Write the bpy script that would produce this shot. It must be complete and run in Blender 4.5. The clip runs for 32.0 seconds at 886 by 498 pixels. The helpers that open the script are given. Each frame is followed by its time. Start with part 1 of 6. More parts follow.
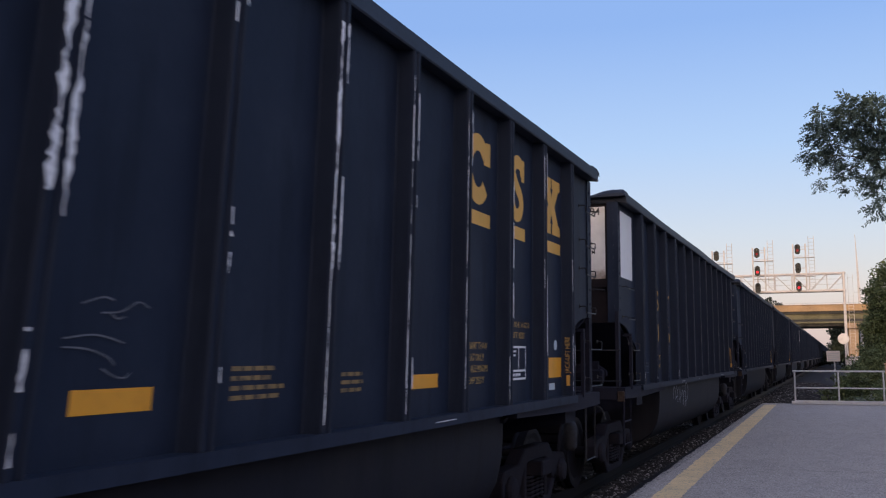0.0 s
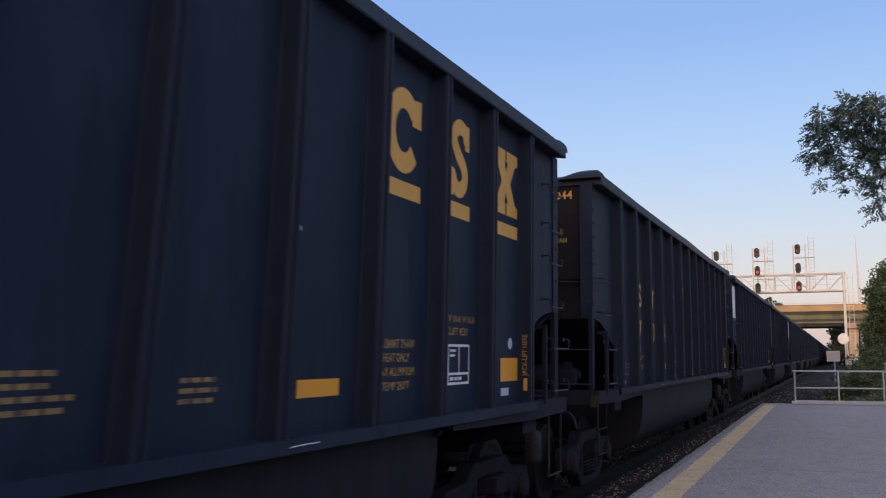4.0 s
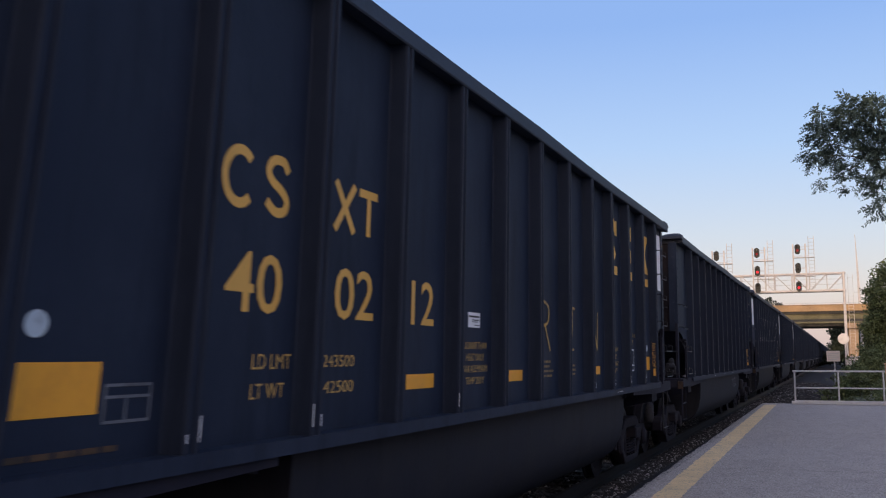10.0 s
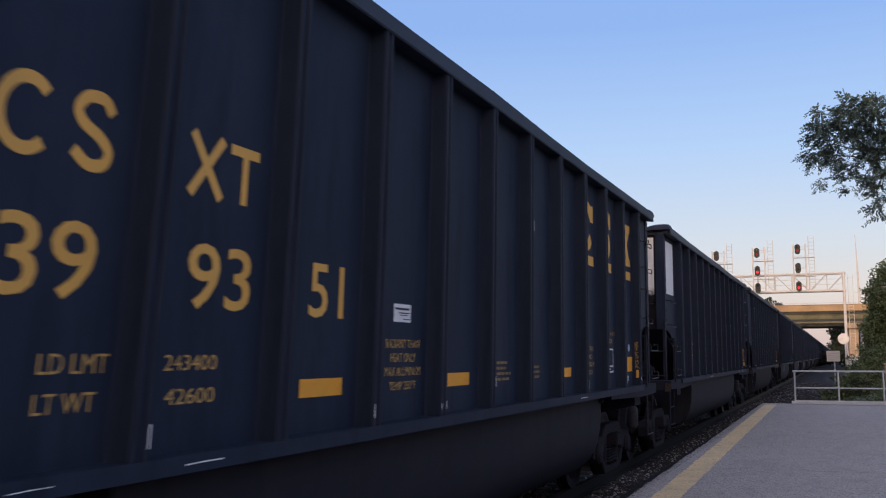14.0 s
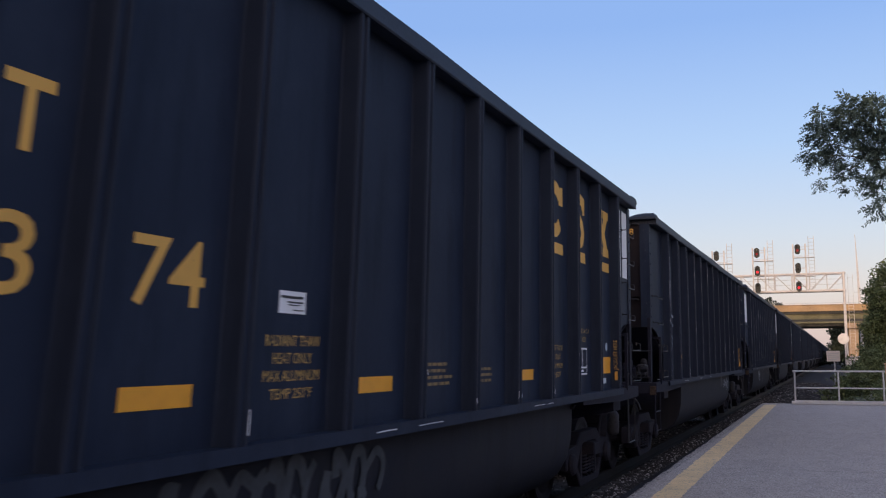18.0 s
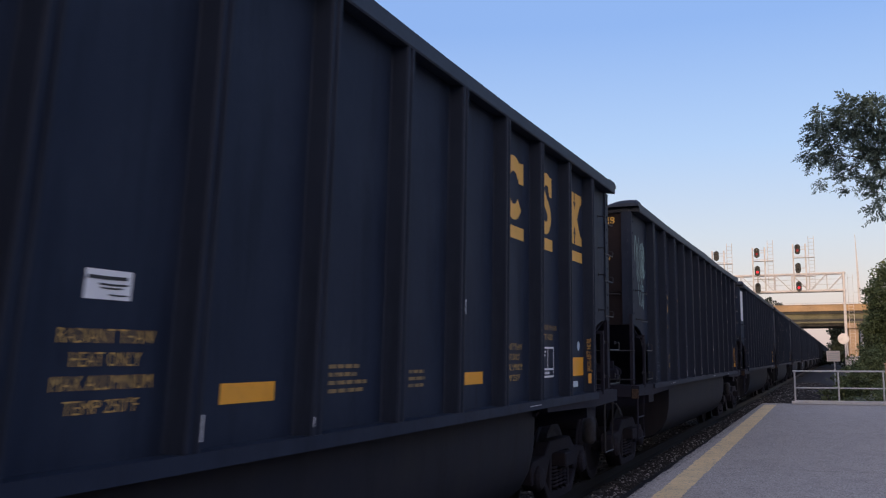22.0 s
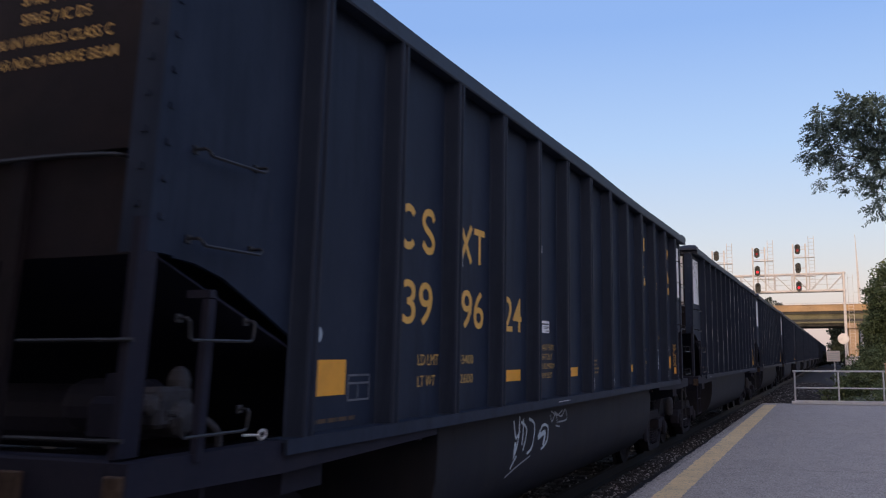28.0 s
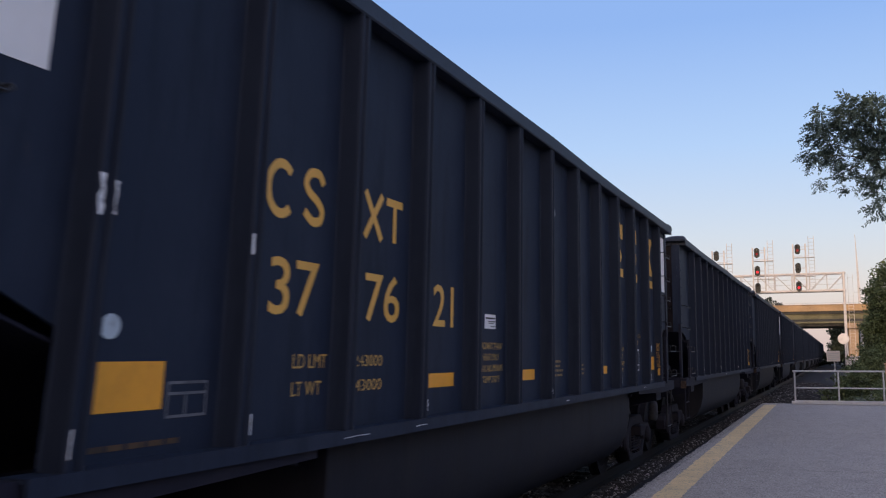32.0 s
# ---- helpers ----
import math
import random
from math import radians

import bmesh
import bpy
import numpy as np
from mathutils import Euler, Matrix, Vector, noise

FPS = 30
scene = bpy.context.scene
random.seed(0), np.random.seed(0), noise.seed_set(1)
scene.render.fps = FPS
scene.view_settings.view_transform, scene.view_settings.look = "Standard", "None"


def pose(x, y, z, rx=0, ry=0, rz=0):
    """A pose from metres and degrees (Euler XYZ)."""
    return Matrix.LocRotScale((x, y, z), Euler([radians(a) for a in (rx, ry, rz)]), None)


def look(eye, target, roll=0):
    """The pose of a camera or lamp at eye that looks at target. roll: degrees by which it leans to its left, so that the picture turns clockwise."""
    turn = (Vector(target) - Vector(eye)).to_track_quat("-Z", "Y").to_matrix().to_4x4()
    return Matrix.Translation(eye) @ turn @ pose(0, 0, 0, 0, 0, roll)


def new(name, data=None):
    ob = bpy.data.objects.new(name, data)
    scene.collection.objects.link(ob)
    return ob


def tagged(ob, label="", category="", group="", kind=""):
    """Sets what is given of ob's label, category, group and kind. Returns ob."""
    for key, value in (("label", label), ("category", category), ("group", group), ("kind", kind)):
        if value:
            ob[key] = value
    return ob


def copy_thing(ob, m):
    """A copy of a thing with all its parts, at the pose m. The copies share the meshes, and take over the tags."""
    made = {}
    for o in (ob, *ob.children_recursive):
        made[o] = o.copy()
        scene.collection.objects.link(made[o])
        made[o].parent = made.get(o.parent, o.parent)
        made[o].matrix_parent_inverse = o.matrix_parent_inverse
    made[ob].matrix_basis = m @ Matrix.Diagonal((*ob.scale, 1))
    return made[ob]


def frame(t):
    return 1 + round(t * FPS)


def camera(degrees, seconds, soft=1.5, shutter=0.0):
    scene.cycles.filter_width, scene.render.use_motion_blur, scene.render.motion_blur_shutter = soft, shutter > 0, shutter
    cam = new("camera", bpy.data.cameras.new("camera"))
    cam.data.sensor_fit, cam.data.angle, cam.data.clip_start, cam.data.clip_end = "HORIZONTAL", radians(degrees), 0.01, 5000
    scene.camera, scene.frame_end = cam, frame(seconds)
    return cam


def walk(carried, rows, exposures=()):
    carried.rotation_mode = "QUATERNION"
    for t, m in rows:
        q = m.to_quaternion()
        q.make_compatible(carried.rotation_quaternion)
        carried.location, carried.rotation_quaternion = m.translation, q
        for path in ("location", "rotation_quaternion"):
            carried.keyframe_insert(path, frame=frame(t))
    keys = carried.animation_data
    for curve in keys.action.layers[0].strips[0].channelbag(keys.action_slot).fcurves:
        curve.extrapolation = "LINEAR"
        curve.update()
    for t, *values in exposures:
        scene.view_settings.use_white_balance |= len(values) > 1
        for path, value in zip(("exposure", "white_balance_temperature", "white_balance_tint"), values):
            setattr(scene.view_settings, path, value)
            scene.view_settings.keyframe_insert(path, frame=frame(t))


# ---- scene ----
CAM_H = 1.735
cam = camera(49.94, 32.0, soft=1.15, shutter=0.58)
# the sensor reads its rows from top to bottom
scene.cycles.rolling_shutter_type, scene.cycles.rolling_shutter_duration = "TOP", 0.14
CAM_POSE = pose(0, 0, CAM_H, 96.407, 0.1, 22.38)
walk(cam, [(0.0, CAM_POSE), (32.0, CAM_POSE)], exposures=[(0.0, 0.0), (32.0, 0.0)])

# ---- daylight: low sun at the camera's back, cut off by an added block ----
SUN_EL, SUN_AZ = radians(3.0), radians(183)
world = bpy.data.worlds.new("evening_sky")
scene.world = world
world.use_nodes = True
wn, wl = world.node_tree.nodes, world.node_tree.links
wn.clear()
w_out = wn.new("ShaderNodeOutputWorld")
w_bg = wn.new("ShaderNodeBackground")
w_sky = wn.new("ShaderNodeTexSky")
w_sky.sky_type = "NISHITA"
w_sky.sun_disc = False
w_sky.sun_elevation = SUN_EL
w_sky.sun_rotation = SUN_AZ
w_sky.altitude = 50
w_sky.air_density, w_sky.dust_density, w_sky.ozone_density = 1.0, 1.2, 2.0
w_gain = wn.new("ShaderNodeMix")
w_gain.data_type, w_gain.blend_type = "RGBA", "MULTIPLY"
w_gain.inputs["Factor"].default_value = 1.0
w_gain.inputs["B"].default_value = (0.9, 0.9, 0.9, 1)
w_co = wn.new("ShaderNodeTexCoord")
w_sep = wn.new("ShaderNodeSeparateXYZ")
w_ramp = wn.new("ShaderNodeValToRGB")
w_mix = wn.new("ShaderNodeMix")
w_mix.data_type = "RGBA"
w_mix.inputs["Factor"].default_value = 0.9
# haze by height above the horizon: pale rose, then white-blue, then clear blue
els = w_ramp.color_ramp.elements
els[0].position, els[0].color = 0.0, (0.66, 0.53, 0.53, 1)
# brighter again overhead, out of view: fill light added for platform and cars
els[1].position, els[1].color = 1.0, (0.48, 0.56, 0.84, 1)
for at, col in ((0.06, (0.69, 0.62, 0.67, 1)), (0.12, (0.585, 0.615, 0.755, 1)), (0.21, (0.41, 0.545, 0.845, 1)),
                (0.33, (0.25, 0.40, 0.80, 1)), (0.42, (0.25, 0.40, 0.80, 1)), (0.66, (0.36, 0.48, 0.84, 1))):
    e = els.new(at)
    e.color = col
wl.new(w_co.outputs["Generated"], w_sep.inputs[0])
wl.new(w_sep.outputs["Z"], w_ramp.inputs["Fac"])
wl.new(w_sky.outputs["Color"], w_gain.inputs["A"])
wl.new(w_gain.outputs["Result"], w_mix.inputs["A"])
wl.new(w_ramp.outputs["Color"], w_mix.inputs["B"])
# the afterglow low in the sky at the camera's back
w_back = wn.new("ShaderNodeMapRange")
w_back.interpolation_type = "SMOOTHSTEP"
w_back.inputs["From Min"].default_value, w_back.inputs["From Max"].default_value = 0.1, -1.0
w_low = wn.new("ShaderNodeMapRange")
w_low.interpolation_type = "SMOOTHSTEP"
w_low.inputs["From Min"].default_value, w_low.inputs["From Max"].default_value = 1.0, 0.1
w_amount = wn.new("ShaderNodeMath")
w_amount.operation = "MULTIPLY"
w_glow = wn.new("ShaderNodeMix")
w_glow.data_type = "RGBA"
w_glow.inputs["B"].default_value = (2.35, 1.80, 1.44, 1)
wl.new(w_sep.outputs["Y"], w_back.inputs["Value"])
wl.new(w_sep.outputs["Z"], w_low.inputs["Value"])
wl.new(w_back.outputs[0], w_amount.inputs[0])
wl.new(w_low.outputs[0], w_amount.inputs[1])
wl.new(w_amount.outputs[0], w_glow.inputs["Factor"])
wl.new(w_mix.outputs["Result"], w_glow.inputs["A"])
wl.new(w_glow.outputs["Result"], w_bg.inputs["Color"])
w_bg.inputs["Strength"].default_value = 1.0
wl.new(w_bg.outputs[0], w_out.inputs[0])

sun = new("sun", bpy.data.lights.new("sun", "SUN"))
sun.data.energy, sun.data.angle, sun.data.color = 2.0, radians(0.6), (1.0, 0.72, 0.50)
sun_dir = Vector((-0.06, -1.0, math.tan(SUN_EL)))
sun.matrix_world = look(sun_dir * 100, (0, 0, 0))


# ---- materials ----
def material(name, base, rough=0.6, metal=0.0, spots=(), bump=0.0, bump_scale=60.0, coat=0.0, emit=None, vary=0.0, spec=0.5, island=None):
    """spots: rows of (colour, noise scale, threshold, softness, strength[, stretch]) laid over the base."""
    m = bpy.data.materials.new(name)
    m.use_nodes = True
    n, l = m.node_tree.nodes, m.node_tree.links
    b = n["Principled BSDF"]
    b.inputs["Roughness"].default_value, b.inputs["Metallic"].default_value = rough, metal
    b.inputs["Specular IOR Level"].default_value = spec
    b.inputs["Coat Weight"].default_value = coat
    co = n.new("ShaderNodeTexCoord")
    rgb = n.new("ShaderNodeRGB")
    rgb.outputs[0].default_value = (*base, 1)
    col = rgb.outputs[0]
    if vary:
        info = n.new("ShaderNodeObjectInfo")
        hs = n.new("ShaderNodeHueSaturation")
        mr = n.new("ShaderNodeMapRange")
        mr.inputs["To Min"].default_value, mr.inputs["To Max"].default_value = 1 - vary, 1 + vary
        l.new(info.outputs["Random"], mr.inputs["Value"])
        l.new(mr.outputs[0], hs.inputs["Value"])
        l.new(col, hs.inputs["Color"])
        col = hs.outputs[0]
    for sp in spots:
        colour, scale, edge, softness, strength = sp[:5]
        mp = n.new("ShaderNodeMapping")
        mp.inputs["Scale"].default_value = sp[5] if len(sp) > 5 else (1, 1, 1)
        nz = n.new("ShaderNodeTexNoise")
        nz.inputs["Scale"].default_value, nz.inputs["Detail"].default_value = scale, 6
        nz.inputs["Roughness"].default_value = 0.65
        rr = n.new("ShaderNodeMapRange")
        rr.interpolation_type = "SMOOTHSTEP"
        rr.inputs["From Min"].default_value, rr.inputs["From Max"].default_value = edge - softness, edge + softness
        rr.inputs["To Max"].default_value = strength
        mx = n.new("ShaderNodeMix")
        mx.data_type = "RGBA"
        mx.inputs["B"].default_value = (*colour, 1)
        l.new(co.outputs["Object"], mp.inputs["Vector"])
        l.new(mp.outputs[0], nz.inputs["Vector"])
        l.new(nz.outputs["Fac"], rr.inputs["Value"])
        l.new(rr.outputs[0], mx.inputs["Factor"])
        l.new(col, mx.inputs["A"])
        col = mx.outputs["Result"]
    if island:
        # some loose pieces of a joined heap are paler than the rest
        geo = n.new("ShaderNodeNewGeometry")
        rr = n.new("ShaderNodeMapRange")
        rr.inputs["From Min"].default_value, rr.inputs["From Max"].default_value = island[1], 1.0
        mx = n.new("ShaderNodeMix")
        mx.data_type = "RGBA"
        mx.inputs["B"].default_value = (*island[0], 1)
        l.new(geo.outputs["Random Per Island"], rr.inputs["Value"])
        l.new(rr.outputs[0], mx.inputs["Factor"])
        l.new(col, mx.inputs["A"])
        col = mx.outputs["Result"]
    l.new(col, b.inputs["Base Color"])
    if bump:
        nz = n.new("ShaderNodeTexNoise")
        nz.inputs["Scale"].default_value, nz.inputs["Detail"].default_value = bump_scale, 8
        bp = n.new("ShaderNodeBump")
        bp.inputs["Strength"].default_value, bp.inputs["Distance"].default_value = bump, 0.01
        l.new(co.outputs["Object"], nz.inputs["Vector"])
        l.new(nz.outputs["Fac"], bp.inputs["Height"])
        l.new(bp.outputs[0], b.inputs["Normal"])
    if emit:
        b.inputs["Emission Color"].default_value = (*emit[0], 1)
        b.inputs["Emission Strength"].default_value = emit[1]
    return m


STEEL = material("navy_car_paint", (0.0198, 0.0276, 0.0489), 0.55, 0.0,
                 [((0.0300, 0.0396, 0.0638), 1.3, 0.56, 0.16, 0.6), ((0.0120, 0.0164, 0.0297), 5.0, 0.58, 0.12, 0.6, (1, 1, 0.15)),
                  ((0.0513, 0.0463, 0.0475), 14.0, 0.70, 0.06, 0.35, (1, 1, 0.3))], 0.12, 22, spec=0.07, vary=0.07)
# ends take a darker, browner base colour than the sides
STEEL_END = material("dark_brown_end_paint", (0.0150, 0.0128, 0.0165), 0.68, 0.0,
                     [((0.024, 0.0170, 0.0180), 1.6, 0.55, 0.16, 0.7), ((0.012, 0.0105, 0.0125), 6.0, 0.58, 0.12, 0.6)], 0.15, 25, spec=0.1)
LIP = material("worn_post_lip_paint", (0.0194, 0.0257, 0.0436), 0.5, 0.0,
               [((0.06, 0.065, 0.08), 24.0, 0.70, 0.06, 0.6, (1, 1, 0.12)), ((0.0140, 0.0184, 0.0315), 3.0, 0.56, 0.14, 0.7)], 0.15, 40, spec=0.07)
UNDER = material("underframe_grime", (0.0145, 0.0155, 0.0280), 0.72, 0.0,
                 [((0.022, 0.0215, 0.032), 2.2, 0.56, 0.12, 0.7), ((0.0115, 0.0125, 0.0225), 7.0, 0.58, 0.1, 0.6)], 0.2, 40, spec=0.12)
TUB = material("tub_paint", (0.0145, 0.0168, 0.0280), 0.68, 0.0,
               [((0.024, 0.0245, 0.029), 1.4, 0.54, 0.18, 0.7), ((0.0105, 0.0115, 0.0170), 3.5, 0.58, 0.12, 0.6, (1, 1, 0.25))], 0.12, 25, spec=0.13)
CHORD = material("worn_chord_paint", (0.021, 0.027, 0.043), 0.55, 0.0,
                 [((0.10, 0.11, 0.13), 9.0, 0.73, 0.05, 0.5, (1, 0.2, 1)), ((0.014, 0.017, 0.026), 3.0, 0.58, 0.12, 0.6)], 0.15, 30, spec=0.2)
YELLOW = material("yellow_sheeting", (0.80, 0.36, 0.03), 0.42, 0.0,
                  [((0.62, 0.27, 0.03), 7.0, 0.6, 0.14, 0.5)], 0.04, 60, spec=0.4)
GOLD = material("gold_stencil_paint", (0.70, 0.385, 0.075), 0.6, 0.0,
                [((0.24, 0.15, 0.05), 11.0, 0.72, 0.08, 0.5), ((0.56, 0.31, 0.065), 3.0, 0.55, 0.15, 0.5)])
STENCIL = material("faded_gold_stencil", (0.54, 0.33, 0.09), 0.65, 0.0,
                   [((0.09, 0.07, 0.045), 16.0, 0.60, 0.10, 0.7)])
WHITE = material("white_vinyl_panel", (0.78, 0.78, 0.80), 0.5, 0.0,
                 [((0.68, 0.68, 0.69), 1.7, 0.55, 0.15, 0.5), ((0.45, 0.43, 0.41), 9.0, 0.70, 0.06, 0.4)])
WHITE_END = material("grimed_white_panel", (0.82, 0.80, 0.78), 0.55, 0.0, [((0.58, 0.56, 0.55), 2.0, 0.55, 0.15, 0.5)])


def stain_panel(m):
    """Brown rust spatter with a shape of its own across the panel's foot."""
    n, l = m.node_tree.nodes, m.node_tree.links
    b = n["Principled BSDF"]
    under = b.inputs["Base Color"].links[0].from_socket
    co, info, add = n.new("ShaderNodeTexCoord"), n.new("ShaderNodeObjectInfo"), n.new("ShaderNodeVectorMath")
    add.operation = "ADD"
    l.new(co.outputs["Object"], add.inputs[0])
    l.new(info.outputs["Random"], add.inputs[1])
    sep = n.new("ShaderNodeSeparateXYZ")
    l.new(co.outputs["Object"], sep.inputs[0])
    low = n.new("ShaderNodeMapRange")
    low.inputs["From Min"].default_value, low.inputs["From Max"].default_value = 3.06, 2.74
    low.inputs["To Min"].default_value, low.inputs["To Max"].default_value = -0.25, 0.30
    l.new(sep.outputs["Z"], low.inputs["Value"])
    for scale, edge, soft_edge, colour, strength in ((2.1, 0.66, 0.15, (0.30, 0.225, 0.17), 0.8), (14.0, 0.80, 0.10, (0.13, 0.085, 0.06), 0.7)):
        nz = n.new("ShaderNodeTexNoise")
        nz.inputs["Scale"].default_value, nz.inputs["Detail"].default_value, nz.inputs["Roughness"].default_value = scale, 6, 0.65
        l.new(add.outputs[0], nz.inputs["Vector"])
        sm = n.new("ShaderNodeMath")
        l.new(nz.outputs["Fac"], sm.inputs[0])
        l.new(low.outputs[0], sm.inputs[1])
        rr = n.new("ShaderNodeMapRange")
        rr.interpolation_type = "SMOOTHSTEP"
        rr.inputs["From Min"].default_value, rr.inputs["From Max"].default_value, rr.inputs["To Max"].default_value = edge - soft_edge, edge + soft_edge, strength
        l.new(sm.outputs[0], rr.inputs["Value"])
        mx = n.new("ShaderNodeMix")
        mx.data_type = "RGBA"
        mx.inputs["B"].default_value = (*colour, 1)
        l.new(rr.outputs[0], mx.inputs["Factor"])
        l.new(under, mx.inputs["A"])
        under = mx.outputs["Result"]
    l.new(under, b.inputs["Base Color"])


stain_panel(WHITE_END)
BLACK_INK = material("black_stencil", (0.02, 0.02, 0.022), 0.6)
SCUFF = material("bare_scuff", (0.80, 0.81, 0.84), 0.5, 0.0, [((0.42, 0.43, 0.48), 26.0, 0.55, 0.1, 0.8)])
SPRAY_WHITE = material("white_spray_paint", (0.47, 0.55, 0.61), 0.6, 0.0, [((0.25, 0.27, 0.32), 12.0, 0.6, 0.12, 0.6)])
SPRAY_BLUE = material("blue_spray_paint", (0.15, 0.36, 0.68), 0.6, 0.0, [((0.08, 0.20, 0.42), 12.0, 0.6, 0.12, 0.6)])
SPRAY_DIM = material("dull_spray_paint", (0.13, 0.14, 0.165), 0.7, 0.0, [((0.05, 0.055, 0.07), 9.0, 0.55, 0.12, 0.7)])
SPRAY_PALE = material("pale_spray_paint", (0.27, 0.29, 0.33), 0.65, 0.0, [((0.10, 0.11, 0.135), 10.0, 0.58, 0.12, 0.6)])
SPRAY_FAINT = material("washed_out_spray_paint", (0.042, 0.050, 0.062), 0.7, 0.0, [((0.02, 0.024, 0.032), 6.0, 0.52, 0.14, 0.8)])
SPRAY_OCHRE = material("ochre_spray_paint", (0.26, 0.155, 0.07), 0.65, 0.0, [((0.12, 0.08, 0.05), 12.0, 0.6, 0.12, 0.6)])
FAINT_STENCIL = material("washed_out_stencil", (0.25, 0.165, 0.065), 0.7, 0.0, [((0.06, 0.05, 0.04), 15.0, 0.56, 0.12, 0.8)])
RUST_STENCIL = material("rust_brown_stencil", (0.085, 0.046, 0.02), 0.7, 0.0, [((0.03, 0.02, 0.014), 12.0, 0.55, 0.12, 0.8)])
SPRAY_GREEN = material("green_spray_paint", (0.30, 0.44, 0.42), 0.6, 0.0, [((0.14, 0.22, 0.21), 12.0, 0.58, 0.12, 0.6)])
GRAB = material("worn_grab_steel", (0.022, 0.023, 0.029), 0.5, 0.1, [((0.010, 0.0105, 0.014), 18.0, 0.56, 0.1, 0.7)], spec=0.3)
CAST = material("cast_steel_grime", (0.0195, 0.0190, 0.0270), 0.7, 0.0, [((0.031, 0.0275, 0.032), 6.0, 0.58, 0.12, 0.6)], 0.25, 50, spec=0.05)
WHEEL = material("wheel_steel", (0.0185, 0.0180, 0.0245), 0.6, 0.2, [((0.014, 0.0132, 0.015), 8.0, 0.55, 0.12, 0.7)], spec=0.1)
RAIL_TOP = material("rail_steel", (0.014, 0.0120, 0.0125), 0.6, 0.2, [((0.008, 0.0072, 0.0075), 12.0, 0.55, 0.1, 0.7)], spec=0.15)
BRASS_PLATE = material("rusty_bracket", (0.060, 0.043, 0.034), 0.75, 0.0, [((0.02, 0.015, 0.014), 20.0, 0.55, 0.1, 0.7)], spec=0.1)
COAL = material("coal", (0.012, 0.012, 0.013), 0.5, 0.0, [], 0.5, 30)
ASPHALT = material("platform_asphalt", (0.361, 0.315, 0.289), 0.92, 0.0,
                   [((0.415, 0.361, 0.328), 0.45, 0.55, 0.12, 0.5), ((0.286, 0.251, 0.231), 1.4, 0.60, 0.10, 0.45, (1, 0.5, 1)), ((0.249, 0.219, 0.202), 5.0, 0.56, 0.09, 0.45, (1, 0.45, 1)), ((0.515, 0.465, 0.432), 44.0, 0.57, 0.05, 0.6, (1, 0.3, 1)),
                    ((0.166, 0.151, 0.143), 38.0, 0.56, 0.05, 0.6, (1, 0.3, 1)), ((0.141, 0.130, 0.124), 90.0, 0.60, 0.05, 0.55, (1, 0.4, 1))], 0.6, 90, spec=0.2)
KERB = material("worn_kerb_concrete", (0.299, 0.261, 0.237), 0.92, 0.0,
                [((0.457, 0.415, 0.390), 36.0, 0.56, 0.05, 0.8, (1, 0.35, 1)), ((0.133, 0.123, 0.116), 2.5, 0.57, 0.12, 0.5), ((0.058, 0.054, 0.051), 30.0, 0.56, 0.05, 0.8, (1, 0.35, 1))], 0.8, 60, spec=0.2)
LINE = material("faded_yellow_line", (0.739, 0.541, 0.299), 0.9, 0.0,
                [((0.546, 0.405, 0.238), 2.0, 0.5, 0.15, 0.6), ((0.334, 0.290, 0.238), 36.0, 0.58, 0.05, 0.7, (1, 0.35, 1)), ((0.299, 0.264, 0.229), 5.0, 0.64, 0.05, 0.6)], 0.6, 80, spec=0.2)
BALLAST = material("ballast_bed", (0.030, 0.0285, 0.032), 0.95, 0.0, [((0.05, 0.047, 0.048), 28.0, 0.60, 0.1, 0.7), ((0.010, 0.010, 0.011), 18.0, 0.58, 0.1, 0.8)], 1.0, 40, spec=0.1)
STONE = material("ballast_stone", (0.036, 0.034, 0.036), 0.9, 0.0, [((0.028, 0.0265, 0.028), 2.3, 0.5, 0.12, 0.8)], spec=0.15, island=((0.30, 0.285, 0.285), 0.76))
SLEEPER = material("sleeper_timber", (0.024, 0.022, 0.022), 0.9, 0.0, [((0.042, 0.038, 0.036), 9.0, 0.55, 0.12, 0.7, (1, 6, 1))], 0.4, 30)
EARTH = material("earth_and_weeds", (0.055, 0.052, 0.038), 0.95, 0.0, [((0.05, 0.07, 0.03), 0.5, 0.52, 0.15, 0.8), ((0.10, 0.09, 0.075), 6.0, 0.6, 0.1, 0.6)], 0.8, 12)
ROADWAY = material("road_asphalt", (0.035, 0.035, 0.037), 0.95, 0.0, [((0.05, 0.05, 0.05), 25.0, 0.62, 0.08, 0.6)], 0.3, 60, spec=0.03)
ALU = material("weathered_aluminium_paint", (0.52, 0.52, 0.53), 0.55, 0.1, [((0.30, 0.29, 0.29), 12.0, 0.6, 0.1, 0.6)], 0.1, 60)
GANTRY = material("gantry_galvanised_paint", (0.62, 0.57, 0.54), 0.6, 0.05, [((0.42, 0.36, 0.32), 3.0, 0.6, 0.12, 0.6)])
SIGNAL = material("signal_black", (0.006, 0.007, 0.0068), 0.6, 0.0, [((0.010, 0.012, 0.0115), 6.0, 0.55, 0.1, 0.6)])
RED_LAMP = material("red_signal_lens", (0.25, 0.01, 0.012), 0.3, 0.0, emit=((1.0, 0.03, 0.05), 1.3))
RED_DIM = material("dim_red_signal_lens", (0.20, 0.01, 0.012), 0.3, 0.0, emit=((1.0, 0.03, 0.05), 0.10))
DARK_LAMP = material("unlit_lens", (0.03, 0.028, 0.03), 0.15)
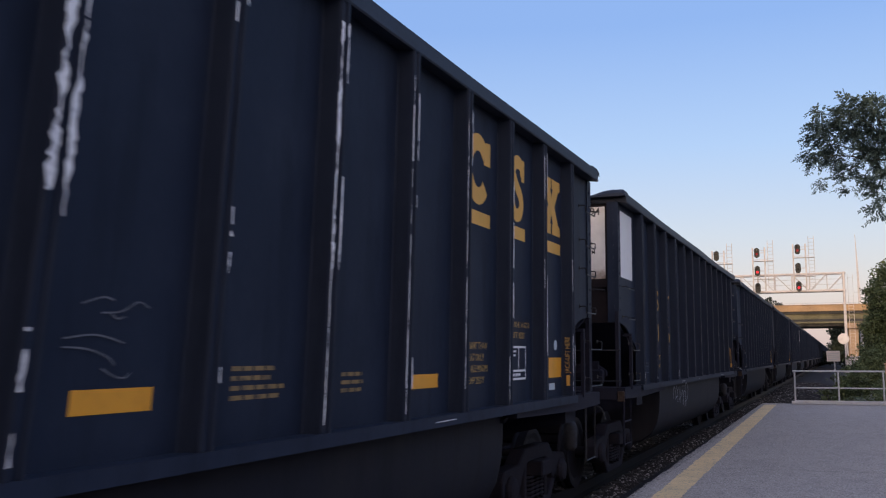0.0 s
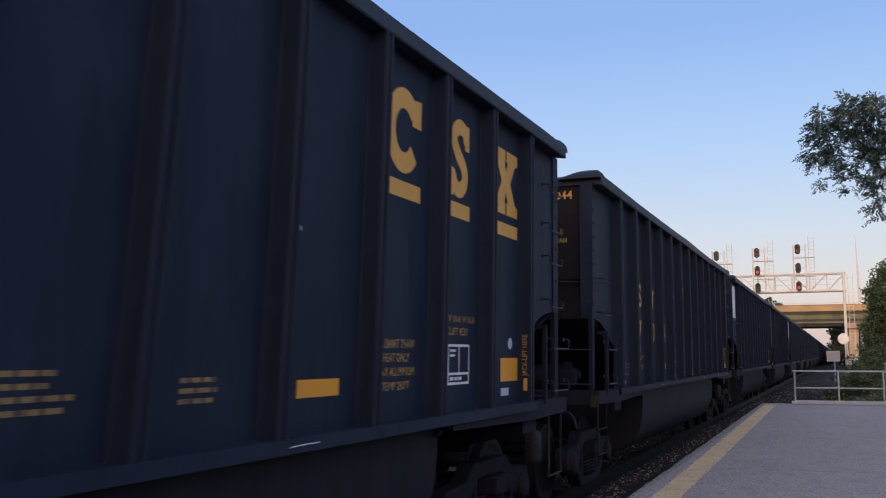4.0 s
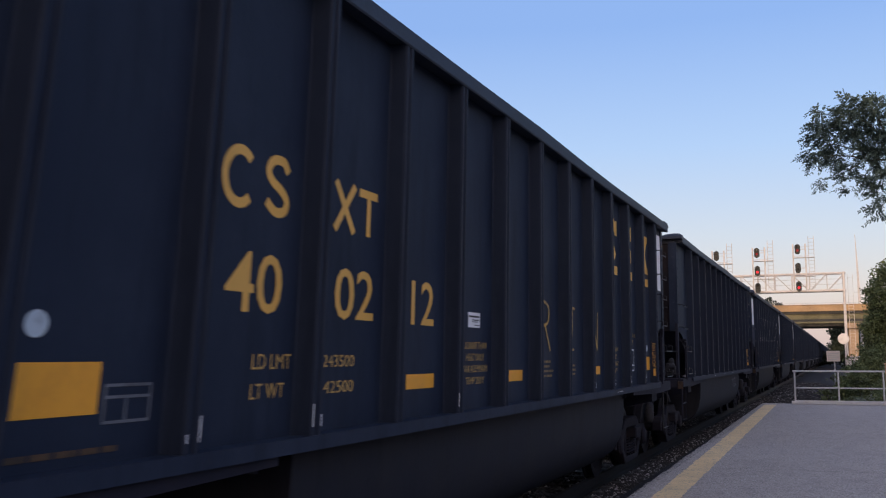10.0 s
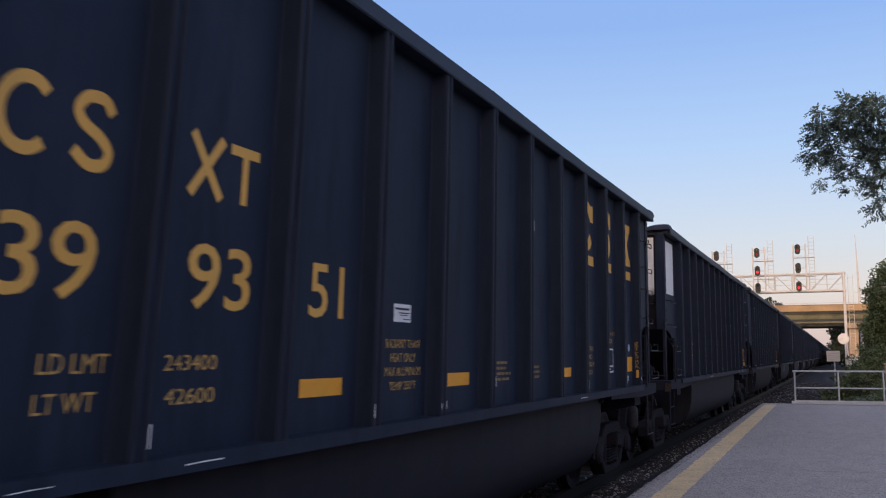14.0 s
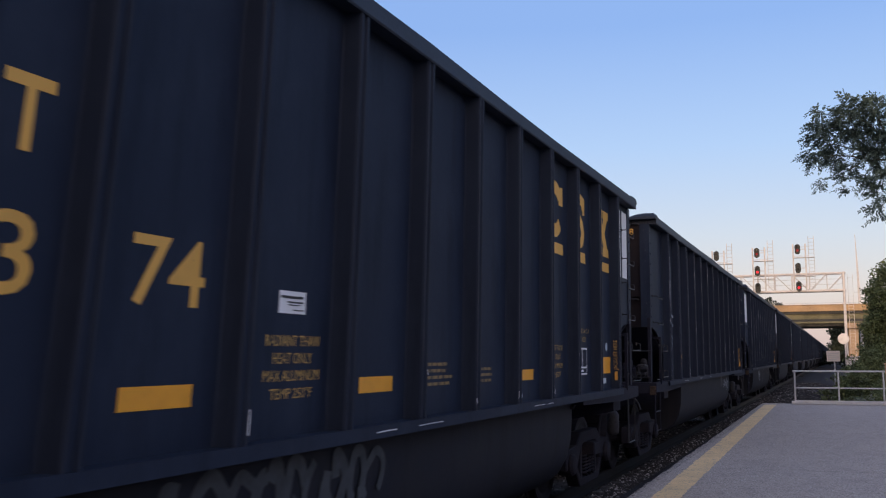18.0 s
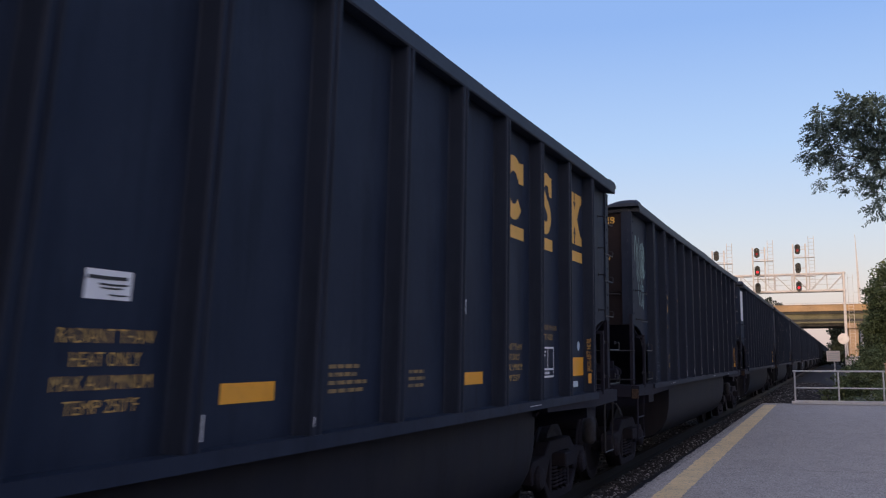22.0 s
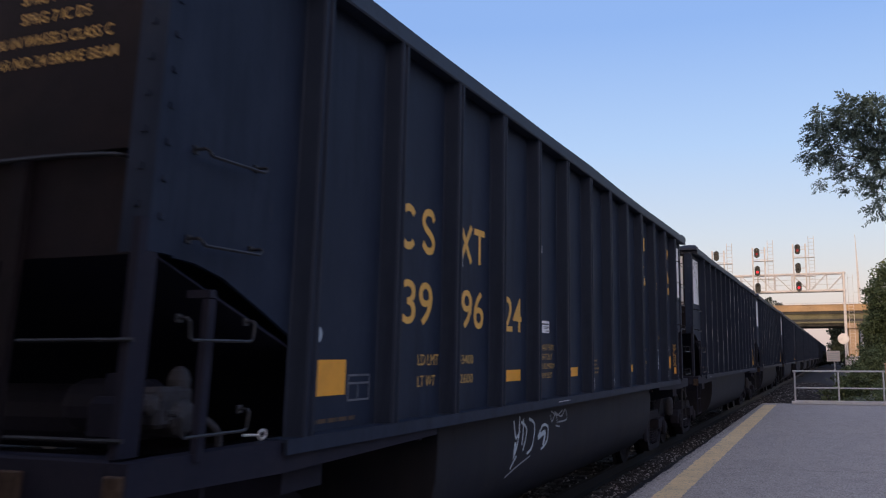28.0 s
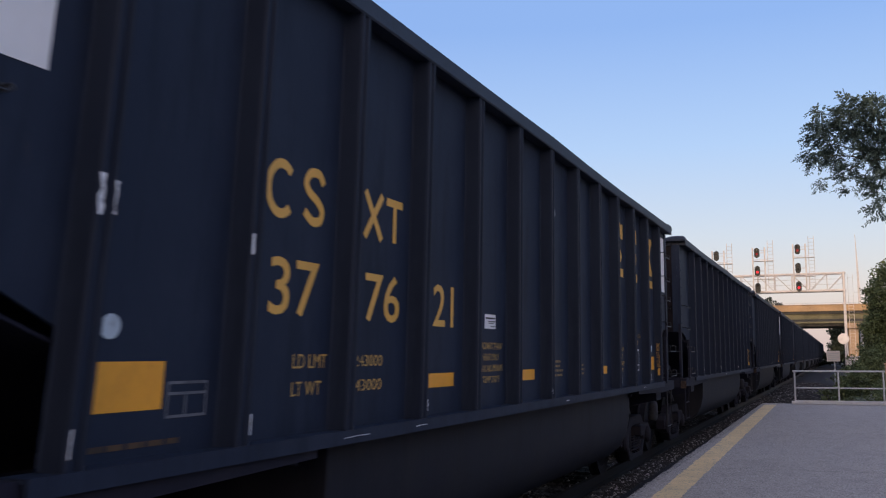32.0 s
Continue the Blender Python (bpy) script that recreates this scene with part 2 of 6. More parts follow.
GIRDER_TAN = material("tan_girder_fascia", (0.42, 0.27, 0.14), 0.75, 0.0, [((0.30, 0.19, 0.10), 0.6, 0.55, 0.15, 0.6), ((0.50, 0.36, 0.22), 3.0, 0.6, 0.12, 0.5)])
GIRDER_GREEN = material("olive_girder_paint", (0.17, 0.155, 0.085), 0.7, 0.0, [((0.10, 0.095, 0.06), 0.8, 0.55, 0.15, 0.7)])
CONCRETE = material("bridge_concrete", (0.40, 0.28, 0.18), 0.9, 0.0, [((0.30, 0.21, 0.14), 1.2, 0.55, 0.15, 0.7), ((0.20, 0.15, 0.11), 5.0, 0.64, 0.08, 0.5)], 0.2, 8)
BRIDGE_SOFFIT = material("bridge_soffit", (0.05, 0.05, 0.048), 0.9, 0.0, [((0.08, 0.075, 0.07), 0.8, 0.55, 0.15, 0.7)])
SIGN_WHITE = material("sign_back_white", (0.62, 0.58, 0.56), 0.6, 0.0, [((0.46, 0.43, 0.41), 3.0, 0.57, 0.14, 0.6)])
BARK = material("bark", (0.075, 0.06, 0.048), 0.9, 0.0, [((0.04, 0.032, 0.027), 9.0, 0.55, 0.12, 0.7, (1, 1, 0.3))], 0.6, 20)
LEAF = material("leaf_deep_green", (0.062, 0.098, 0.088), 0.6, 0.0, [((0.088, 0.128, 0.100), 0.9, 0.5, 0.14, 0.7), ((0.038, 0.062, 0.062), 2.1, 0.55, 0.12, 0.6)], spec=0.35, island=((0.115, 0.165, 0.15), 0.6))
LEAF_BUSH = material("leaf_bush_green", (0.085, 0.115, 0.048), 0.6, 0.0, [((0.15, 0.165, 0.06), 0.8, 0.54, 0.12, 0.7), ((0.045, 0.068, 0.032), 1.3, 0.55, 0.12, 0.6)], spec=0.3, island=((0.17, 0.19, 0.085), 0.7))
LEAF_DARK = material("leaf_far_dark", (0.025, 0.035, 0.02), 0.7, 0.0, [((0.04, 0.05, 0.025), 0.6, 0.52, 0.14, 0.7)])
CAR_BLUE = material("blue_car_paint", (0.22, 0.31, 0.52), 0.18, 0.3, coat=0.8)
CAR_SILVER = material("silver_car_paint", (0.42, 0.45, 0.48), 0.3, 0.4, coat=0.5)
CAR_DARK = material("maroon_car_paint", (0.09, 0.035, 0.035), 0.3, 0.2, coat=0.5)
CAR_WHITE = material("white_van_paint", (0.66, 0.66, 0.66), 0.35, coat=0.4)
GLASS_DARK = material("tinted_glass", (0.015, 0.018, 0.022), 0.08, spec=0.8)
TYRE = material("tyre_rubber", (0.018, 0.018, 0.018), 0.85)
SIGN_GREEN = material("green_street_sign", (0.02, 0.20, 0.12), 0.5)
GREEN_WALL = material("dark_green_wall", (0.016, 0.026, 0.022), 0.85, 0.0, [((0.010, 0.016, 0.014), 2.0, 0.55, 0.12, 0.7)], 0.2, 10, spec=0.1)
DUSTY = material("dusty_cast_iron", (0.045, 0.045, 0.053), 0.8, 0.0, [((0.022, 0.022, 0.027), 14.0, 0.54, 0.1, 0.8)], 0.3, 50, spec=0.2)
HOUSE_WALL = material("dark_brick_wall", (0.11, 0.075, 0.06), 0.9, 0.0, [((0.07, 0.05, 0.042), 3.0, 0.55, 0.12, 0.7)], 0.3, 20)
SHOP_LIGHT = material("lit_shop_window", (0.5, 0.5, 0.5), 0.4, emit=((1.0, 0.95, 0.85), 0.7))


# ---- mesh helpers ----
def mesh(name, bm, mat):
    me = bpy.data.meshes.new(name)
    bm.to_mesh(me)
    bm.free()
    me.materials.append(mat)
    return me


def part(name, bm, mat, parent, label="", m=None):
    """One mesh object under a thing or under a part; bm may be a bmesh or finished mesh data."""
    data = mesh(name, bm, mat) if isinstance(bm, bmesh.types.BMesh) else bm
    ob = new(name, data)
    ob.parent = parent
    if m is not None:
        ob.matrix_basis = m
    return tagged(ob, label) if label else ob


def thing(name, label, category, m=None, group="", kind=""):
    ob = new(name)
    ob.empty_display_size = 0.3
    if m is not None:
        ob.matrix_basis = m
    return tagged(ob, label, category, group, kind)


def solid(name, bm, mat, label, category="", kind="", group="", m=None):
    ob = new(name, mesh(name, bm, mat) if isinstance(bm, bmesh.types.BMesh) else bm)
    if m is not None:
        ob.matrix_basis = m
    return tagged(ob, label, category, group, kind)


def box(bm, x0, x1, y0, y1, z0, z1):
    v = [bm.verts.new((x, y, z)) for x in (x0, x1) for y in (y0, y1) for z in (z0, z1)]
    for f in ((0, 1, 3, 2), (4, 6, 7, 5), (0, 4, 5, 1), (2, 3, 7, 6), (0, 2, 6, 4), (1, 5, 7, 3)):
        bm.faces.new([v[i] for i in f])
    return bm


def one_box(*dims):
    return box(bmesh.new(), *dims)


def prism(bm, outline, axis, a, b):
    """Extrudes an outline of pairs along an axis from a to b. Pairs are (y, z), (x, z) or (x, y) for axes x, y, z."""
    def put(p, c):
        return {"x": (c, p[0], p[1]), "y": (p[0], c, p[1]), "z": (p[0], p[1], c)}[axis]
    lo = [bm.verts.new(put(p, a)) for p in outline]
    hi = [bm.verts.new(put(p, b)) for p in outline]
    n = len(outline)
    bm.faces.new(lo[::-1])
    bm.faces.new(hi)
    for i in range(n):
        bm.faces.new((lo[i], lo[(i + 1) % n], hi[(i + 1) % n], hi[i]))
    bmesh.ops.recalc_face_normals(bm, faces=bm.faces[:])
    return bm


def rounded(bm, width=0.006, segments=1):
    bmesh.ops.bevel(bm, geom=bm.edges[:], offset=width, segments=segments, affect="EDGES", profile=0.6)
    return bm


def tube(bm, points, r, sides=6, close=False):
    """A round bar along a line of points; r may be one radius or one for each point."""
    pts = [Vector(p) for p in points]
    rings = []
    for i, p in enumerate(pts):
        d = (pts[min(i + 1, len(pts) - 1)] - pts[max(i - 1, 0)]).normalized()
        side = d.cross(Vector((0, 0, 1)))
        if side.length < 1e-3:
            side = d.cross(Vector((0, 1, 0)))
        side.normalize()
        up = side.cross(d)
        rad = r[i] if isinstance(r, (list, tuple)) else r
        rings.append([bm.verts.new(p + (side * math.cos(a) + up * math.sin(a)) * rad)
                      for a in (2 * math.pi * k / sides for k in range(sides))])
    for a, b in zip(rings, rings[1:]):
        for k in range(sides):
            bm.faces.new((a[k], a[(k + 1) % sides], b[(k + 1) % sides], b[k]))
    bm.faces.new(rings[0][::-1])
    bm.faces.new(rings[-1])
    return bm


def lathe(bm, profile, axis="x", steps=24, ends=True):
    """Turns (along, radius) pairs round an axis."""
    rings = []
    for s, r in profile:
        ring = []
        for k in range(steps):
            a = 2 * math.pi * k / steps
            c = (r * math.cos(a), r * math.sin(a))
            ring.append(bm.verts.new({"x": (s, *c), "y": (c[0], s, c[1]), "z": (*c, s)}[axis]))
        rings.append(ring)
    for a, b in zip(rings, rings[1:]):
        for k in range(steps):
            bm.faces.new((a[k], a[(k + 1) % steps], b[(k + 1) % steps], b[k]))
    if ends:
        bm.faces.new(rings[0][::-1])
        bm.faces.new(rings[-1])
    bmesh.ops.recalc_face_normals(bm, faces=bm.faces[:])
    return bm


def smooth(me):
    me.polygons.foreach_set("use_smooth", [True] * len(me.polygons))
    return me


def smooth_round(me):
    """Smooth shading but for the flat ends."""
    for p in me.polygons:
        p.use_smooth = abs(p.normal.y) < 0.5
    return me


def quad(bm, a, b, c, d):
    bm.faces.new([bm.verts.new(p) for p in (a, b, c, d)])


BELLY = ((0.30, 0.40), (0.315, 0.95), (0.38, 1.16), (0.50, 1.31), (0.66, 1.40), (0.85, 1.44), (1.05, 1.452), (1.26, 1.45))


def stroke(bm, pts, width, x):
    """A painted stroke on a sheet that faces +x, or round the belly (x None), through (y, z) points."""
    def lay(q):
        return bm.verts.new((x if x is not None else float(np.interp(q.y, [a for a, b in BELLY], [b for a, b in BELLY])) + 0.006, *q))
    p = [Vector(q) for q in pts]
    rows = []
    for i, q in enumerate(p):
        d = (p[min(i + 1, len(p) - 1)] - p[max(i - 1, 0)])
        d = d.normalized() if d.length > 1e-6 else Vector((1, 0))
        nrm = Vector((-d.y, d.x)) * width / 2
        rows.append((lay(q - nrm), lay(q + nrm)))
    for (a, b), (c, d) in zip(rows, rows[1:]):
        bm.faces.new((a, c, d, b))
    return bm


def curve_points(ctrl, n=6):
    """Smooth line through control points."""
    out = []
    c = [Vector(p) for p in ctrl]
    for i in range(len(c) - 1):
        p0, p1, p2, p3 = c[max(i - 1, 0)], c[i], c[i + 1], c[min(i + 2, len(c) - 1)]
        for k in range(n):
            t = k / n
            out.append(0.5 * ((2 * p1) + (p2 - p0) * t + (2 * p0 - 5 * p1 + 4 * p2 - p3) * t * t + (3 * p1 - p0 - 3 * p2 + p3) * t ** 3))
    out.append(c[-1])
    return out


TEXTS = {}


def letters(text, width, height, mat, bold=0.0, depth=0.0015):
    """Writing as a mesh in the (y, z) plane facing +x, fitted to a width and height, lower corner at the origin."""
    key = (text, round(width, 3), round(height, 3), mat.name, bold)
    if key in TEXTS:
        return TEXTS[key]
    co, faces = RAW[text, bold] if (text, bold) in RAW else raw_letters(text, bold)
    lo, hi = co.min(0), co.max(0)
    out = np.zeros_like(co)
    out[:, 1] = (co[:, 0] - lo[0]) / (hi[0] - lo[0]) * width
    out[:, 2] = (co[:, 1] - lo[1]) / (hi[1] - lo[1]) * height
    me = bpy.data.meshes.new("writing")
    me.from_pydata(out.tolist(), [], faces)
    me.materials.append(mat)
    TEXTS[key] = me
    return me


RAW = {}


def raw_letters(text, bold):
    cu = bpy.data.curves.new("writing", "FONT")
    cu.body, cu.size, cu.resolution_u, cu.offset, cu.extrude = text, 1.0, 3, bold, 0.0
    cu.fill_mode = "FRONT"
    ob = bpy.data.objects.new("writing", cu)
    scene.collection.objects.link(ob)
    bpy.context.view_layer.update()
    me = bpy.data.meshes.new_from_object(ob.evaluated_get(bpy.context.evaluated_depsgraph_get()))
    bpy.data.objects.remove(ob)
    co = np.empty(len(me.vertices) * 3)
    me.vertices.foreach_get("co", co)
    RAW[text, bold] = (co.reshape(-1, 3), [tuple(p.vertices) for p in me.polygons])
    bpy.data.meshes.remove(me)
    return RAW[text, bold]


NUMBERS = {1: "400694", 2: "400156", 4: "377044", 5: "399796", 6: "377008", 7: "376601", 8: "400212", 9: "376857", 10: "400718", 11: "399351", 13: "376928",
           14: "400374", 15: "377688", 16: "400140", 17: "377292", 18: "376148", 19: "377327", 21: "377093", 22: "399624", 23: "399438", 24: "399737", 25: "377621"}
LOADS = {1: ("243700", "42300"), 21: ("243100", "42900"), 23: ("243300", "42700"), 5: ("243300", "42700"), 8: ("243500", "42500"), 18: ("243200", "42800"), 15: ("243000", "43000"), 25: ("243000", "43000")}
# letter shapes are made first, while the scene is still small
for number in NUMBERS.values():
    raw_letters(number, 0.012)
    for i in (0, 2, 4):
        raw_letters(number[i:i + 2], 0.008)
for pair in [("243400", "42600"), *LOADS.values()]:
    for text in pair:
        raw_letters(text, 0.0)


# ---- ground, track and platform ----
def strip(bm, x0, x1, ys, z, rag0=0.0, rag1=0.0, seed=1.0):
    """A flat strip along the track with uneven edges."""
    rows = []
    for y in ys:
        a = x0 + rag0 * (noise.noise((y * 2.3, seed, 0)) + 0.6 * noise.noise((y * 9.0, seed, 4)))
        b = x1 + rag1 * (noise.noise((y * 2.1, seed, 7)) + 0.6 * noise.noise((y * 8.0, seed, 9)))
        rows.append((bm.verts.new((a, y, z)), bm.verts.new((b, y, z))))
    for (a, b), (c, d) in zip(rows, rows[1:]):
        bm.faces.new((a, b, d, c))
    return bm


TRACK_X = -4.09
ground = bmesh.new()
quad(ground, (-2500, -2500, -0.55), (2500, -2500, -0.55), (2500, 2500, -0.55), (-2500, 2500, -0.55))
solid("ground", ground, EARTH, "bare earth and weeds reaching to the horizon", "ground", "structure")
bed = prism(bmesh.new(), [(-15.5, -0.56), (-14.4, -0.185), (-2.9, -0.185), (-2.3, -0.10), (-1.2, -0.16), (0.6, -0.52), (0.6, -0.56)], "y", -420, 420)
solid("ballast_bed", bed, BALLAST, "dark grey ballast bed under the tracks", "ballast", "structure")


def track(x, near):
    rails = thing("track_%d" % near, "steel rails on dark timber sleepers", "railway track", kind="structure")
    prof = [(-0.07, -0.17), (0.07, -0.17), (0.07, -0.155), (0.012, -0.13), (0.012, -0.04), (0.036, -0.03), (0.036, -0.004), (0.028, 0.0), (-0.028, 0.0), (-0.036, -0.004),
            (-0.036, -0.03), (-0.012, -0.04), (-0.012, -0.13), (-0.07, -0.155)]
    for s in (-1, 1):
        bm = prism(bmesh.new(), [(x + s * 0.753 + a, b) for a, b in prof], "y", -420, 420)
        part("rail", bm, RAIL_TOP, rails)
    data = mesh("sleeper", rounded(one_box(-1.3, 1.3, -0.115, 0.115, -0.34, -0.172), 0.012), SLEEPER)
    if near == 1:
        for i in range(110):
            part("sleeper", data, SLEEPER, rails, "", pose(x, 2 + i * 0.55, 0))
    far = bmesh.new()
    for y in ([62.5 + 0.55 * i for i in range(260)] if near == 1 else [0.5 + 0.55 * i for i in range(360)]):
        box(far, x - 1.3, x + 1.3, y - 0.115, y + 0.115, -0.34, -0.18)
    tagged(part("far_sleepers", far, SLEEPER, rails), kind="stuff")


track(TRACK_X, 1)
track(TRACK_X - 4.0, 2)
track(TRACK_X - 8.0, 3)


def stones(name, n, xr, yr, zf, size, seed):
    """Crushed stone as many small broken lumps."""
    rs = np.random.RandomState(seed)
    base = np.array([(1, 0, 0), (-1, 0, 0), (0, 1, 0), (0, -1, 0), (0, 0, 1), (0, 0, -1)], float)
    tri = np.array([(0, 2, 4), (2, 1, 4), (1, 3, 4), (3, 0, 4), (2, 0, 5), (1, 2, 5), (3, 1, 5), (0, 3, 5)])
    u = rs.rand(n) ** 1.6
    x, y = rs.uniform(*xr, n), yr[0] + (yr[1] - yr[0]) * u
    s = size * rs.uniform(0.5, 1.25, n)
    v = base[None] * rs.uniform(0.55, 1.2, (n, 6, 1)) + rs.normal(0, 0.16, (n, 6, 3))
    ang = rs.uniform(0, 6.28, n)
    c, d = np.cos(ang)[:, None], np.sin(ang)[:, None]
    v = np.stack([v[..., 0] * c - v[..., 1] * d, v[..., 0] * d + v[..., 1] * c, v[..., 2] * 0.75], -1) * s[:, None, None]
    v += np.stack([x, y, zf(x) + 0.25 * s], -1)[:, None]
    f = (tri[None] + 6 * np.arange(n)[:, None, None]).reshape(-1, 3)
    me = bpy.data.meshes.new(name)
    me.from_pydata(v.reshape(-1, 3).tolist(), [], f.tolist())
    me.materials.append(STONE)
    return solid(name, me, STONE, "loose grey crushed stone beside the rails", "ballast", "stuff")


def bed_height(x):
    return np.interp(x, [-6.5, -2.9, -2.3, -1.2, 0.6], [-0.185, -0.185, -0.10, -0.16, -0.52])


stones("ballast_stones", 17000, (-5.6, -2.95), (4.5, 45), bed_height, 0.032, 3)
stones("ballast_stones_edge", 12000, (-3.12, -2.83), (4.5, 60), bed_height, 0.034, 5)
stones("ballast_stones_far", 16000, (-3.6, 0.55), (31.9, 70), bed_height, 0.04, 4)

PZ = 0.235
plat = thing("platform", "low grey asphalt station platform with a faded yellow line", "platform", kind="structure")
part("slab", prism(bmesh.new(), [(-2.06, PZ), (3.2, PZ), (3.2, -0.5), (-2.06, -0.5)], "y", -40, 31.3), ASPHALT, plat)
kerb_rows = [-40 + 0.06 * i for i in range(717)] + [3.02 + 0.06 * i for i in range(472)]
kerb = bmesh.new()
rows = []
for y in kerb_rows:
    a = -2.19 - 0.005 * (y - 12) + 0.05 * (noise.noise((y * 1.7, 3, 0)) + 0.7 * noise.noise((y * 7.0, 8, 4)))
    rows.append([kerb.verts.new(p) for p in ((-2.0, y, PZ - 0.003 if a < -2.1 else PZ - 0.02), (a + 0.05, y, PZ - 0.006), (a, y, PZ - 0.045), (a - 0.06, y, 0.02), (a - 0.13, y, -0.3))])
for p, q in zip(rows, rows[1:]):
    for i in range(4):
        kerb.faces.new((p[i], q[i], q[i + 1], p[i + 1]))
part("kerb", kerb, KERB, plat, "crumbling grey platform edge")
line_bm = strip(bmesh.new(), -1.89, -1.60, [-40 + 0.1 * i for i in range(430)] + [3 + 0.05 * i for i in range(560)], PZ + 0.004, 0.022, 0.022, 2.0)
for v in line_bm.verts:
    v.co.x -= (v.co.y - 10.4) * (0.0112 if v.co.x < -1.745 else 0.0085)
part("yellow_line", line_bm, LINE, plat, "worn pale yellow edge line")
crack = bmesh.new()
for y0, slope, seed in ((13.4, 0.10, 1), (20.2, -0.05, 2)):
    pts = [(-1.4 + 0.12 * i, y0 + slope * 0.12 * i + 0.12 * noise.noise((i * 0.35, seed, 0))) for i in range(36)]
    rows = [(crack.verts.new((x, y - 0.006, PZ + 0.003)), crack.verts.new((x, y + 0.006, PZ + 0.003))) for x, y in pts]
    for (a, b), (c, d) in zip(rows, rows[1:]):
        crack.faces.new((a, c, d, b))
part("crack", crack, STONE, plat, "thin dark crack in the asphalt")
part("platform_end", prism(bmesh.new(), [(31.3, PZ - 0.002), (32.0, PZ - 0.004), (32.2, -0.5), (31.3, -0.5)], "x", -2.25, 3.2), ASPHALT, plat)

# ---- end-of-platform railing ----
FY = 31.6
rail_fence = thing("platform_railing", "silver-grey metal railing across the platform's end", "railing")
for z, r in ((1.245, 0.026), (0.735, 0.022)):
    part("rail", tube(bmesh.new(), [(-1.27, FY, z), (1.9, FY, z)], r, 10), ALU, rail_fence)
part("toe_rail", rounded(one_box(-1.24, 1.9, FY - 0.03, FY + 0.03, PZ + 0.01, PZ + 0.12), 0.008), ALU, rail_fence)
for x in (-1.25, 0.0, 1.25):
    part("post", tube(bmesh.new(), [(x, FY, PZ - 0.02), (x, FY, 1.245)], 0.026, 10), ALU, rail_fence)
    part("foot_plate", rounded(one_box(x - 0.11, x + 0.11, FY - 0.075, FY + 0.05, PZ, PZ + 0.10), 0.015), ALU, rail_fence)
part("elbow", tube(bmesh.new(), [(-1.30, FY, 1.245), (-1.22, FY, 1.245)], 0.032, 10), ALU, rail_fence)
end_post = thing("fence_post", "weathered grey square fence post", "post")
part("shaft", rounded(one_box(1.27, 1.45, 30.6, 30.78, -0.1, 1.44), 0.01), CONCRETE, end_post)
part("cap", rounded(one_box(1.25, 1.47, 30.58, 30.80, 1.44, 1.50), 0.015), CONCRETE, end_post)

# ---- sign seen from behind, past the railing ----
sign = thing("track_sign", "pale rectangular sign on a thin post by the track", "sign")
part("board", rounded(one_box(-0.43, 0.12, 45.0, 45.03, 1.46, 1.92), 0.008), SIGN_WHITE, sign)
part("post", tube(bmesh.new(), [(-0.12, 45.06, -0.4), (-0.12, 45.06, 1.9)], 0.03, 8), ALU, sign)
bars = bmesh.new()
for i in range(4):
    box(bars, -0.36, 0.05 - 0.08 * (i % 2), 44.992, 44.999, 1.79 - 0.085 * i, 1.82 - 0.085 * i)
part("text_bars", bars, ALU, sign)

disc = thing("round_target", "cream round disc on a post by the signal bridge", "railway marker")
lens = lathe(bmesh.new(), [(-0.06, 0.45), (-0.03, 0.51), (0.03, 0.51), (0.05, 0.3)], "y", 28)
bmesh.ops.translate(lens, verts=lens.verts[:], vec=(0.62, 97, 3.25))
part("disc", lens, SIGN_WHITE, disc)
part("post", tube(bmesh.new(), [(0.75, 97.3, -0.5), (0.75, 97.3, 3.4)], 0.06, 8), GANTRY, disc)
cab = thing("relay_cabinet", "weathered grey relay cabinet beside the signal bridge", "cabinet")
part("body", rounded(one_box(0.75, 1.9, 95.2, 96.2, -0.3, 1.5), 0.03), SIGN_WHITE, cab)
part("roof", rounded(one_box(0.68, 1.97, 95.1, 96.3, 1.5, 1.6), 0.03), ALU, cab)
part("door", rounded(one_box(0.85, 1.75, 95.16, 95.2, -0.15, 1.4), 0.01), SIGN_WHITE, cab)

# ---- signal bridge ----
GY = 100.0
gantry = thing("signal_bridge", "pale pink-grey lattice signal bridge spanning the tracks", "signal bridge")
for x in (0.9, -17.0):
    for dy in (-0.7, 0.7):
        part("leg", tube(bmesh.new(), [(x, GY + dy, -0.5), (x, GY + dy, 9.75)], 0.12, 8), GANTRY, gantry)
    lace = bmesh.new()
    for i in range(9):
        z = i * 0.95
        tube(lace, [(x, GY - 0.7, z), (x, GY + 0.7, z + 0.95)], 0.04, 5)
        tube(lace, [(x, GY - 0.7, z), (x, GY + 0.7, z)], 0.04, 5)
    part("leg_bracing", lace, GANTRY, gantry)
for dy in (-0.7, 0.7):
    for z in (7.95, 9.65):
        part("chord", tube(bmesh.new(), [(-17.2, GY + dy, z), (1.1, GY + dy, z)], 0.085, 6), GANTRY, gantry)
    web = bmesh.new()
    for i in range(11):
        x = -16.6 + 1.6 * i
        tube(web, [(x, GY + dy, 7.95), (x, GY + dy, 9.65)], 0.045, 5)
        tube(web, [(x, GY + dy, 9.65), (x + 1.6, GY + dy, 7.95)] if x < -2.5 else [(x, GY + dy, 7.95), (x + 1.6, GY + dy, 9.65)], 0.035, 5)
        if i % 2:
            tube(web, [(x, GY - 0.7, 7.95), (x, GY + 0.7, 7.95)], 0.04, 5)
    part("web", web, GANTRY, gantry)
walkway = bmesh.new()
box(walkway, -17.0, 1.0, GY - 0.3, GY + 0.3, 8.05, 8.10)
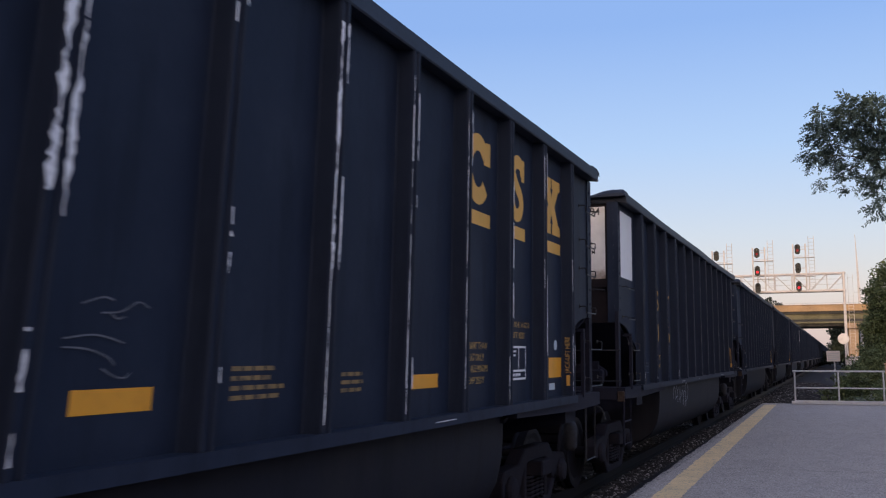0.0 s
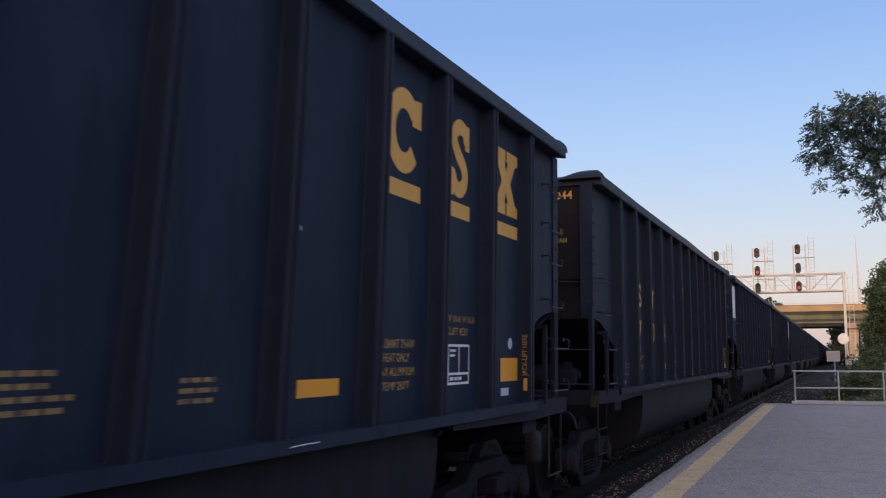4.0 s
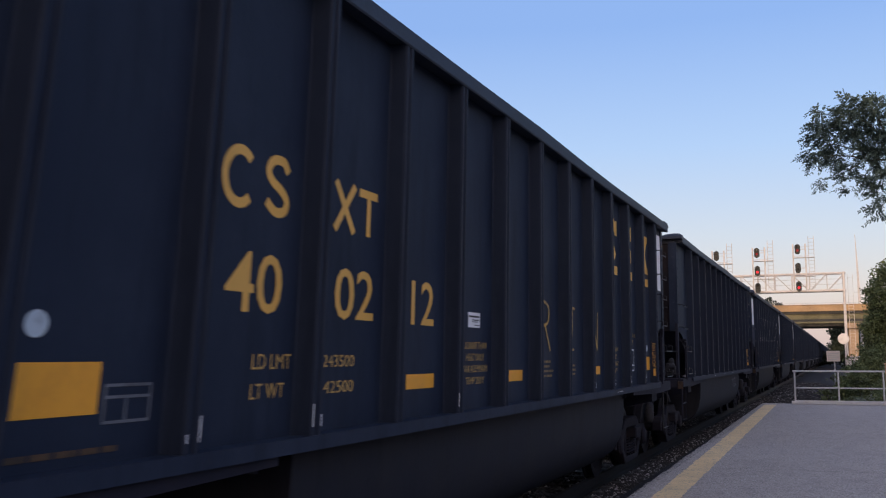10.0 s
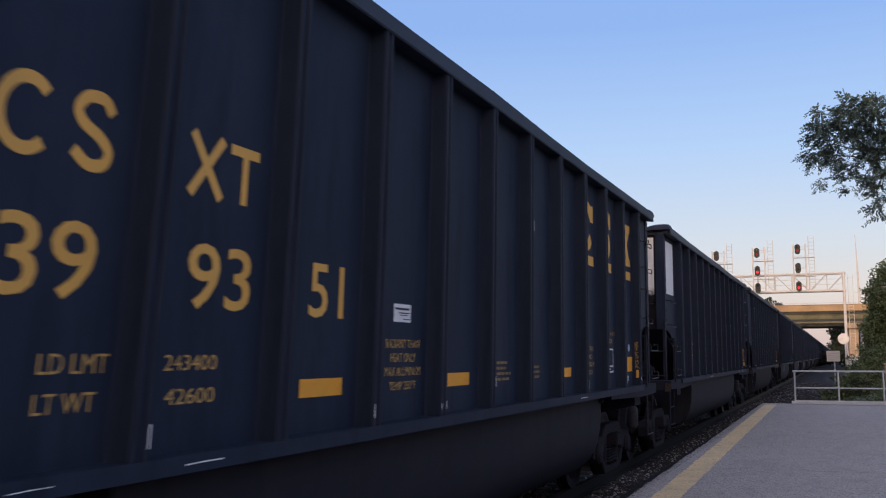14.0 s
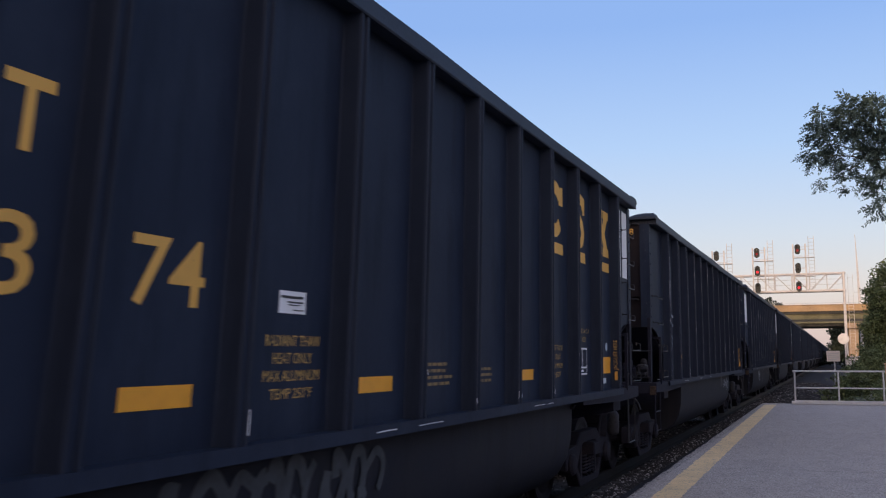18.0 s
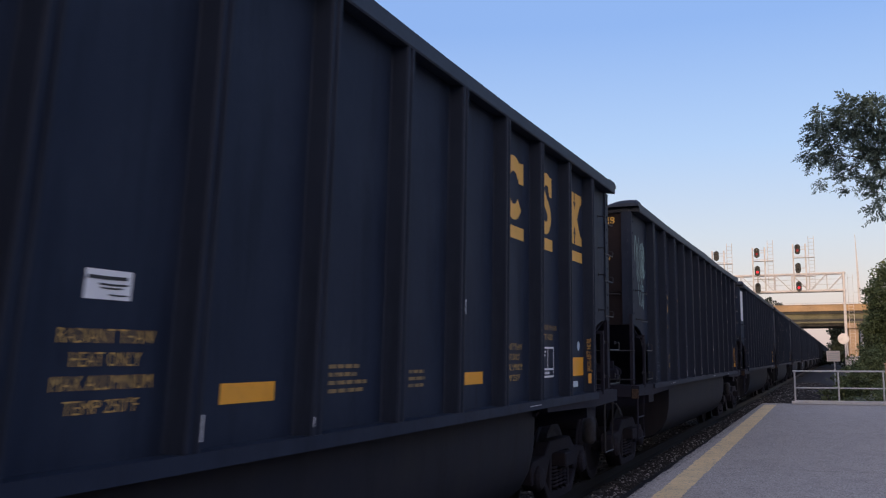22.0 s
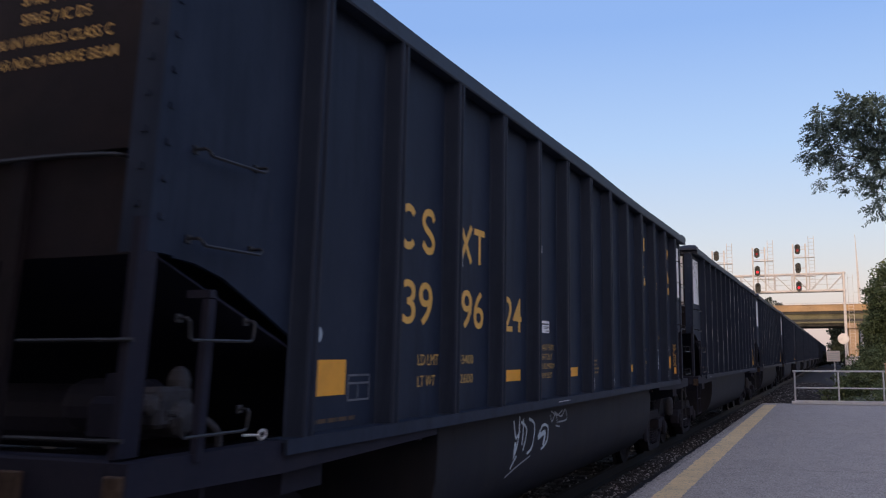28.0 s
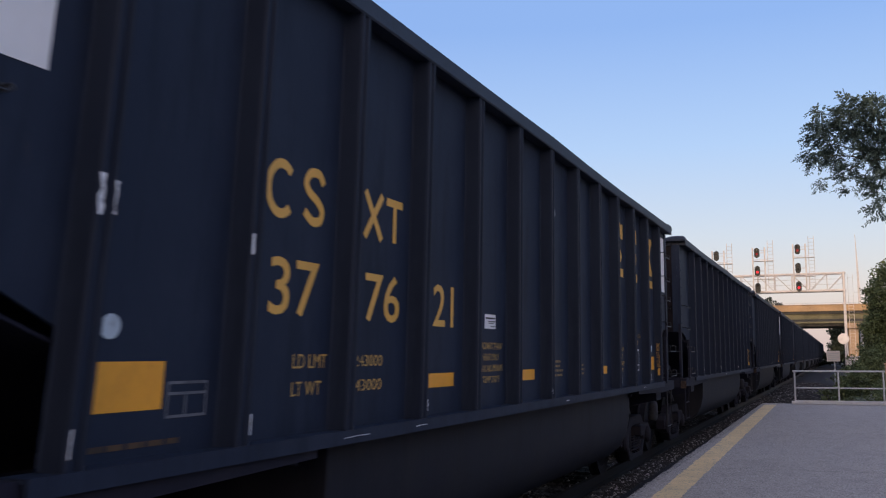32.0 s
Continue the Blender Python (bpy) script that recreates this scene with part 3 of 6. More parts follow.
for z in (8.55, 9.05):
    tube(walkway, [(-17, GY - 0.95, z), (1.0, GY - 0.95, z)], 0.022, 5)
part("walkway", walkway, GANTRY, gantry)
ladder = bmesh.new()
for x in (1.25, 1.70):
    tube(ladder, [(x, GY, -0.4), (x, GY, 9.6)], 0.02, 5)
for i in range(31):
    tube(ladder, [(1.25, GY, 0.2 + 0.3 * i), (1.70, GY, 0.2 + 0.3 * i)], 0.010, 4)
part("ladder", ladder, GANTRY, gantry)


def signal_head(mast, x, z, red):
    """red: 0 dark, 1 dim, 2 bright."""
    back = bmesh.new()
    pts = [(x + 0.26 * math.cos(a), z + (0.24 if math.sin(a) > 0 else -0.24) + 0.26 * math.sin(a)) for a in [2 * math.pi * i / 24 for i in range(24)]]
    prism(back, pts, "y", GY - 1.16, GY - 1.08)
    head = part("signal_head", back, SIGNAL, mast, "black oval signal head")
    for dz, lit in ((0.25, 0), (-0.12, red)):
        hood = lathe(bmesh.new(), [(-0.02, 0.14), (-0.26, 0.155), (-0.27, 0.15), (-0.26, 0.143), (-0.02, 0.13)], "y", 14, False)
        bmesh.ops.delete(hood, geom=[q for q in hood.faces if q.calc_center_median().z < -0.06], context="FACES")
        bmesh.ops.translate(hood, verts=hood.verts[:], vec=(x, GY - 1.15, z + dz))
        part("hood", hood, SIGNAL, head)
        glass = lathe(bmesh.new(), [(-0.05, 0.02), (-0.03, 0.10), (-0.005, 0.12)], "y", 14)
        bmesh.ops.translate(glass, verts=glass.verts[:], vec=(x, GY - 1.16, z + dz))
        part("lens", glass, (DARK_LAMP, RED_DIM, RED_LAMP)[lit], head, "lit red lens" if lit else "")
    arm = tube(bmesh.new(), [(x, GY - 1.1, z), (x + 0.7, GY - 0.9, z)], 0.035, 5)
    part("arm", arm, GANTRY, head)


def signal_mast(x, heads, low):
    mast = thing("signal_mast", "pale mast frame with black colour-light signal heads on the signal bridge", "railway signal", group="signals on the signal bridge")
    top = max(h[0] for h in heads) + 0.55
    for dx in (-0.42, 0.72):
        part("upright", tube(bmesh.new(), [(x + dx, GY - 0.85, low), (x + dx, GY - 0.85, top)], 0.07, 6), GANTRY, mast)
    for z in [h[0] - 0.78 for h in heads if h[0] > 9.8]:
        part("platform_grate", one_box(x - 0.45, x + 1.55, GY - 1.1, GY - 0.4, z - 0.05, z), GANTRY, mast)
    cage = bmesh.new()
    for dx in (1.0, 1.5):
        tube(cage, [(x + dx, GY - 0.85, low + 0.3), (x + dx, GY - 0.85, top + 0.7)], 0.028, 4)
    for i in range(int((top - low) / 0.36) + 1):
        tube(cage, [(x + 1.0, GY - 0.85, low + 0.5 + 0.36 * i), (x + 1.5, GY - 0.85, low + 0.5 + 0.36 * i)], 0.02, 4)
    for z in (top - 0.3, top - 1.2):
        tube(cage, [(x - 0.42, GY - 0.85, z), (x + 1.0, GY - 0.85, z)], 0.022, 4)
    part("ladder", cage, GANTRY, mast)
    for z, red in heads:
        signal_head(mast, x, z, red)


signal_mast(-10.85, ((11.7, 0), (10.0, 0)), 9.6)
signal_mast(-6.95, ((11.85, 1), (10.05, 2), (8.35, 0)), 7.9)
signal_mast(-3.15, ((12.05, 1), (10.2, 0), (8.4, 2)), 7.9)

# ---- road bridge ----
BY = 150.0
bridge = thing("road_bridge", "tan and olive steel girder road bridge over the tracks", "bridge", kind="structure")
part("fascia", rounded(one_box(-720, 560, BY - 0.3, BY, 8.12, 9.02), 0.03), GIRDER_TAN, bridge, "tan concrete parapet")
part("coping", one_box(-720, 560, BY - 0.4, BY + 0.1, 9.02, 9.10), CONCRETE, bridge)
part("girder", one_box(-720, 560, BY + 0.5, BY + 0.8, 6.45, 7.75), GIRDER_GREEN, bridge, "olive painted plate girder")
part("flange", one_box(-720, 560, BY + 0.25, BY + 1.05, 6.38, 6.62), GIRDER_GREEN, bridge)
# dark strip laid on the girder face, painted as its shadow band
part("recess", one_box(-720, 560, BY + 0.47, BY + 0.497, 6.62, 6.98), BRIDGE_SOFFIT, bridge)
# dark slab stands in for the shaded underside below the girders
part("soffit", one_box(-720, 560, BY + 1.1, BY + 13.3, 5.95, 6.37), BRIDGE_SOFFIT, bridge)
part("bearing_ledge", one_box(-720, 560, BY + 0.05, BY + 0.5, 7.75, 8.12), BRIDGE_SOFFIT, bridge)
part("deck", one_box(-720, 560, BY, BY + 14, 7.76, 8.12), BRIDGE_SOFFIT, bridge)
# inner girders repeat the face girder in a darker, shaded colour
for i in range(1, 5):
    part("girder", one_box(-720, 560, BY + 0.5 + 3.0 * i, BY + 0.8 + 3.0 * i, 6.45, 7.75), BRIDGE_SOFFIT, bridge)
part("roadway", one_box(-720, 560, BY + 0.1, BY + 13.9, 8.121, 8.30), ROADWAY, bridge)
part("parapet", one_box(-720, 560, BY + 13.6, BY + 14, 8.12, 8.9), CONCRETE, bridge)
handrail = tube(bmesh.new(), [(-80, BY - 0.1, 9.32), (80, BY - 0.1, 9.32)], 0.035, 5)
for i in range(60):
    tube(handrail, [(-80 + 2.7 * i, BY - 0.1, 9.08), (-80 + 2.7 * i, BY - 0.1, 9.32)], 0.03, 4)
part("handrail", handrail, GANTRY, bridge)
for x in (2.35, -31.0, 36.0):
    for y in (BY + 1.2, BY + 12.5):
        part("pier", rounded(one_box(x - 0.65, x + 0.65, y - 0.7, y + 0.7, -0.5, 5.6), 0.06), CONCRETE, bridge, "sunlit tan concrete pier")
    part("pier_cap", rounded(one_box(x - 1.0, x + 1.0, BY + 0.2, BY + 13.6, 5.6, 6.38), 0.06), CONCRETE, bridge)

mast_pole = thing("radio_mast", "thin rust-grey lattice mast beyond the bridge", "mast")
part("shaft", tube(bmesh.new(), [(3.9, 170, -0.5), (3.8, 170, 10), (3.7, 170, 16), (3.55, 170, 21.5)], [0.3, 0.26, 0.16, 0.04], 6), GANTRY, mast_pole)
part("cross_arm", tube(bmesh.new(), [(3.0, 170, 12.0), (4.5, 170, 12.0)], 0.05, 5), GANTRY, mast_pole)


# ---- leaves ----
def leaf_mesh(name, clumps, mat, seed, length=0.12, width=0.045, droop=0.3, shell=0.55):
    """clumps: rows of (x, y, z, rx, ry, rz, count). Every leaf is a folded pair of triangles."""
    rs = np.random.RandomState(seed)
    vs, fs, base = [], [], 0
    for cx, cy, cz, rx, ry, rz, n in clumps:
        d = rs.normal(size=(n, 3))
        d /= np.linalg.norm(d, axis=1)[:, None]
        rad = shell + (1 - shell) * rs.rand(n) ** 0.6
        rad *= 0.85 + 0.3 * np.sin(d[:, 0] * 5 + seed) * np.sin(d[:, 2] * 6 + cx)
        p = d * rad[:, None] * (rx, ry, rz) + (cx, cy, cz)
        a = rs.uniform(0, 2 * np.pi, n)
        dirv = np.stack([np.cos(a), np.sin(a), rs.normal(-droop, 0.5, n)], -1)
        dirv /= np.linalg.norm(dirv, axis=1)[:, None]
        side = np.cross(dirv, rs.normal(size=(n, 3)))
        side /= np.linalg.norm(side, axis=1)[:, None]
        s = rs.uniform(0.6, 1.3, n)[:, None]
        tip, mid = p + dirv * length * s, p + dirv * length * 0.45 * s
        v = np.stack([p, mid + side * width * s, tip, mid - side * width * s], 1)
        vs.append(v.reshape(-1, 3))
        k = base + 4 * np.arange(n)[:, None]
        fs.append(np.concatenate([k + (0, 1, 2), k + (0, 2, 3)]))
        base += 4 * n
    me = bpy.data.meshes.new(name)
    me.from_pydata(np.concatenate(vs).tolist(), [], np.concatenate(fs).tolist())
    me.materials.append(mat)
    return me


def limb(bm, a, b, r0, r1, seed, sag=0.15, n=7):
    a, b = Vector(a), Vector(b)
    pts = []
    for i in range(n + 1):
        t = i / n
        p = a.lerp(b, t)
        w = (b - a).length * 0.06 * math.sin(math.pi * t)
        pts.append(p + Vector((noise.noise((t * 3, seed, 1)), noise.noise((t * 3, seed, 5)), noise.noise((t * 3, seed, 9)) + sag * 4 * t * (1 - t))) * w * 2)
    return tube(bm, pts, [r0 + (r1 - r0) * i / n for i in range(n + 1)], 7)


def tree(name, label, trunk_from, trunk_to, r, limbs, clumps, mat, seed, length, width, droop=0.3, shell=0.5):
    t = thing(name, label, "tree")
    bm = limb(bmesh.new(), trunk_from, trunk_to, r, r * 0.55, seed)
    part("trunk", bm, BARK, t)
    for i, (a, b, r0, r1) in enumerate(limbs):
        part("limb", limb(bmesh.new(), a, b, r0, r1, seed + i * 1.7), BARK, t)
    part("crown", leaf_mesh("crown", clumps, mat, int(seed), length, width, droop, shell), mat, t)
    return t


def fronds(name, clumps, mat, seed, reach=0.26, leaf=0.078):
    """Feathery foliage: drooping sprays, each a row of paired narrow leaflets. clumps: (x, y, z, rx, ry, rz, sprays)."""
    rs = np.random.RandomState(seed)
    vs, fs, base = [], [], 0
    for cx, cy, cz, rx, ry, rz, n in clumps:
        n = int(n * 0.98)
        d = rs.normal(size=(n, 3))
        d *= (rs.rand(n) ** 0.45 / np.linalg.norm(d, axis=1))[:, None]
        p = d * (rx, ry, rz) + (cx, cy, cz)
        out = d + rs.normal(0, 0.55, (n, 3)) + (-0.25, 0, 0)
        out[:, 2] = out[:, 2] * 0.5 - 0.2
        out /= np.linalg.norm(out, axis=1)[:, None]
        side = np.cross(out, rs.normal(0, 0.35, (n, 3)) + (0, 0.5, 1))
        side /= np.linalg.norm(side, axis=1)[:, None]
        r = reach * rs.uniform(0.6, 1.2, n)[:, None]
        for k in range(7):
            t = (k + 0.6) / 7
            stem = p + out * r * t - np.array((0, 0, 1.0)) * r * 0.35 * t * t
            for sg in (-1, 1):
                dirv = side * sg * (0.95 - 0.3 * t) + out * (0.45 + 0.4 * t) + rs.normal(0, 0.18, (n, 3)) - (0, 0, 0.25)
                dirv /= np.linalg.norm(dirv, axis=1)[:, None]
                wide = np.cross(dirv, np.cross(out, side) + rs.normal(0, 0.3, (n, 3)))
                wide /= np.linalg.norm(wide, axis=1)[:, None]
                ln = leaf * rs.uniform(0.7, 1.25, n)[:, None] * (1.15 - 0.4 * t)
                v = np.stack([stem, stem + dirv * ln * 0.45 + wide * ln * 0.2, stem + dirv * ln, stem + dirv * ln * 0.45 - wide * ln * 0.2], 1)
                vs.append(v.reshape(-1, 3))
                fs.append(base + 4 * np.arange(n)[:, None] + (0, 1, 2, 3))
                base += 4 * n
    me = bpy.data.meshes.new(name)
    me.from_pydata(np.concatenate(vs).tolist(), [], np.concatenate(fs).tolist())
    me.materials.append(mat)
    return me


rt = random.Random(21)
crown = [(-0.19, 20, 6.14, 0.16, 0.25, 0.21, 35), (-0.34, 20, 5.66, 0.10, 0.25, 0.09, 16), (-0.15, 20, 5.73, 0.14, 0.25, 0.18, 35), (-0.03, 20, 6.29, 0.16, 0.25, 0.18, 37), (-0.07, 20, 6.62, 0.10, 0.25, 0.07, 12),
         (0.11, 20, 5.99, 0.16, 0.25, 0.23, 45), (0.10, 20, 5.60, 0.19, 0.25, 0.16, 37), (0.29, 20, 6.43, 0.19, 0.25, 0.18, 40), (0.37, 20, 6.66, 0.14, 0.25, 0.14, 24), (0.34, 20, 6.83, 0.06, 0.25, 0.05, 6),
         (0.60, 20, 6.52, 0.19, 0.25, 0.18, 43), (0.64, 20, 6.76, 0.12, 0.25, 0.09, 18), (0.43, 20, 6.14, 0.16, 0.25, 0.16, 32), (0.37, 20, 5.41, 0.21, 0.27, 0.11, 24), (0.68, 20, 6.06, 0.21, 0.27, 0.23, 59),
         (0.90, 20, 6.49, 0.16, 0.25, 0.18, 43), (0.99, 20, 6.74, 0.12, 0.25, 0.09, 21), (0.93, 20, 6.03, 0.21, 0.27, 0.23, 64), (0.71, 20, 5.63, 0.21, 0.27, 0.16, 35), (0.89, 20, 5.70, 0.19, 0.25, 0.18, 43),
         (1.00, 20, 5.36, 0.21, 0.27, 0.23, 54), (-0.11, 20, 5.16, 0.09, 0.25, 0.07, 10), (0.39, 20, 5.20, 0.16, 0.25, 0.09, 18), (0.36, 20, 4.98, 0.07, 0.25, 0.06, 9), (0.61, 20, 5.17, 0.10, 0.25, 0.07, 10),
         (0.79, 20, 5.13, 0.12, 0.25, 0.14, 27), (0.89, 20, 4.81, 0.12, 0.25, 0.16, 24), (0.81, 20, 4.57, 0.10, 0.25, 0.07, 10), (0.92, 20, 4.42, 0.05, 0.25, 0.07, 5), (0.52, 20, 5.82, 0.12, 0.25, 0.09, 10),
         (1.17, 20, 5.90, 0.21, 0.27, 0.46, 81), (1.28, 20, 5.01, 0.21, 0.27, 0.46, 67), (1.35, 20, 6.44, 0.23, 0.29, 0.34, 81)]
for i in range(26):
    crown.append((rt.uniform(2.2, 5.6), rt.uniform(18.5, 23), rt.uniform(5.2, 8.6), rt.uniform(0.5, 0.9), rt.uniform(0.6, 0.9), rt.uniform(0.35, 0.6), 90))
locust = thing("locust_tree", "dark green feathery-leaved tree with a branch over the platform", "tree")
part("trunk", limb(bmesh.new(), (4.2, 20.8, -0.4), (3.9, 20.6, 5.4), 0.2, 0.11, 5), BARK, locust)
for i, (a, b, r0, r1) in enumerate((((3.95, 20.6, 4.8), (1.2, 20.1, 5.75), 0.07, 0.03), ((1.9, 20.2, 5.5), (-0.1, 20.0, 5.65), 0.03, 0.007), ((1.4, 20.1, 5.7), (0.25, 20.0, 6.5), 0.025, 0.006),
                                   ((1.5, 20.1, 5.7), (0.9, 20.0, 4.55), 0.02, 0.005), ((3.9, 20.6, 5.3), (3.2, 20.8, 8.0), 0.09, 0.03), ((3.9, 20.6, 5.2), (5.3, 21.5, 7.6), 0.09, 0.03),
                                   ((0.6, 20, 5.7), (-0.3, 20.0, 5.95), 0.012, 0.004), ((1.1, 20, 5.9), (0.8, 20.0, 6.65), 0.015, 0.005), ((0.7, 20, 5.65), (0.25, 20, 5.15), 0.010, 0.003))):
    part("limb", limb(bmesh.new(), a, b, r0, r1, 5 + i * 1.7), BARK, locust)
part("crown", fronds("crown", crown, LEAF, 5), LEAF, locust)


def bush(name, label, spots, mat, seed, leaf, base):
    b = thing(name, label, "shrub")
    rr = random.Random(seed)
    stems = bmesh.new()
    for i in range(7):
        s = rr.choice(spots)
        limb(stems, (base[0] + rr.uniform(-0.5, 0.5), base[1] + rr.uniform(-0.5, 0.5), -0.5), (s[0], s[1], s[2]), 0.04, 0.012, i)
    part("stems", stems, BARK, b)
    # every large mass is broken into smaller tufts with gaps between them
    tufts = []
    for x, y, z, rx, ry, rz, n in spots:
        m = max(6, int(n / 60))
        for _ in range(m):
            u = Vector((rr.gauss(0, 1), rr.gauss(0, 1), rr.gauss(0, 1))).normalized() * rr.uniform(0.45, 1.0)
            q = rr.uniform(0.22, 0.5)
            tufts.append((x + u.x * rx, y + u.y * ry, z + u.z * rz, q * rx ** 0.5, q * ry ** 0.5, q * 0.8 * rz ** 0.5, int(2.1 * n / m)))
    part("foliage", leaf_mesh("foliage", tufts, mat, seed, leaf, leaf * 0.36, 0.2, 0.3), mat, b)


bush("wayside_tree", "tall green leafy tree crowding the platform's end",
     [(4.3, 47, 4.6, 2.7, 2.5, 1.7, 6000), (3.4, 46, 3.2, 2.1, 2.2, 1.4, 5000), (2.75, 45, 5.1, 1.1, 1.5, 0.8, 2400), (2.5, 45, 3.9, 1.15, 1.6, 0.7, 2400), (2.3, 45, 2.7, 1.3, 1.6, 0.8, 2600),
      (1.8, 44.5, 4.4, 0.75, 0.8, 0.7, 1300), (3.0, 46, 5.5, 1.2, 1.4, 0.7, 2000), (1.85, 44.5, 3.5, 0.65, 0.8, 0.6, 1200), (1.75, 44.3, 2.7, 0.75, 0.8, 0.6, 1300), (1.7, 44.2, 1.9, 0.8, 0.8, 0.6, 1300)], LEAF_BUSH, 8, 0.10, (4.3, 47))
bush("wayside_shrub", "dense dark green shrub behind the railing",
     [(1.9, 43, 1.3, 1.3, 1.5, 0.9, 3400), (1.0, 42, 0.75, 1.0, 1.4, 0.75, 2600), (0.35, 41.5, 0.45, 0.75, 1.2, 0.6, 1600), (2.2, 40, 0.5, 1.2, 1.5, 1.2, 2600), (-0.15, 41, 0.15, 0.5, 1.0, 0.5, 800), (0.8, 42.5, 1.35, 0.6, 0.9, 0.45, 1100)], LEAF_BUSH, 9, 0.075, (1.8, 42))
bush("trackside_weeds", "low green weeds at the edge of the ballast",
     [(0.35, 38, -0.25, 0.45, 1.6, 0.3, 900), (0.9, 36, -0.1, 0.7, 1.4, 0.45, 1200), (1.6, 35, 0.2, 0.8, 1.2, 0.7, 1500)], LEAF_BUSH, 10, 0.06, (1.0, 36))

# dark trees past the bridge and across the tracks
far_spots = []
rf = random.Random(3)
for i in range(9):
    far_spots.append((0.9 + 1.5 * i + rf.uniform(-0.4, 0.4), 185 + rf.uniform(-5, 15), 2.4 + rf.uniform(0, 1.6), 2.2, 3, rf.uniform(3.4, 4.4), 1300))
far_spots += [(0.0, 184, 5.6, 1.25, 2, 1.5, 900), (0.2, 183, 3.0, 1.5, 2, 1.8, 900), (1.4, 184, 5.2, 2.0, 2, 2.4, 1300), (-3.5, 190, 1.0, 5.0, 2, 1.6, 1200)]
tagged(solid("distant_trees", leaf_mesh("distant_trees", far_spots, LEAF_DARK, 31, 0.5, 0.2, 0.2, 0.4), LEAF_DARK, "dark trees beyond the road bridge", "trees", "stuff"))
peek = [(-8.6, 168, 9.6, 1.5, 1.5, 0.9, 500), (-10.4, 168, 10.3, 1.3, 1.5, 1.0, 500)]
tagged(solid("roadside_tree_tops", leaf_mesh("roadside_tree_tops", peek, LEAF_DARK, 32, 0.4, 0.16, 0.2, 0.3), LEAF_DARK, "grey-green tree tops rising above the bridge", "trees", "stuff"))

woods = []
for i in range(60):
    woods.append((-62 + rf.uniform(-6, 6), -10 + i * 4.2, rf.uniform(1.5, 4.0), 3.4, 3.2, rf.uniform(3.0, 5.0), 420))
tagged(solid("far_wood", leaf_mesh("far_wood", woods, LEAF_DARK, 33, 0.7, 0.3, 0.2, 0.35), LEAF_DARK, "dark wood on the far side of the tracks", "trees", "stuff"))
# flat dark wall stands in for the shade between the trees
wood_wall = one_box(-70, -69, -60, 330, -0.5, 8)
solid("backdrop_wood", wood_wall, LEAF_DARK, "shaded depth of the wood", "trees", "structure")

# ---- street across the tracks ----
street = prism(bmesh.new(), [(-34, -0.50), (-16.2, -0.50), (-16.2, -0.56), (-34, -0.56)], "y", -120, 260)
solid("road", street, ROADWAY, "dark asphalt street beyond the tracks", "road", "structure")


def sedan(name, label, paint, m, tall=0.0):
    car = thing(name, label, "car", m)
    side = [(-2.25, 0.35), (-2.28, 0.62), (-2.15, 0.80), (-1.25, 0.92), (-0.55, 1.36 + tall), (0.75, 1.42 + tall), (1.55, 1.00 + tall * 0.9), (2.2, 0.94 + tall * 0.8), (2.28, 0.60), (2.22, 0.35)]
    body = prism(bmesh.new(), [(y, z) for y, z in side], "x", -0.86, 0.86)
    for v in body.verts:
        if v.co.z > 0.95:
            v.co.x *= 0.82
    part("body", rounded(body, 0.05, 2), paint, car)
    for s in (-1, 1):
        win = bmesh.new()
        a = [(-1.02, 0.96), (-0.50, 1.31 + tall), (0.70, 1.36 + tall), (1.30, 1.03 + tall * 0.7)]
        prism(win, a, "x", s * 0.72 if s > 0 else -0.79, s * 0.79 if s > 0 else -0.72)
        part("side_window", win, GLASS_DARK, car)
    for y in (-1.4, 1.4):
        for s in (-1, 1):
            w = lathe(bmesh.new(), [(-0.1, 0.2), (-0.1, 0.31), (0.1, 0.31), (0.1, 0.2)], "x", 16)
            part("wheel", w, TYRE, car, "", pose(s * 0.78, y, 0.31))
    for s in (-1, 1):
        part("headlight", rounded(one_box(s * 0.6 - 0.14, s * 0.6 + 0.14, -2.29, -2.2, 0.62, 0.74), 0.02), SIGN_WHITE, car)
    return car


sedan("parked_car", "dark blue parked sedan across the tracks", CAR_BLUE, pose(-19.28, 17.60, -0.5, 0, 0, -45.7))
street_sign = thing("street_sign", "green street name blade on a thin post", "sign")
part("post", tube(bmesh.new(), [(-24.95, 25.0, -0.5), (-24.95, 25.0, 1.75)], 0.04, 8), ALU, street_sign)
part("blade", rounded(one_box(-25.2, -24.7, 24.97, 25.03, 1.56, 1.80), 0.01), SIGN_GREEN, street_sign)
shop = thing("corner_building", "dark green corner building with a few lit windows", "building", kind="structure")
part("wall", one_box(-52, -42, 32, 62, -0.5, 6.0), GREEN_WALL, shop)
part("roof", one_box(-52.3, -41.7, 31.7, 62.3, 6.0, 6.3), BRIDGE_SOFFIT, shop)
for y in (34, 39, 44, 50, 56):
    w = part("window", one_box(-42.0, -41.9, y, y + 1.5, 3.2, 4.0), GREEN_WALL, shop)
    part("pane", one_box(-41.9, -41.88, y + 0.12, y + 1.38, 3.35, 3.80), SHOP_LIGHT, w)

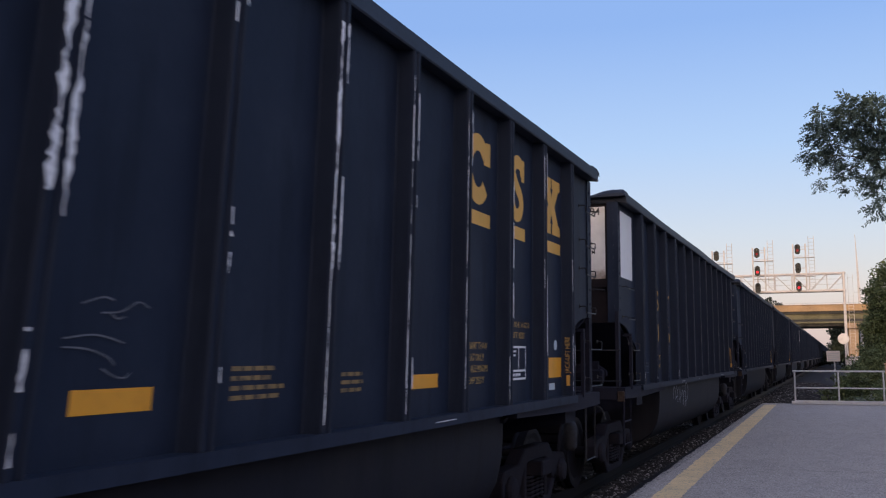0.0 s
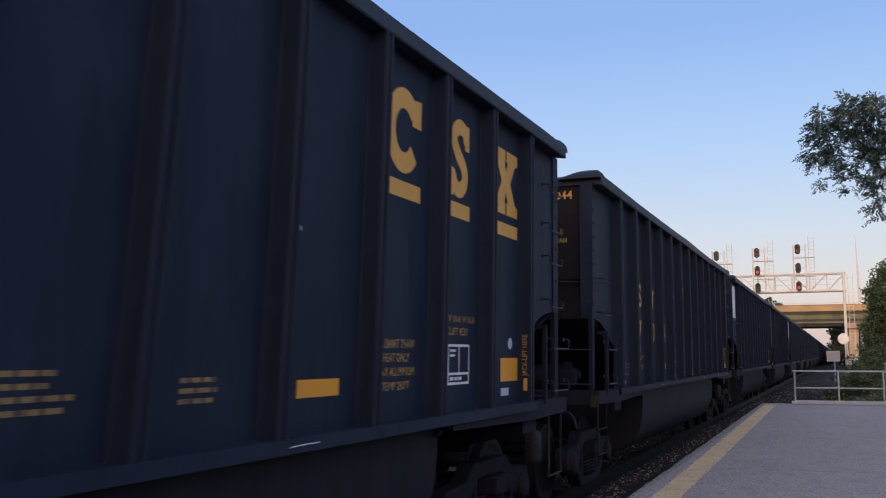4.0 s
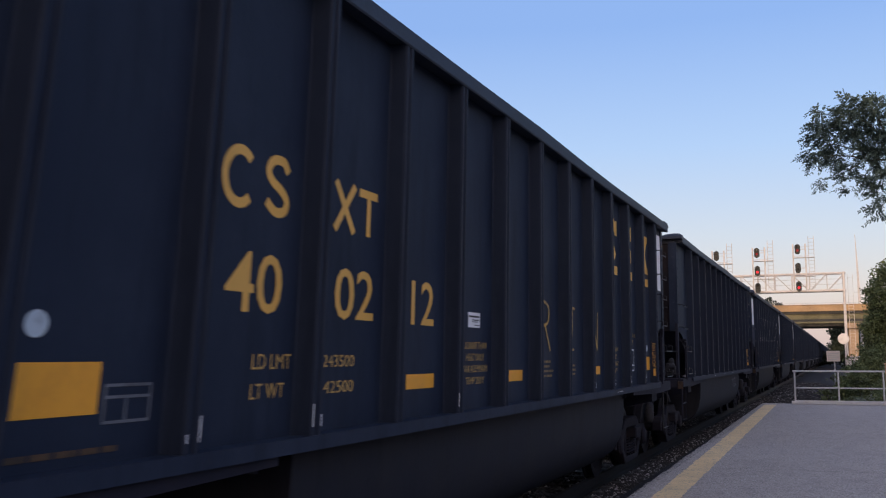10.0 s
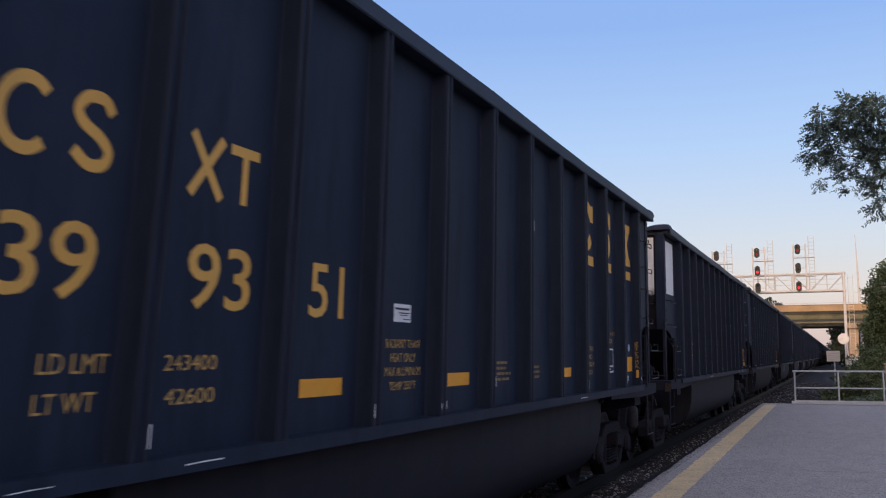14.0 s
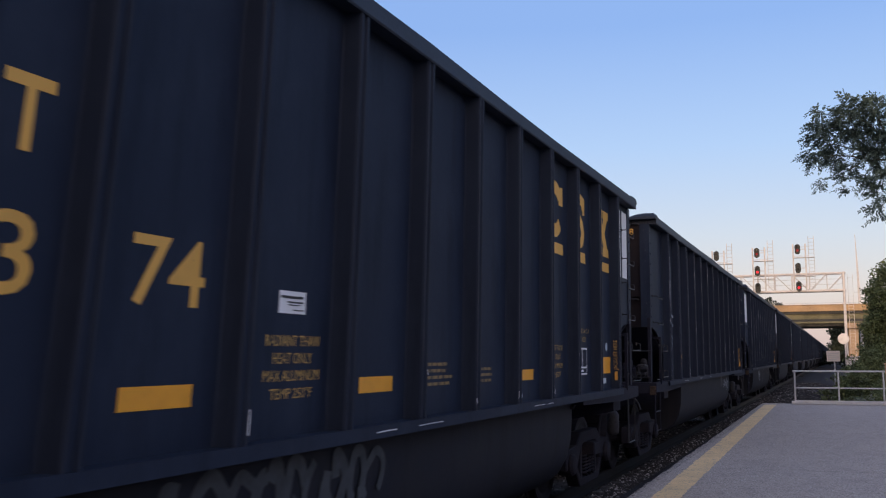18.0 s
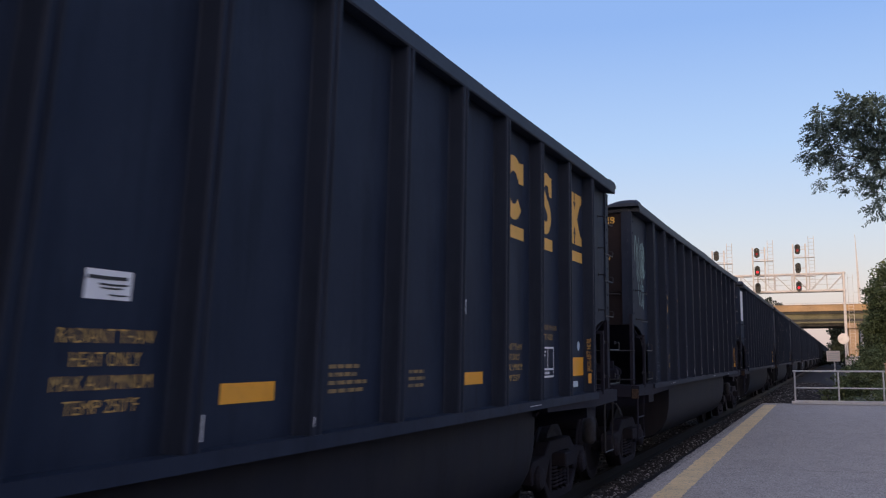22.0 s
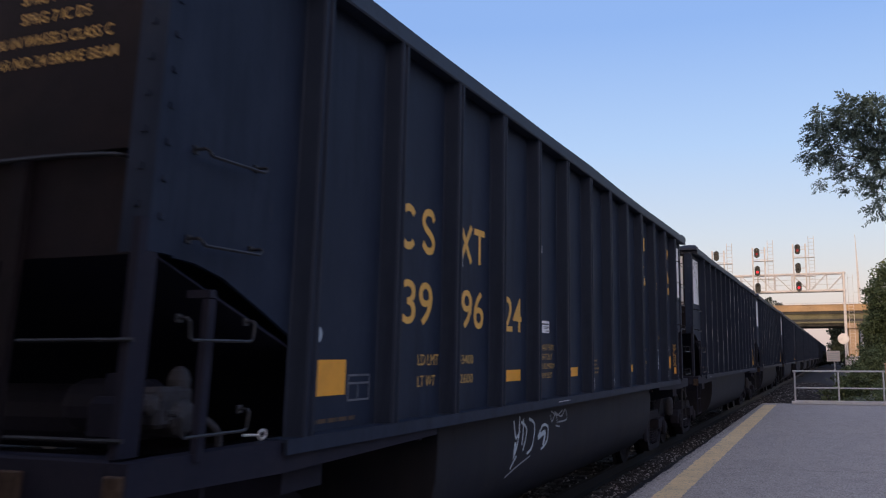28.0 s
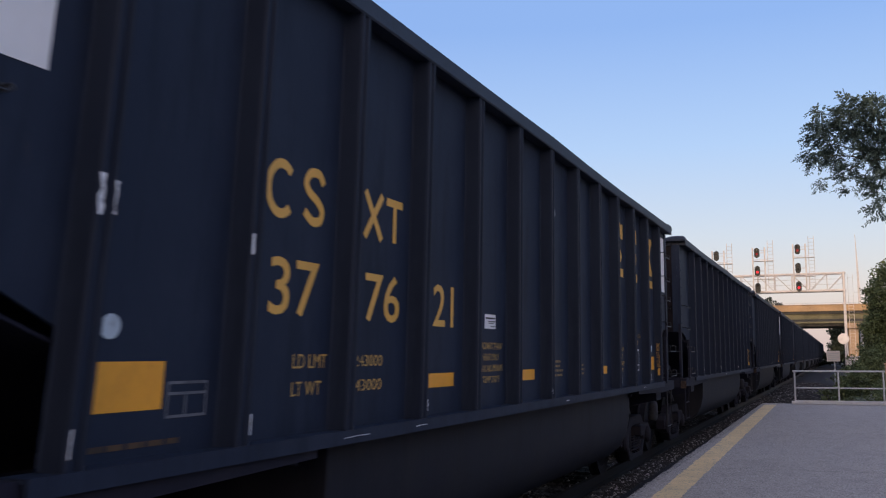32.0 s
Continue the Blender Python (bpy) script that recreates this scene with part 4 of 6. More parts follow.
# ---- added unseen block behind the camera keeps the low sun off the platform ----
rear = thing("rear_building", "unseen brick block added behind the platform to cut off the sun", "building", kind="structure")
part("wall", one_box(-70, 45, -46, -34, -0.5, 8.6), HOUSE_WALL, rear)
part("roof", prism(bmesh.new(), [(-46.5, 8.6), (-33.5, 8.6), (-40, 9.6)], "x", -70.5, 45.5), BRIDGE_SOFFIT, rear)
# unseen block added to cut low sky light on the train's side
station = thing("station_building", "unseen brick block added beside the platform to cut low sky light", "building", kind="structure")
part("wall", one_box(9.5, 16.0, -33.0, 10.0, -0.5, 3.4), HOUSE_WALL, station)
part("roof", prism(bmesh.new(), [(8.9, 3.4), (16.6, 3.4), (12.7, 4.8)], "y", -33.6, 10.6), BRIDGE_SOFFIT, station)
# tree row out of view, added to block light from the horizon
hedge = [(10.5 + rf.uniform(-0.8, 0.8), 13.5 + 2.6 * i, rf.uniform(0.6, 2.2), 1.7, 1.7, rf.uniform(1.6, 2.4), 420) for i in range(12)]
tagged(solid("platform_trees", leaf_mesh("platform_trees", hedge, LEAF_DARK, 35, 0.3, 0.12, 0.2, 0.35), LEAF_DARK, "unseen dark trees added beside the platform to cut low sky light", "trees", "stuff"))


# ---- the coal cars: one is built with all its parts, then copied ----
SHEET, FACE = 1.51, 1.625          # half width of the side sheets and over the posts
POSTS = [-6.015 + 12.1 * i / 12 for i in range(13)]
INK = SHEET + 0.003                 # lettering lies just proud of the sheet
TURNED = pose(0, 0, 0, 0, 0, 180)


def both_sides(name, bm, mat, car, label="", m=None):
    """A part of the near side and its twin on the far side, turned half round."""
    a = part(name, bm, mat, car, label, m)
    part(name, a.data, mat, car, label, TURNED @ (m or Matrix()))
    return a


def side_sheet_mesh():
    end_cut = [(-7.05, 2.15), (-6.9, 2.14), (-6.68, 2.09), (-6.38, 1.97), (-6.05, 1.83)]
    outline = end_cut + [(-6.05, 1.30), (6.05, 1.30)] + [(-y, z) for y, z in end_cut[::-1]] + [(7.05, 3.74), (-7.05, 3.74)]
    return prism(bmesh.new(), outline, "x", SHEET - 0.02, SHEET)


def post_mesh():
    prof = [(SHEET, -0.068), (SHEET + 0.01, -0.062), (FACE - 0.012, -0.055), (FACE, -0.046), (FACE, -0.026), (FACE - 0.02, -0.016),
            (FACE - 0.02, 0.016), (FACE, 0.026), (FACE, 0.046), (FACE - 0.012, 0.055), (SHEET + 0.01, 0.062), (SHEET, 0.068)]
    return prism(bmesh.new(), prof, "z", 1.335, 3.735)


def chord_mesh():
    prof = [(SHEET - 0.03, 3.742), (FACE + 0.004, 3.722), (FACE + 0.010, 3.735), (FACE + 0.004, 3.845), (FACE - 0.02, 3.862), (SHEET - 0.01, 3.862), (SHEET - 0.03, 3.85)]
    bm = prism(bmesh.new(), prof, "y", -7.2, 7.2)
    bmesh.ops.bisect_plane(bm, geom=bm.verts[:] + bm.edges[:] + bm.faces[:], plane_co=(0, 0, 0), plane_no=(0, 1, 0))
    for y in [-6.4 + 1.6 * i for i in range(9)]:
        bmesh.ops.bisect_plane(bm, geom=bm.verts[:] + bm.edges[:] + bm.faces[:], plane_co=(0, y, 0), plane_no=(0, 1, 0))
    rnd = random.Random(5)
    dents = {}
    for v in bm.verts:
        if abs(v.co.y) < 7.1:
            k = round(v.co.y, 2)
            dents.setdefault(k, (rnd.uniform(-0.012, 0.006), rnd.uniform(-0.010, 0.010)))
            v.co.x += dents[k][0]
            if v.co.z > 3.8:
                v.co.z += dents[k][1]
    return bm


def end_cap_mesh():
    """Rounded hump over each top corner, turned in along the end."""
    bm = bmesh.new()
    rings = []
    for x, s in ((1.12, 0.2), (1.2, 0.5), (1.3, 0.8), (1.38, 0.95), (1.47, 1.0), (1.585, 0.95), (1.63, 0.6)):
        ring = []
        for k in range(9):
            a = math.pi * k / 8
            ring.append(bm.verts.new((x, -7.14 - 0.15 * math.cos(a), 3.80 + 0.11 * s * math.sin(a))))
        rings.append(ring)
    for a, b in zip(rings, rings[1:]):
        for k in range(8):
            bm.faces.new((a[k], a[k + 1], b[k + 1], b[k]))
        bm.faces.new((a[8], a[0], b[0], b[8]))
    bm.faces.new(rings[0])
    bm.faces.new(rings[-1][::-1])
    bmesh.ops.recalc_face_normals(bm, faces=bm.faces[:])
    return bm


def grab_bar(y0, y1, z, out=0.075, base=SHEET, drop=0.0):
    """A grab iron on the side: a bent bar stood off on two feet."""
    bm = bmesh.new()
    x = base + out
    tube(bm, [(base, y0, z), (x - 0.012, y0, z), (x, y0 + 0.004, z - 0.012), (x, y0 + 0.016, z - drop + 0.01), (x, y0 + 0.032, z - drop), (x, y1 - 0.032, z - drop),
              (x, y1 - 0.016, z - drop + 0.01), (x, y1 - 0.004, z - 0.012), (x - 0.012, y1, z), (base, y1, z)], 0.0078, 6)
    for y in (y0, y1):
        box(bm, base, base + 0.010, y - 0.016, y + 0.016, z - 0.018, z + 0.018)
    return bm


def coil(bm, y, z0, z1, r=0.075, wire=0.017, turns=6, x=0.0):
    pts = []
    for i in range(turns * 8 + 1):
        a = 2 * math.pi * i / 8
        pts.append((x + r * math.cos(a), y + r * math.sin(a), z0 + (z1 - z0) * i / (turns * 8)))
    return tube(bm, pts, wire, 5)


def side_frame_mesh():
    bm = bmesh.new()
    top = [(-1.12, 0.56), (-1.05, 0.64), (-0.62, 0.66), (-0.42, 0.80), (0.42, 0.80), (0.62, 0.66), (1.05, 0.64), (1.12, 0.56),
           (1.10, 0.40), (1.03, 0.40), (1.02, 0.52), (0.76, 0.52), (0.74, 0.40), (0.62, 0.36), (0.44, 0.60), (0.30, 0.66), (-0.30, 0.66),
           (-0.44, 0.60), (-0.62, 0.36), (-0.74, 0.40), (-0.76, 0.52), (-1.02, 0.52), (-1.03, 0.40), (-1.10, 0.40)]
    prism(bm, top, "x", -0.08, 0.08)
    prism(bm, [(-0.74, 0.44), (-0.66, 0.46), (-0.40, 0.25), (0.40, 0.25), (0.66, 0.46), (0.74, 0.44), (0.46, 0.15), (-0.46, 0.15)], "x", -0.08, 0.08)
    for y in (-0.30, 0.30):
        box(bm, -0.07, 0.07, y - 0.035 + (0.06 if y > 0 else -0.06), y + 0.035 + (0.06 if y > 0 else -0.06), 0.24, 0.68)
    return rounded(bm, 0.012)


def wheelset_mesh():
    bm = bmesh.new()
    for s in (-1, 1):
        prof = [(s * 0.815, 0.10), (s * 0.80, 0.34), (s * 0.815, 0.40), (s * 0.815, 0.455), (s * 0.72, 0.460), (s * 0.705, 0.487), (s * 0.685, 0.487),
                (s * 0.68, 0.40), (s * 0.735, 0.33), (s * 0.735, 0.10)]
        lathe(bm, prof, "x", 28)
    lathe(bm, [(-1.08, 0.075), (-0.82, 0.075), (-0.70, 0.09), (0.70, 0.09), (0.82, 0.075), (1.08, 0.075)], "x", 14)
    # three bolts on each axle end
    for s in (-1, 1):
        for k in range(3):
            a = 2 * math.pi * k / 3
            y, z = 0.045 * math.cos(a), 0.045 * math.sin(a)
            box(bm, min(s * 1.08, s * 1.11), max(s * 1.08, s * 1.11), y - 0.015, y + 0.015, z - 0.015, z + 0.015)
    return bm


def bogie(car, y):
    bogie_frame = thing("bogie", "", "", pose(0, y, 0))
    bogie_frame.parent = car
    for key in list(bogie_frame.keys()):
        del bogie_frame[key]
    sf = part("side_frame", BOGIE["frame"], CAST, bogie_frame, "", pose(1.06, 0, 0))
    part("side_frame", sf.data, CAST, bogie_frame, "", pose(-1.06, 0, 0))
    part("bolster", BOGIE["bolster"], CAST, bogie_frame)
    for sx in (-1, 1):
        for sy in (-0.17, 0.0, 0.17):
            part("coil_spring", BOGIE["spring"], CAST, bogie_frame, "", pose(sx * 1.07, sy, 0))
        for sy in (-0.89, 0.89):
            part("bearing_cap", BOGIE["cap"], CAST, bogie_frame, "", pose(sx * 1.0, sy, 0.457, 0, 0, 0 if sx > 0 else 180))
    part("brake_beam", BOGIE["beam"], CAST, bogie_frame)
    for i, sy in enumerate((-0.89, 0.89)):
        w = part("wheelset", BOGIE["wheels"], WHEEL, bogie_frame, "", pose(0, sy, 0.457))
        WHEELSETS[i].append(w)
    return bogie_frame


WHEELSETS = ([], [])
_b = bmesh.new()
box(_b, -1.25, 1.25, -0.17, 0.17, 0.50, 0.66)
box(_b, -0.5, 0.5, -0.2, 0.2, 0.62, 0.78)
_s = bmesh.new()
coil(_s, 0.0, 0.26, 0.50)
_c = lathe(bmesh.new(), [(0.0, 0.13), (0.16, 0.13), (0.19, 0.105), (0.2, 0.06)], "x", 16)
_m = bmesh.new()
box(_m, -0.8, 0.8, -0.42, -0.36, 0.36, 0.46)
box(_m, -0.8, 0.8, 0.36, 0.42, 0.36, 0.46)
for _x in (-0.74, 0.74):
    box(_m, _x - 0.05, _x + 0.05, -0.46, -0.38, 0.30, 0.62)
    box(_m, _x - 0.05, _x + 0.05, 0.38, 0.46, 0.30, 0.62)
BOGIE = {"frame": mesh("side_frame", side_frame_mesh(), CAST), "bolster": mesh("bolster", rounded(_b, 0.015), CAST),
         "spring": smooth(mesh("coil_spring", _s, CAST)), "cap": mesh("bearing_cap", _c, CAST),
         "beam": mesh("brake_beam", _m, CAST), "wheels": mesh("wheelset", wheelset_mesh(), WHEEL)}


def tub_mesh():
    """The two rounded troughs between the bogies, as one bulging belly."""
    bm = bmesh.new()
    sec = [(1.45, 1.26), (1.452, 1.05), (1.44, 0.85), (1.40, 0.66), (1.31, 0.50), (1.16, 0.38), (0.95, 0.315), (0.4, 0.30)]
    full = sec + [(-x, z) for x, z in sec[::-1]]
    rings = []
    for y, lift in ((-3.94, 0.035), (-3.91, 0.0), (-3.87, 0.0), (0, 0.0), (4.30, 0.0), (4.34, 0.0), (4.37, 0.035)):
        rings.append([bm.verts.new((x, y, z + (1.26 - z) * lift)) for x, z in full])
    for a, b in zip(rings, rings[1:]):
        for k in range(len(full) - 1):
            bm.faces.new((a[k], a[k + 1], b[k + 1], b[k]))
    bm.faces.new(rings[0])
    bm.faces.new(rings[-1][::-1])
    bmesh.ops.recalc_face_normals(bm, faces=bm.faces[:])
    return bm


def build_car():
    car = thing("hopper_car", "dark navy steel coal gondola rolling on the track beside the platform", "railcar")
    # sides
    both_sides("side_sheet", side_sheet_mesh(), STEEL, car)
    pm = mesh("side_post", post_mesh(), STEEL)
    pm.materials.append(LIP)
    for p in pm.polygons:
        if p.center.x > FACE - 0.008 and abs(p.normal.z) < 0.5:
            p.material_index = 1
    for y in POSTS:
        both_sides("side_post", pm, STEEL, car, "", pose(0, y, 0))
    both_sides("top_chord", chord_mesh(), CHORD, car)
    sill = prism(bmesh.new(), [(SHEET - 0.02, 1.335), (FACE + 0.004, 1.335), (FACE + 0.006, 1.262), (FACE - 0.012, 1.262), (FACE - 0.014, 1.318), (SHEET - 0.02, 1.318)], "y", -6.22, 6.22)
    both_sides("side_sill", sill, STEEL, car)
    for s in (-1, 1):
        plate = prism(bmesh.new(), [(s * 7.30, 1.33), (s * 6.24, 1.33), (s * 6.2, 1.258), (s * 4.3, 1.258), (s * 4.3, 1.215), (s * 6.2, 1.175), (s * 7.30, 1.195)], "x", 1.50, 1.60)
        both_sides("end_sill_side", plate, UNDER, car)
        angle = one_box(SHEET - 0.03, SHEET + 0.012, min(s * 7.16, s * 7.28), max(s * 7.16, s * 7.28), 1.341, 2.3)
        both_sides("corner_post", angle, UNDER, car)
        ca, cb = (7.11, 7.275) if s > 0 else (-7.10, -7.235)
        cc = cb - s * 0.01
        corner = prism(bmesh.new(), [(SHEET + 0.004, ca), (SHEET + 0.014, ca), (SHEET + 0.014, cb), (SHEET - 0.13, cb), (SHEET - 0.13, cc), (SHEET + 0.004, cc)], "z", 2.16, 3.735)
        box(corner, SHEET - 0.02, SHEET - 0.0005, *((7.0505, 7.2645) if s > 0 else (-7.2245, -7.0505)), 2.16, 3.735)
        for z in [2.3 + 0.16 * i for i in range(9)]:
            box(corner, SHEET + 0.014, SHEET + 0.024, (ca + cb) / 2 - 0.013, (ca + cb) / 2 + 0.013, z, z + 0.026)
            box(corner, SHEET - 0.07, SHEET - 0.044, min(cb, cb + s * 0.01), max(cb, cb + s * 0.01), z + 0.05, z + 0.076)
        both_sides("corner_angle", corner, STEEL, car)
        ya, yb = (6.53, 6.58) if s > 0 else (-6.91, -6.86)
        stile = one_box(FACE - 0.045, FACE - 0.01, ya, yb, 1.30, 1.98)
        box(stile, SHEET - 0.015, FACE - 0.012, ya, yb, 1.985, 2.02)
        both_sides("ladder_stile", stile, UNDER, car)
        y0, y1 = (6.60, 7.16) if s > 0 else (-7.10, -6.62)
        for z in (1.80, 1.41):
            both_sides("ladder_rung", grab_bar(y0, y1, z + 0.09, 0.06, FACE - 0.02, 0.09), GRAB, car)
    for z in (2.64, 2.24):
        both_sides("grab_iron", grab_bar(-6.96, -6.48, z, 0.075, SHEET, 0.03), GRAB, car)
    for z in (3.36, 2.98, 2.66, 2.24):
        both_sides("grab_iron", grab_bar(6.78, 7.24, z + 0.03, 0.075, SHEET, 0.07), GRAB, car)
    # ends
    for s in (-1, 1):
        turn = Matrix() if s < 0 else TURNED
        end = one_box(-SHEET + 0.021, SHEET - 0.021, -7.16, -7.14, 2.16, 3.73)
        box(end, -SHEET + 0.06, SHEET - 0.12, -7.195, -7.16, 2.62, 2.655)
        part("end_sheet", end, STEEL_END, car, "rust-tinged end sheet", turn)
        slope = prism(bmesh.new(), [(-7.16, 2.158), (-7.14, 2.158), (-4.3, 1.20), (-4.3, 1.17)], "x", -SHEET + 0.021, SHEET - 0.021)
        part("slope_sheet", slope, UNDER, car, "", turn)
        part("end_chord", prism(bmesh.new(), [(-7.20, 3.735), (-7.02, 3.735), (-7.02, 3.85), (-7.17, 3.85), (-7.20, 3.83)], "x", -SHEET + 0.035, SHEET - 0.035), CHORD, car, "", turn)
        cap = end_cap_mesh()
        both_sides("corner_cap", cap, CHORD, car, "", turn) if s < 0 else None
        if s < 0:
            other = end_cap_mesh()
            bmesh.ops.scale(other, vec=(-1, 1, 1), verts=other.verts[:])
            bmesh.ops.recalc_face_normals(other, faces=other.faces[:])
            both_sides("corner_cap", other, CHORD, car)
        beam = rounded(one_box(-1.50, 1.50, -7.30, -7.16, 1.17, 1.34), 0.01)
        part("end_sill", beam, UNDER, car, "", turn)
        for x in (1.04, 1.545):
            b = rounded(one_box(x - 0.07 if x < 1.3 else x - 0.04, x + 0.05, -7.325, -7.30, 1.155, 1.285), 0.006)
            part("corner_bracket", b, BRASS_PLATE, car, "rust-brown bracket", turn)
        for x in (-0.75, 0.75):
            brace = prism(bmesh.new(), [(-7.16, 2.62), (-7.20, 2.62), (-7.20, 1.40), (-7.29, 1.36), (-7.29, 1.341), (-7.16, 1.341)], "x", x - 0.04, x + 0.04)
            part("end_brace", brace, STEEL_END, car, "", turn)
        for z in (1.80, 1.41):
            part("end_grab_iron", tube(bmesh.new(), [(0.95, -7.29, z), (1.55, -7.29, z)], 0.010), GRAB, car, "", turn)
        bars = tube(bmesh.new(), curve_points([(0.55, -7.16, 2.60), (0.58, -7.23, 2.60), (1.0, -7.23, 2.60), (1.30, -7.23, 2.585), (1.33, -7.16, 2.58)], 4), 0.011)
        part("end_grab_iron", bars, GRAB, car, "", turn)
        hook = bmesh.new()
        tube(hook, curve_points([(SHEET, -7.16, 3.70), (SHEET, -7.27, 3.68), (SHEET, -7.31, 3.58), (SHEET, -7.27, 3.50), (SHEET, -7.16, 3.50)], 4), 0.012)
        part("corner_handhold", hook, GRAB, car, "", turn @ (Matrix() if s > 0 else Matrix.Translation((-2 * SHEET, 0, 0))))
        cp = part("coupler", rounded(one_box(-0.09, 0.09, -7.95, -7.0, 0.78, 1.0), 0.02), CAST, car, "", turn)
        kn = rounded(one_box(-0.17, 0.13, -8.08, -7.86, 0.74, 1.04), 0.04)
        part("knuckle", kn, CAST, cp)
        part("air_hose", tube(bmesh.new(), curve_points([(0.33, -7.3, 0.98), (0.34, -7.6, 0.86), (0.30, -7.9, 0.62), (0.18, -8.05, 0.60)], 4), 0.026), CAST, car, "", turn)
        lever = tube(bmesh.new(), curve_points([(0.12, -7.6, 1.05), (0.5, -7.55, 1.08), (1.25, -7.52, 1.12), (1.40, -7.54, 0.95)], 4), 0.012)
        part("uncoupling_lever", lever, GRAB, car, "", turn)
        steps = bmesh.new()
        tube(steps, [(1.56, -7.22, 1.2), (1.56, -7.22, 0.62), (1.56, -6.78, 0.62), (1.56, -6.78, 1.2)], 0.014, 4)
        tube(steps, [(1.56, -7.22, 0.9), (1.56, -6.78, 0.9)], 0.012, 4)
        part("sill_step", steps, UNDER, car, "", turn)
        if s > 0:
            steps = tube(bmesh.new(), [(1.56, 7.22, 1.2), (1.56, 7.22, 0.62), (1.56, 6.80, 0.62), (1.56, 6.80, 1.2)], 0.014, 4)
            part("sill_step", steps, GRAB, car)
            drum = lathe(bmesh.new(), [(0.66, 0.05), (0.70, 0.085), (0.93, 0.085), (0.975, 0.06), (0.99, 0.02)], "z", 12)
            bmesh.ops.translate(drum, verts=drum.verts[:], vec=(1.22, 7.42, 0))
            part("brake_cylinder", smooth(mesh("brake_cylinder", drum, DUSTY)), DUSTY, car, "dusty upright cylinder")
    # brake gear under the front slope
    gear = bmesh.new()
    lathe(gear, [(0.62, 0.11), (0.68, 0.13), (1.06, 0.13), (1.12, 0.09), (1.20, 0.04)], "x", 14)
    bmesh.ops.translate(gear, verts=gear.verts[:], vec=(0, -6.55, 1.50))
    part("brake_cylinder", gear, UNDER, car, "dusty grey brake cylinder")
    valve = rounded(one_box(1.02, 1.22, -6.94, -6.76, 1.36, 1.56), 0.03)
    box(valve, 1.08, 1.16, -6.89, -6.81, 1.56, 1.66)
    part("brake_valve", valve, UNDER, car, "dusty grey brake valve")
    tank = lathe(bmesh.new(), [(-0.5, 0.10), (-0.46, 0.17), (0.40, 0.17), (0.45, 0.10)], "x", 14)
    bmesh.ops.translate(tank, verts=tank.verts[:], vec=(0.2, -6.2, 1.42))
    part("air_reservoir", tank, UNDER, car)
    # belly and frame
    part("tub", smooth_round(mesh("tub", tub_mesh(), TUB)), TUB, car, "grime-streaked rounded belly")
    part("center_sill", one_box(-0.3, 0.3, -7.28, 7.28, 0.85, 1.17), UNDER, car)
    for y in (-5.85, 6.40):
        part("body_bolster", prism(bmesh.new(), [(-1.5, 1.17), (-1.5, 1.05), (-0.3, 0.8), (0.3, 0.8), (1.5, 1.05), (1.5, 1.17)], "y", y - 0.2, y + 0.2), UNDER, car)
    heap = bmesh.new()
    n = 18
    grid = [[heap.verts.new((-1.42 + 2.84 * i / 6, -7.0 + 14.0 * j / n, 3.0 + 0.45 * math.sin(math.pi * i / 6) + 0.08 * noise.noise((i * 0.9, j * 0.8, 3)))) for i in range(7)] for j in range(n + 1)]
    for a, b in zip(grid, grid[1:]):
        for i in range(6):
            heap.faces.new((a[i], a[i + 1], b[i + 1], b[i]))
    part("coal_load", heap, COAL, car, "black coal load")
    bogie(car, -5.85)
    bogie(car, 6.40)
    mark_common(car)
    return car


def plate(car, name, y0, y1, z0, z1, mat, label=""):
    bm = bmesh.new()
    quad(bm, (INK, y0, z0), (INK, y1, z0), (INK, y1, z1), (INK, y0, z1))
    return part(name, bm, mat, car, label)


def write(car, text, y0, y1, z0, z1, mat, name="stencil", bold=0.0):
    line = part(name, letters(text, y1 - y0, z1 - z0, mat, bold), mat, car, "", pose(INK, y0, z0))
    return tagged(line, kind="stuff") if " " in text else line


def ring(bm, cy, cz, ry, rz, width, a0, a1, x=INK, n=14):
    pts = [(cy + ry * math.cos(a0 + (a1 - a0) * i / n), cz + rz * math.sin(a0 + (a1 - a0) * i / n)) for i in range(n + 1)]
    return stroke(bm, pts, width, x)


def dash_bars(bm, y0, y1, z0, z1, rows, x=INK, seed=1):
    """Unreadable lines of writing as short bars."""
    r = random.Random(seed)
    pitch = (z1 - z0) / rows
    for i in range(rows):
        zc, w = z1 - (i + 0.5) * pitch, (y1 - y0) * r.uniform(0.72, 1.0)
        y = y0
        while y < y0 + w:
            step = r.uniform(0.05, 0.11)
            stroke(bm, [(y, zc), (min(y + step, y0 + w), zc)], pitch * 0.48, x)
            y += step + 0.016
    return bm


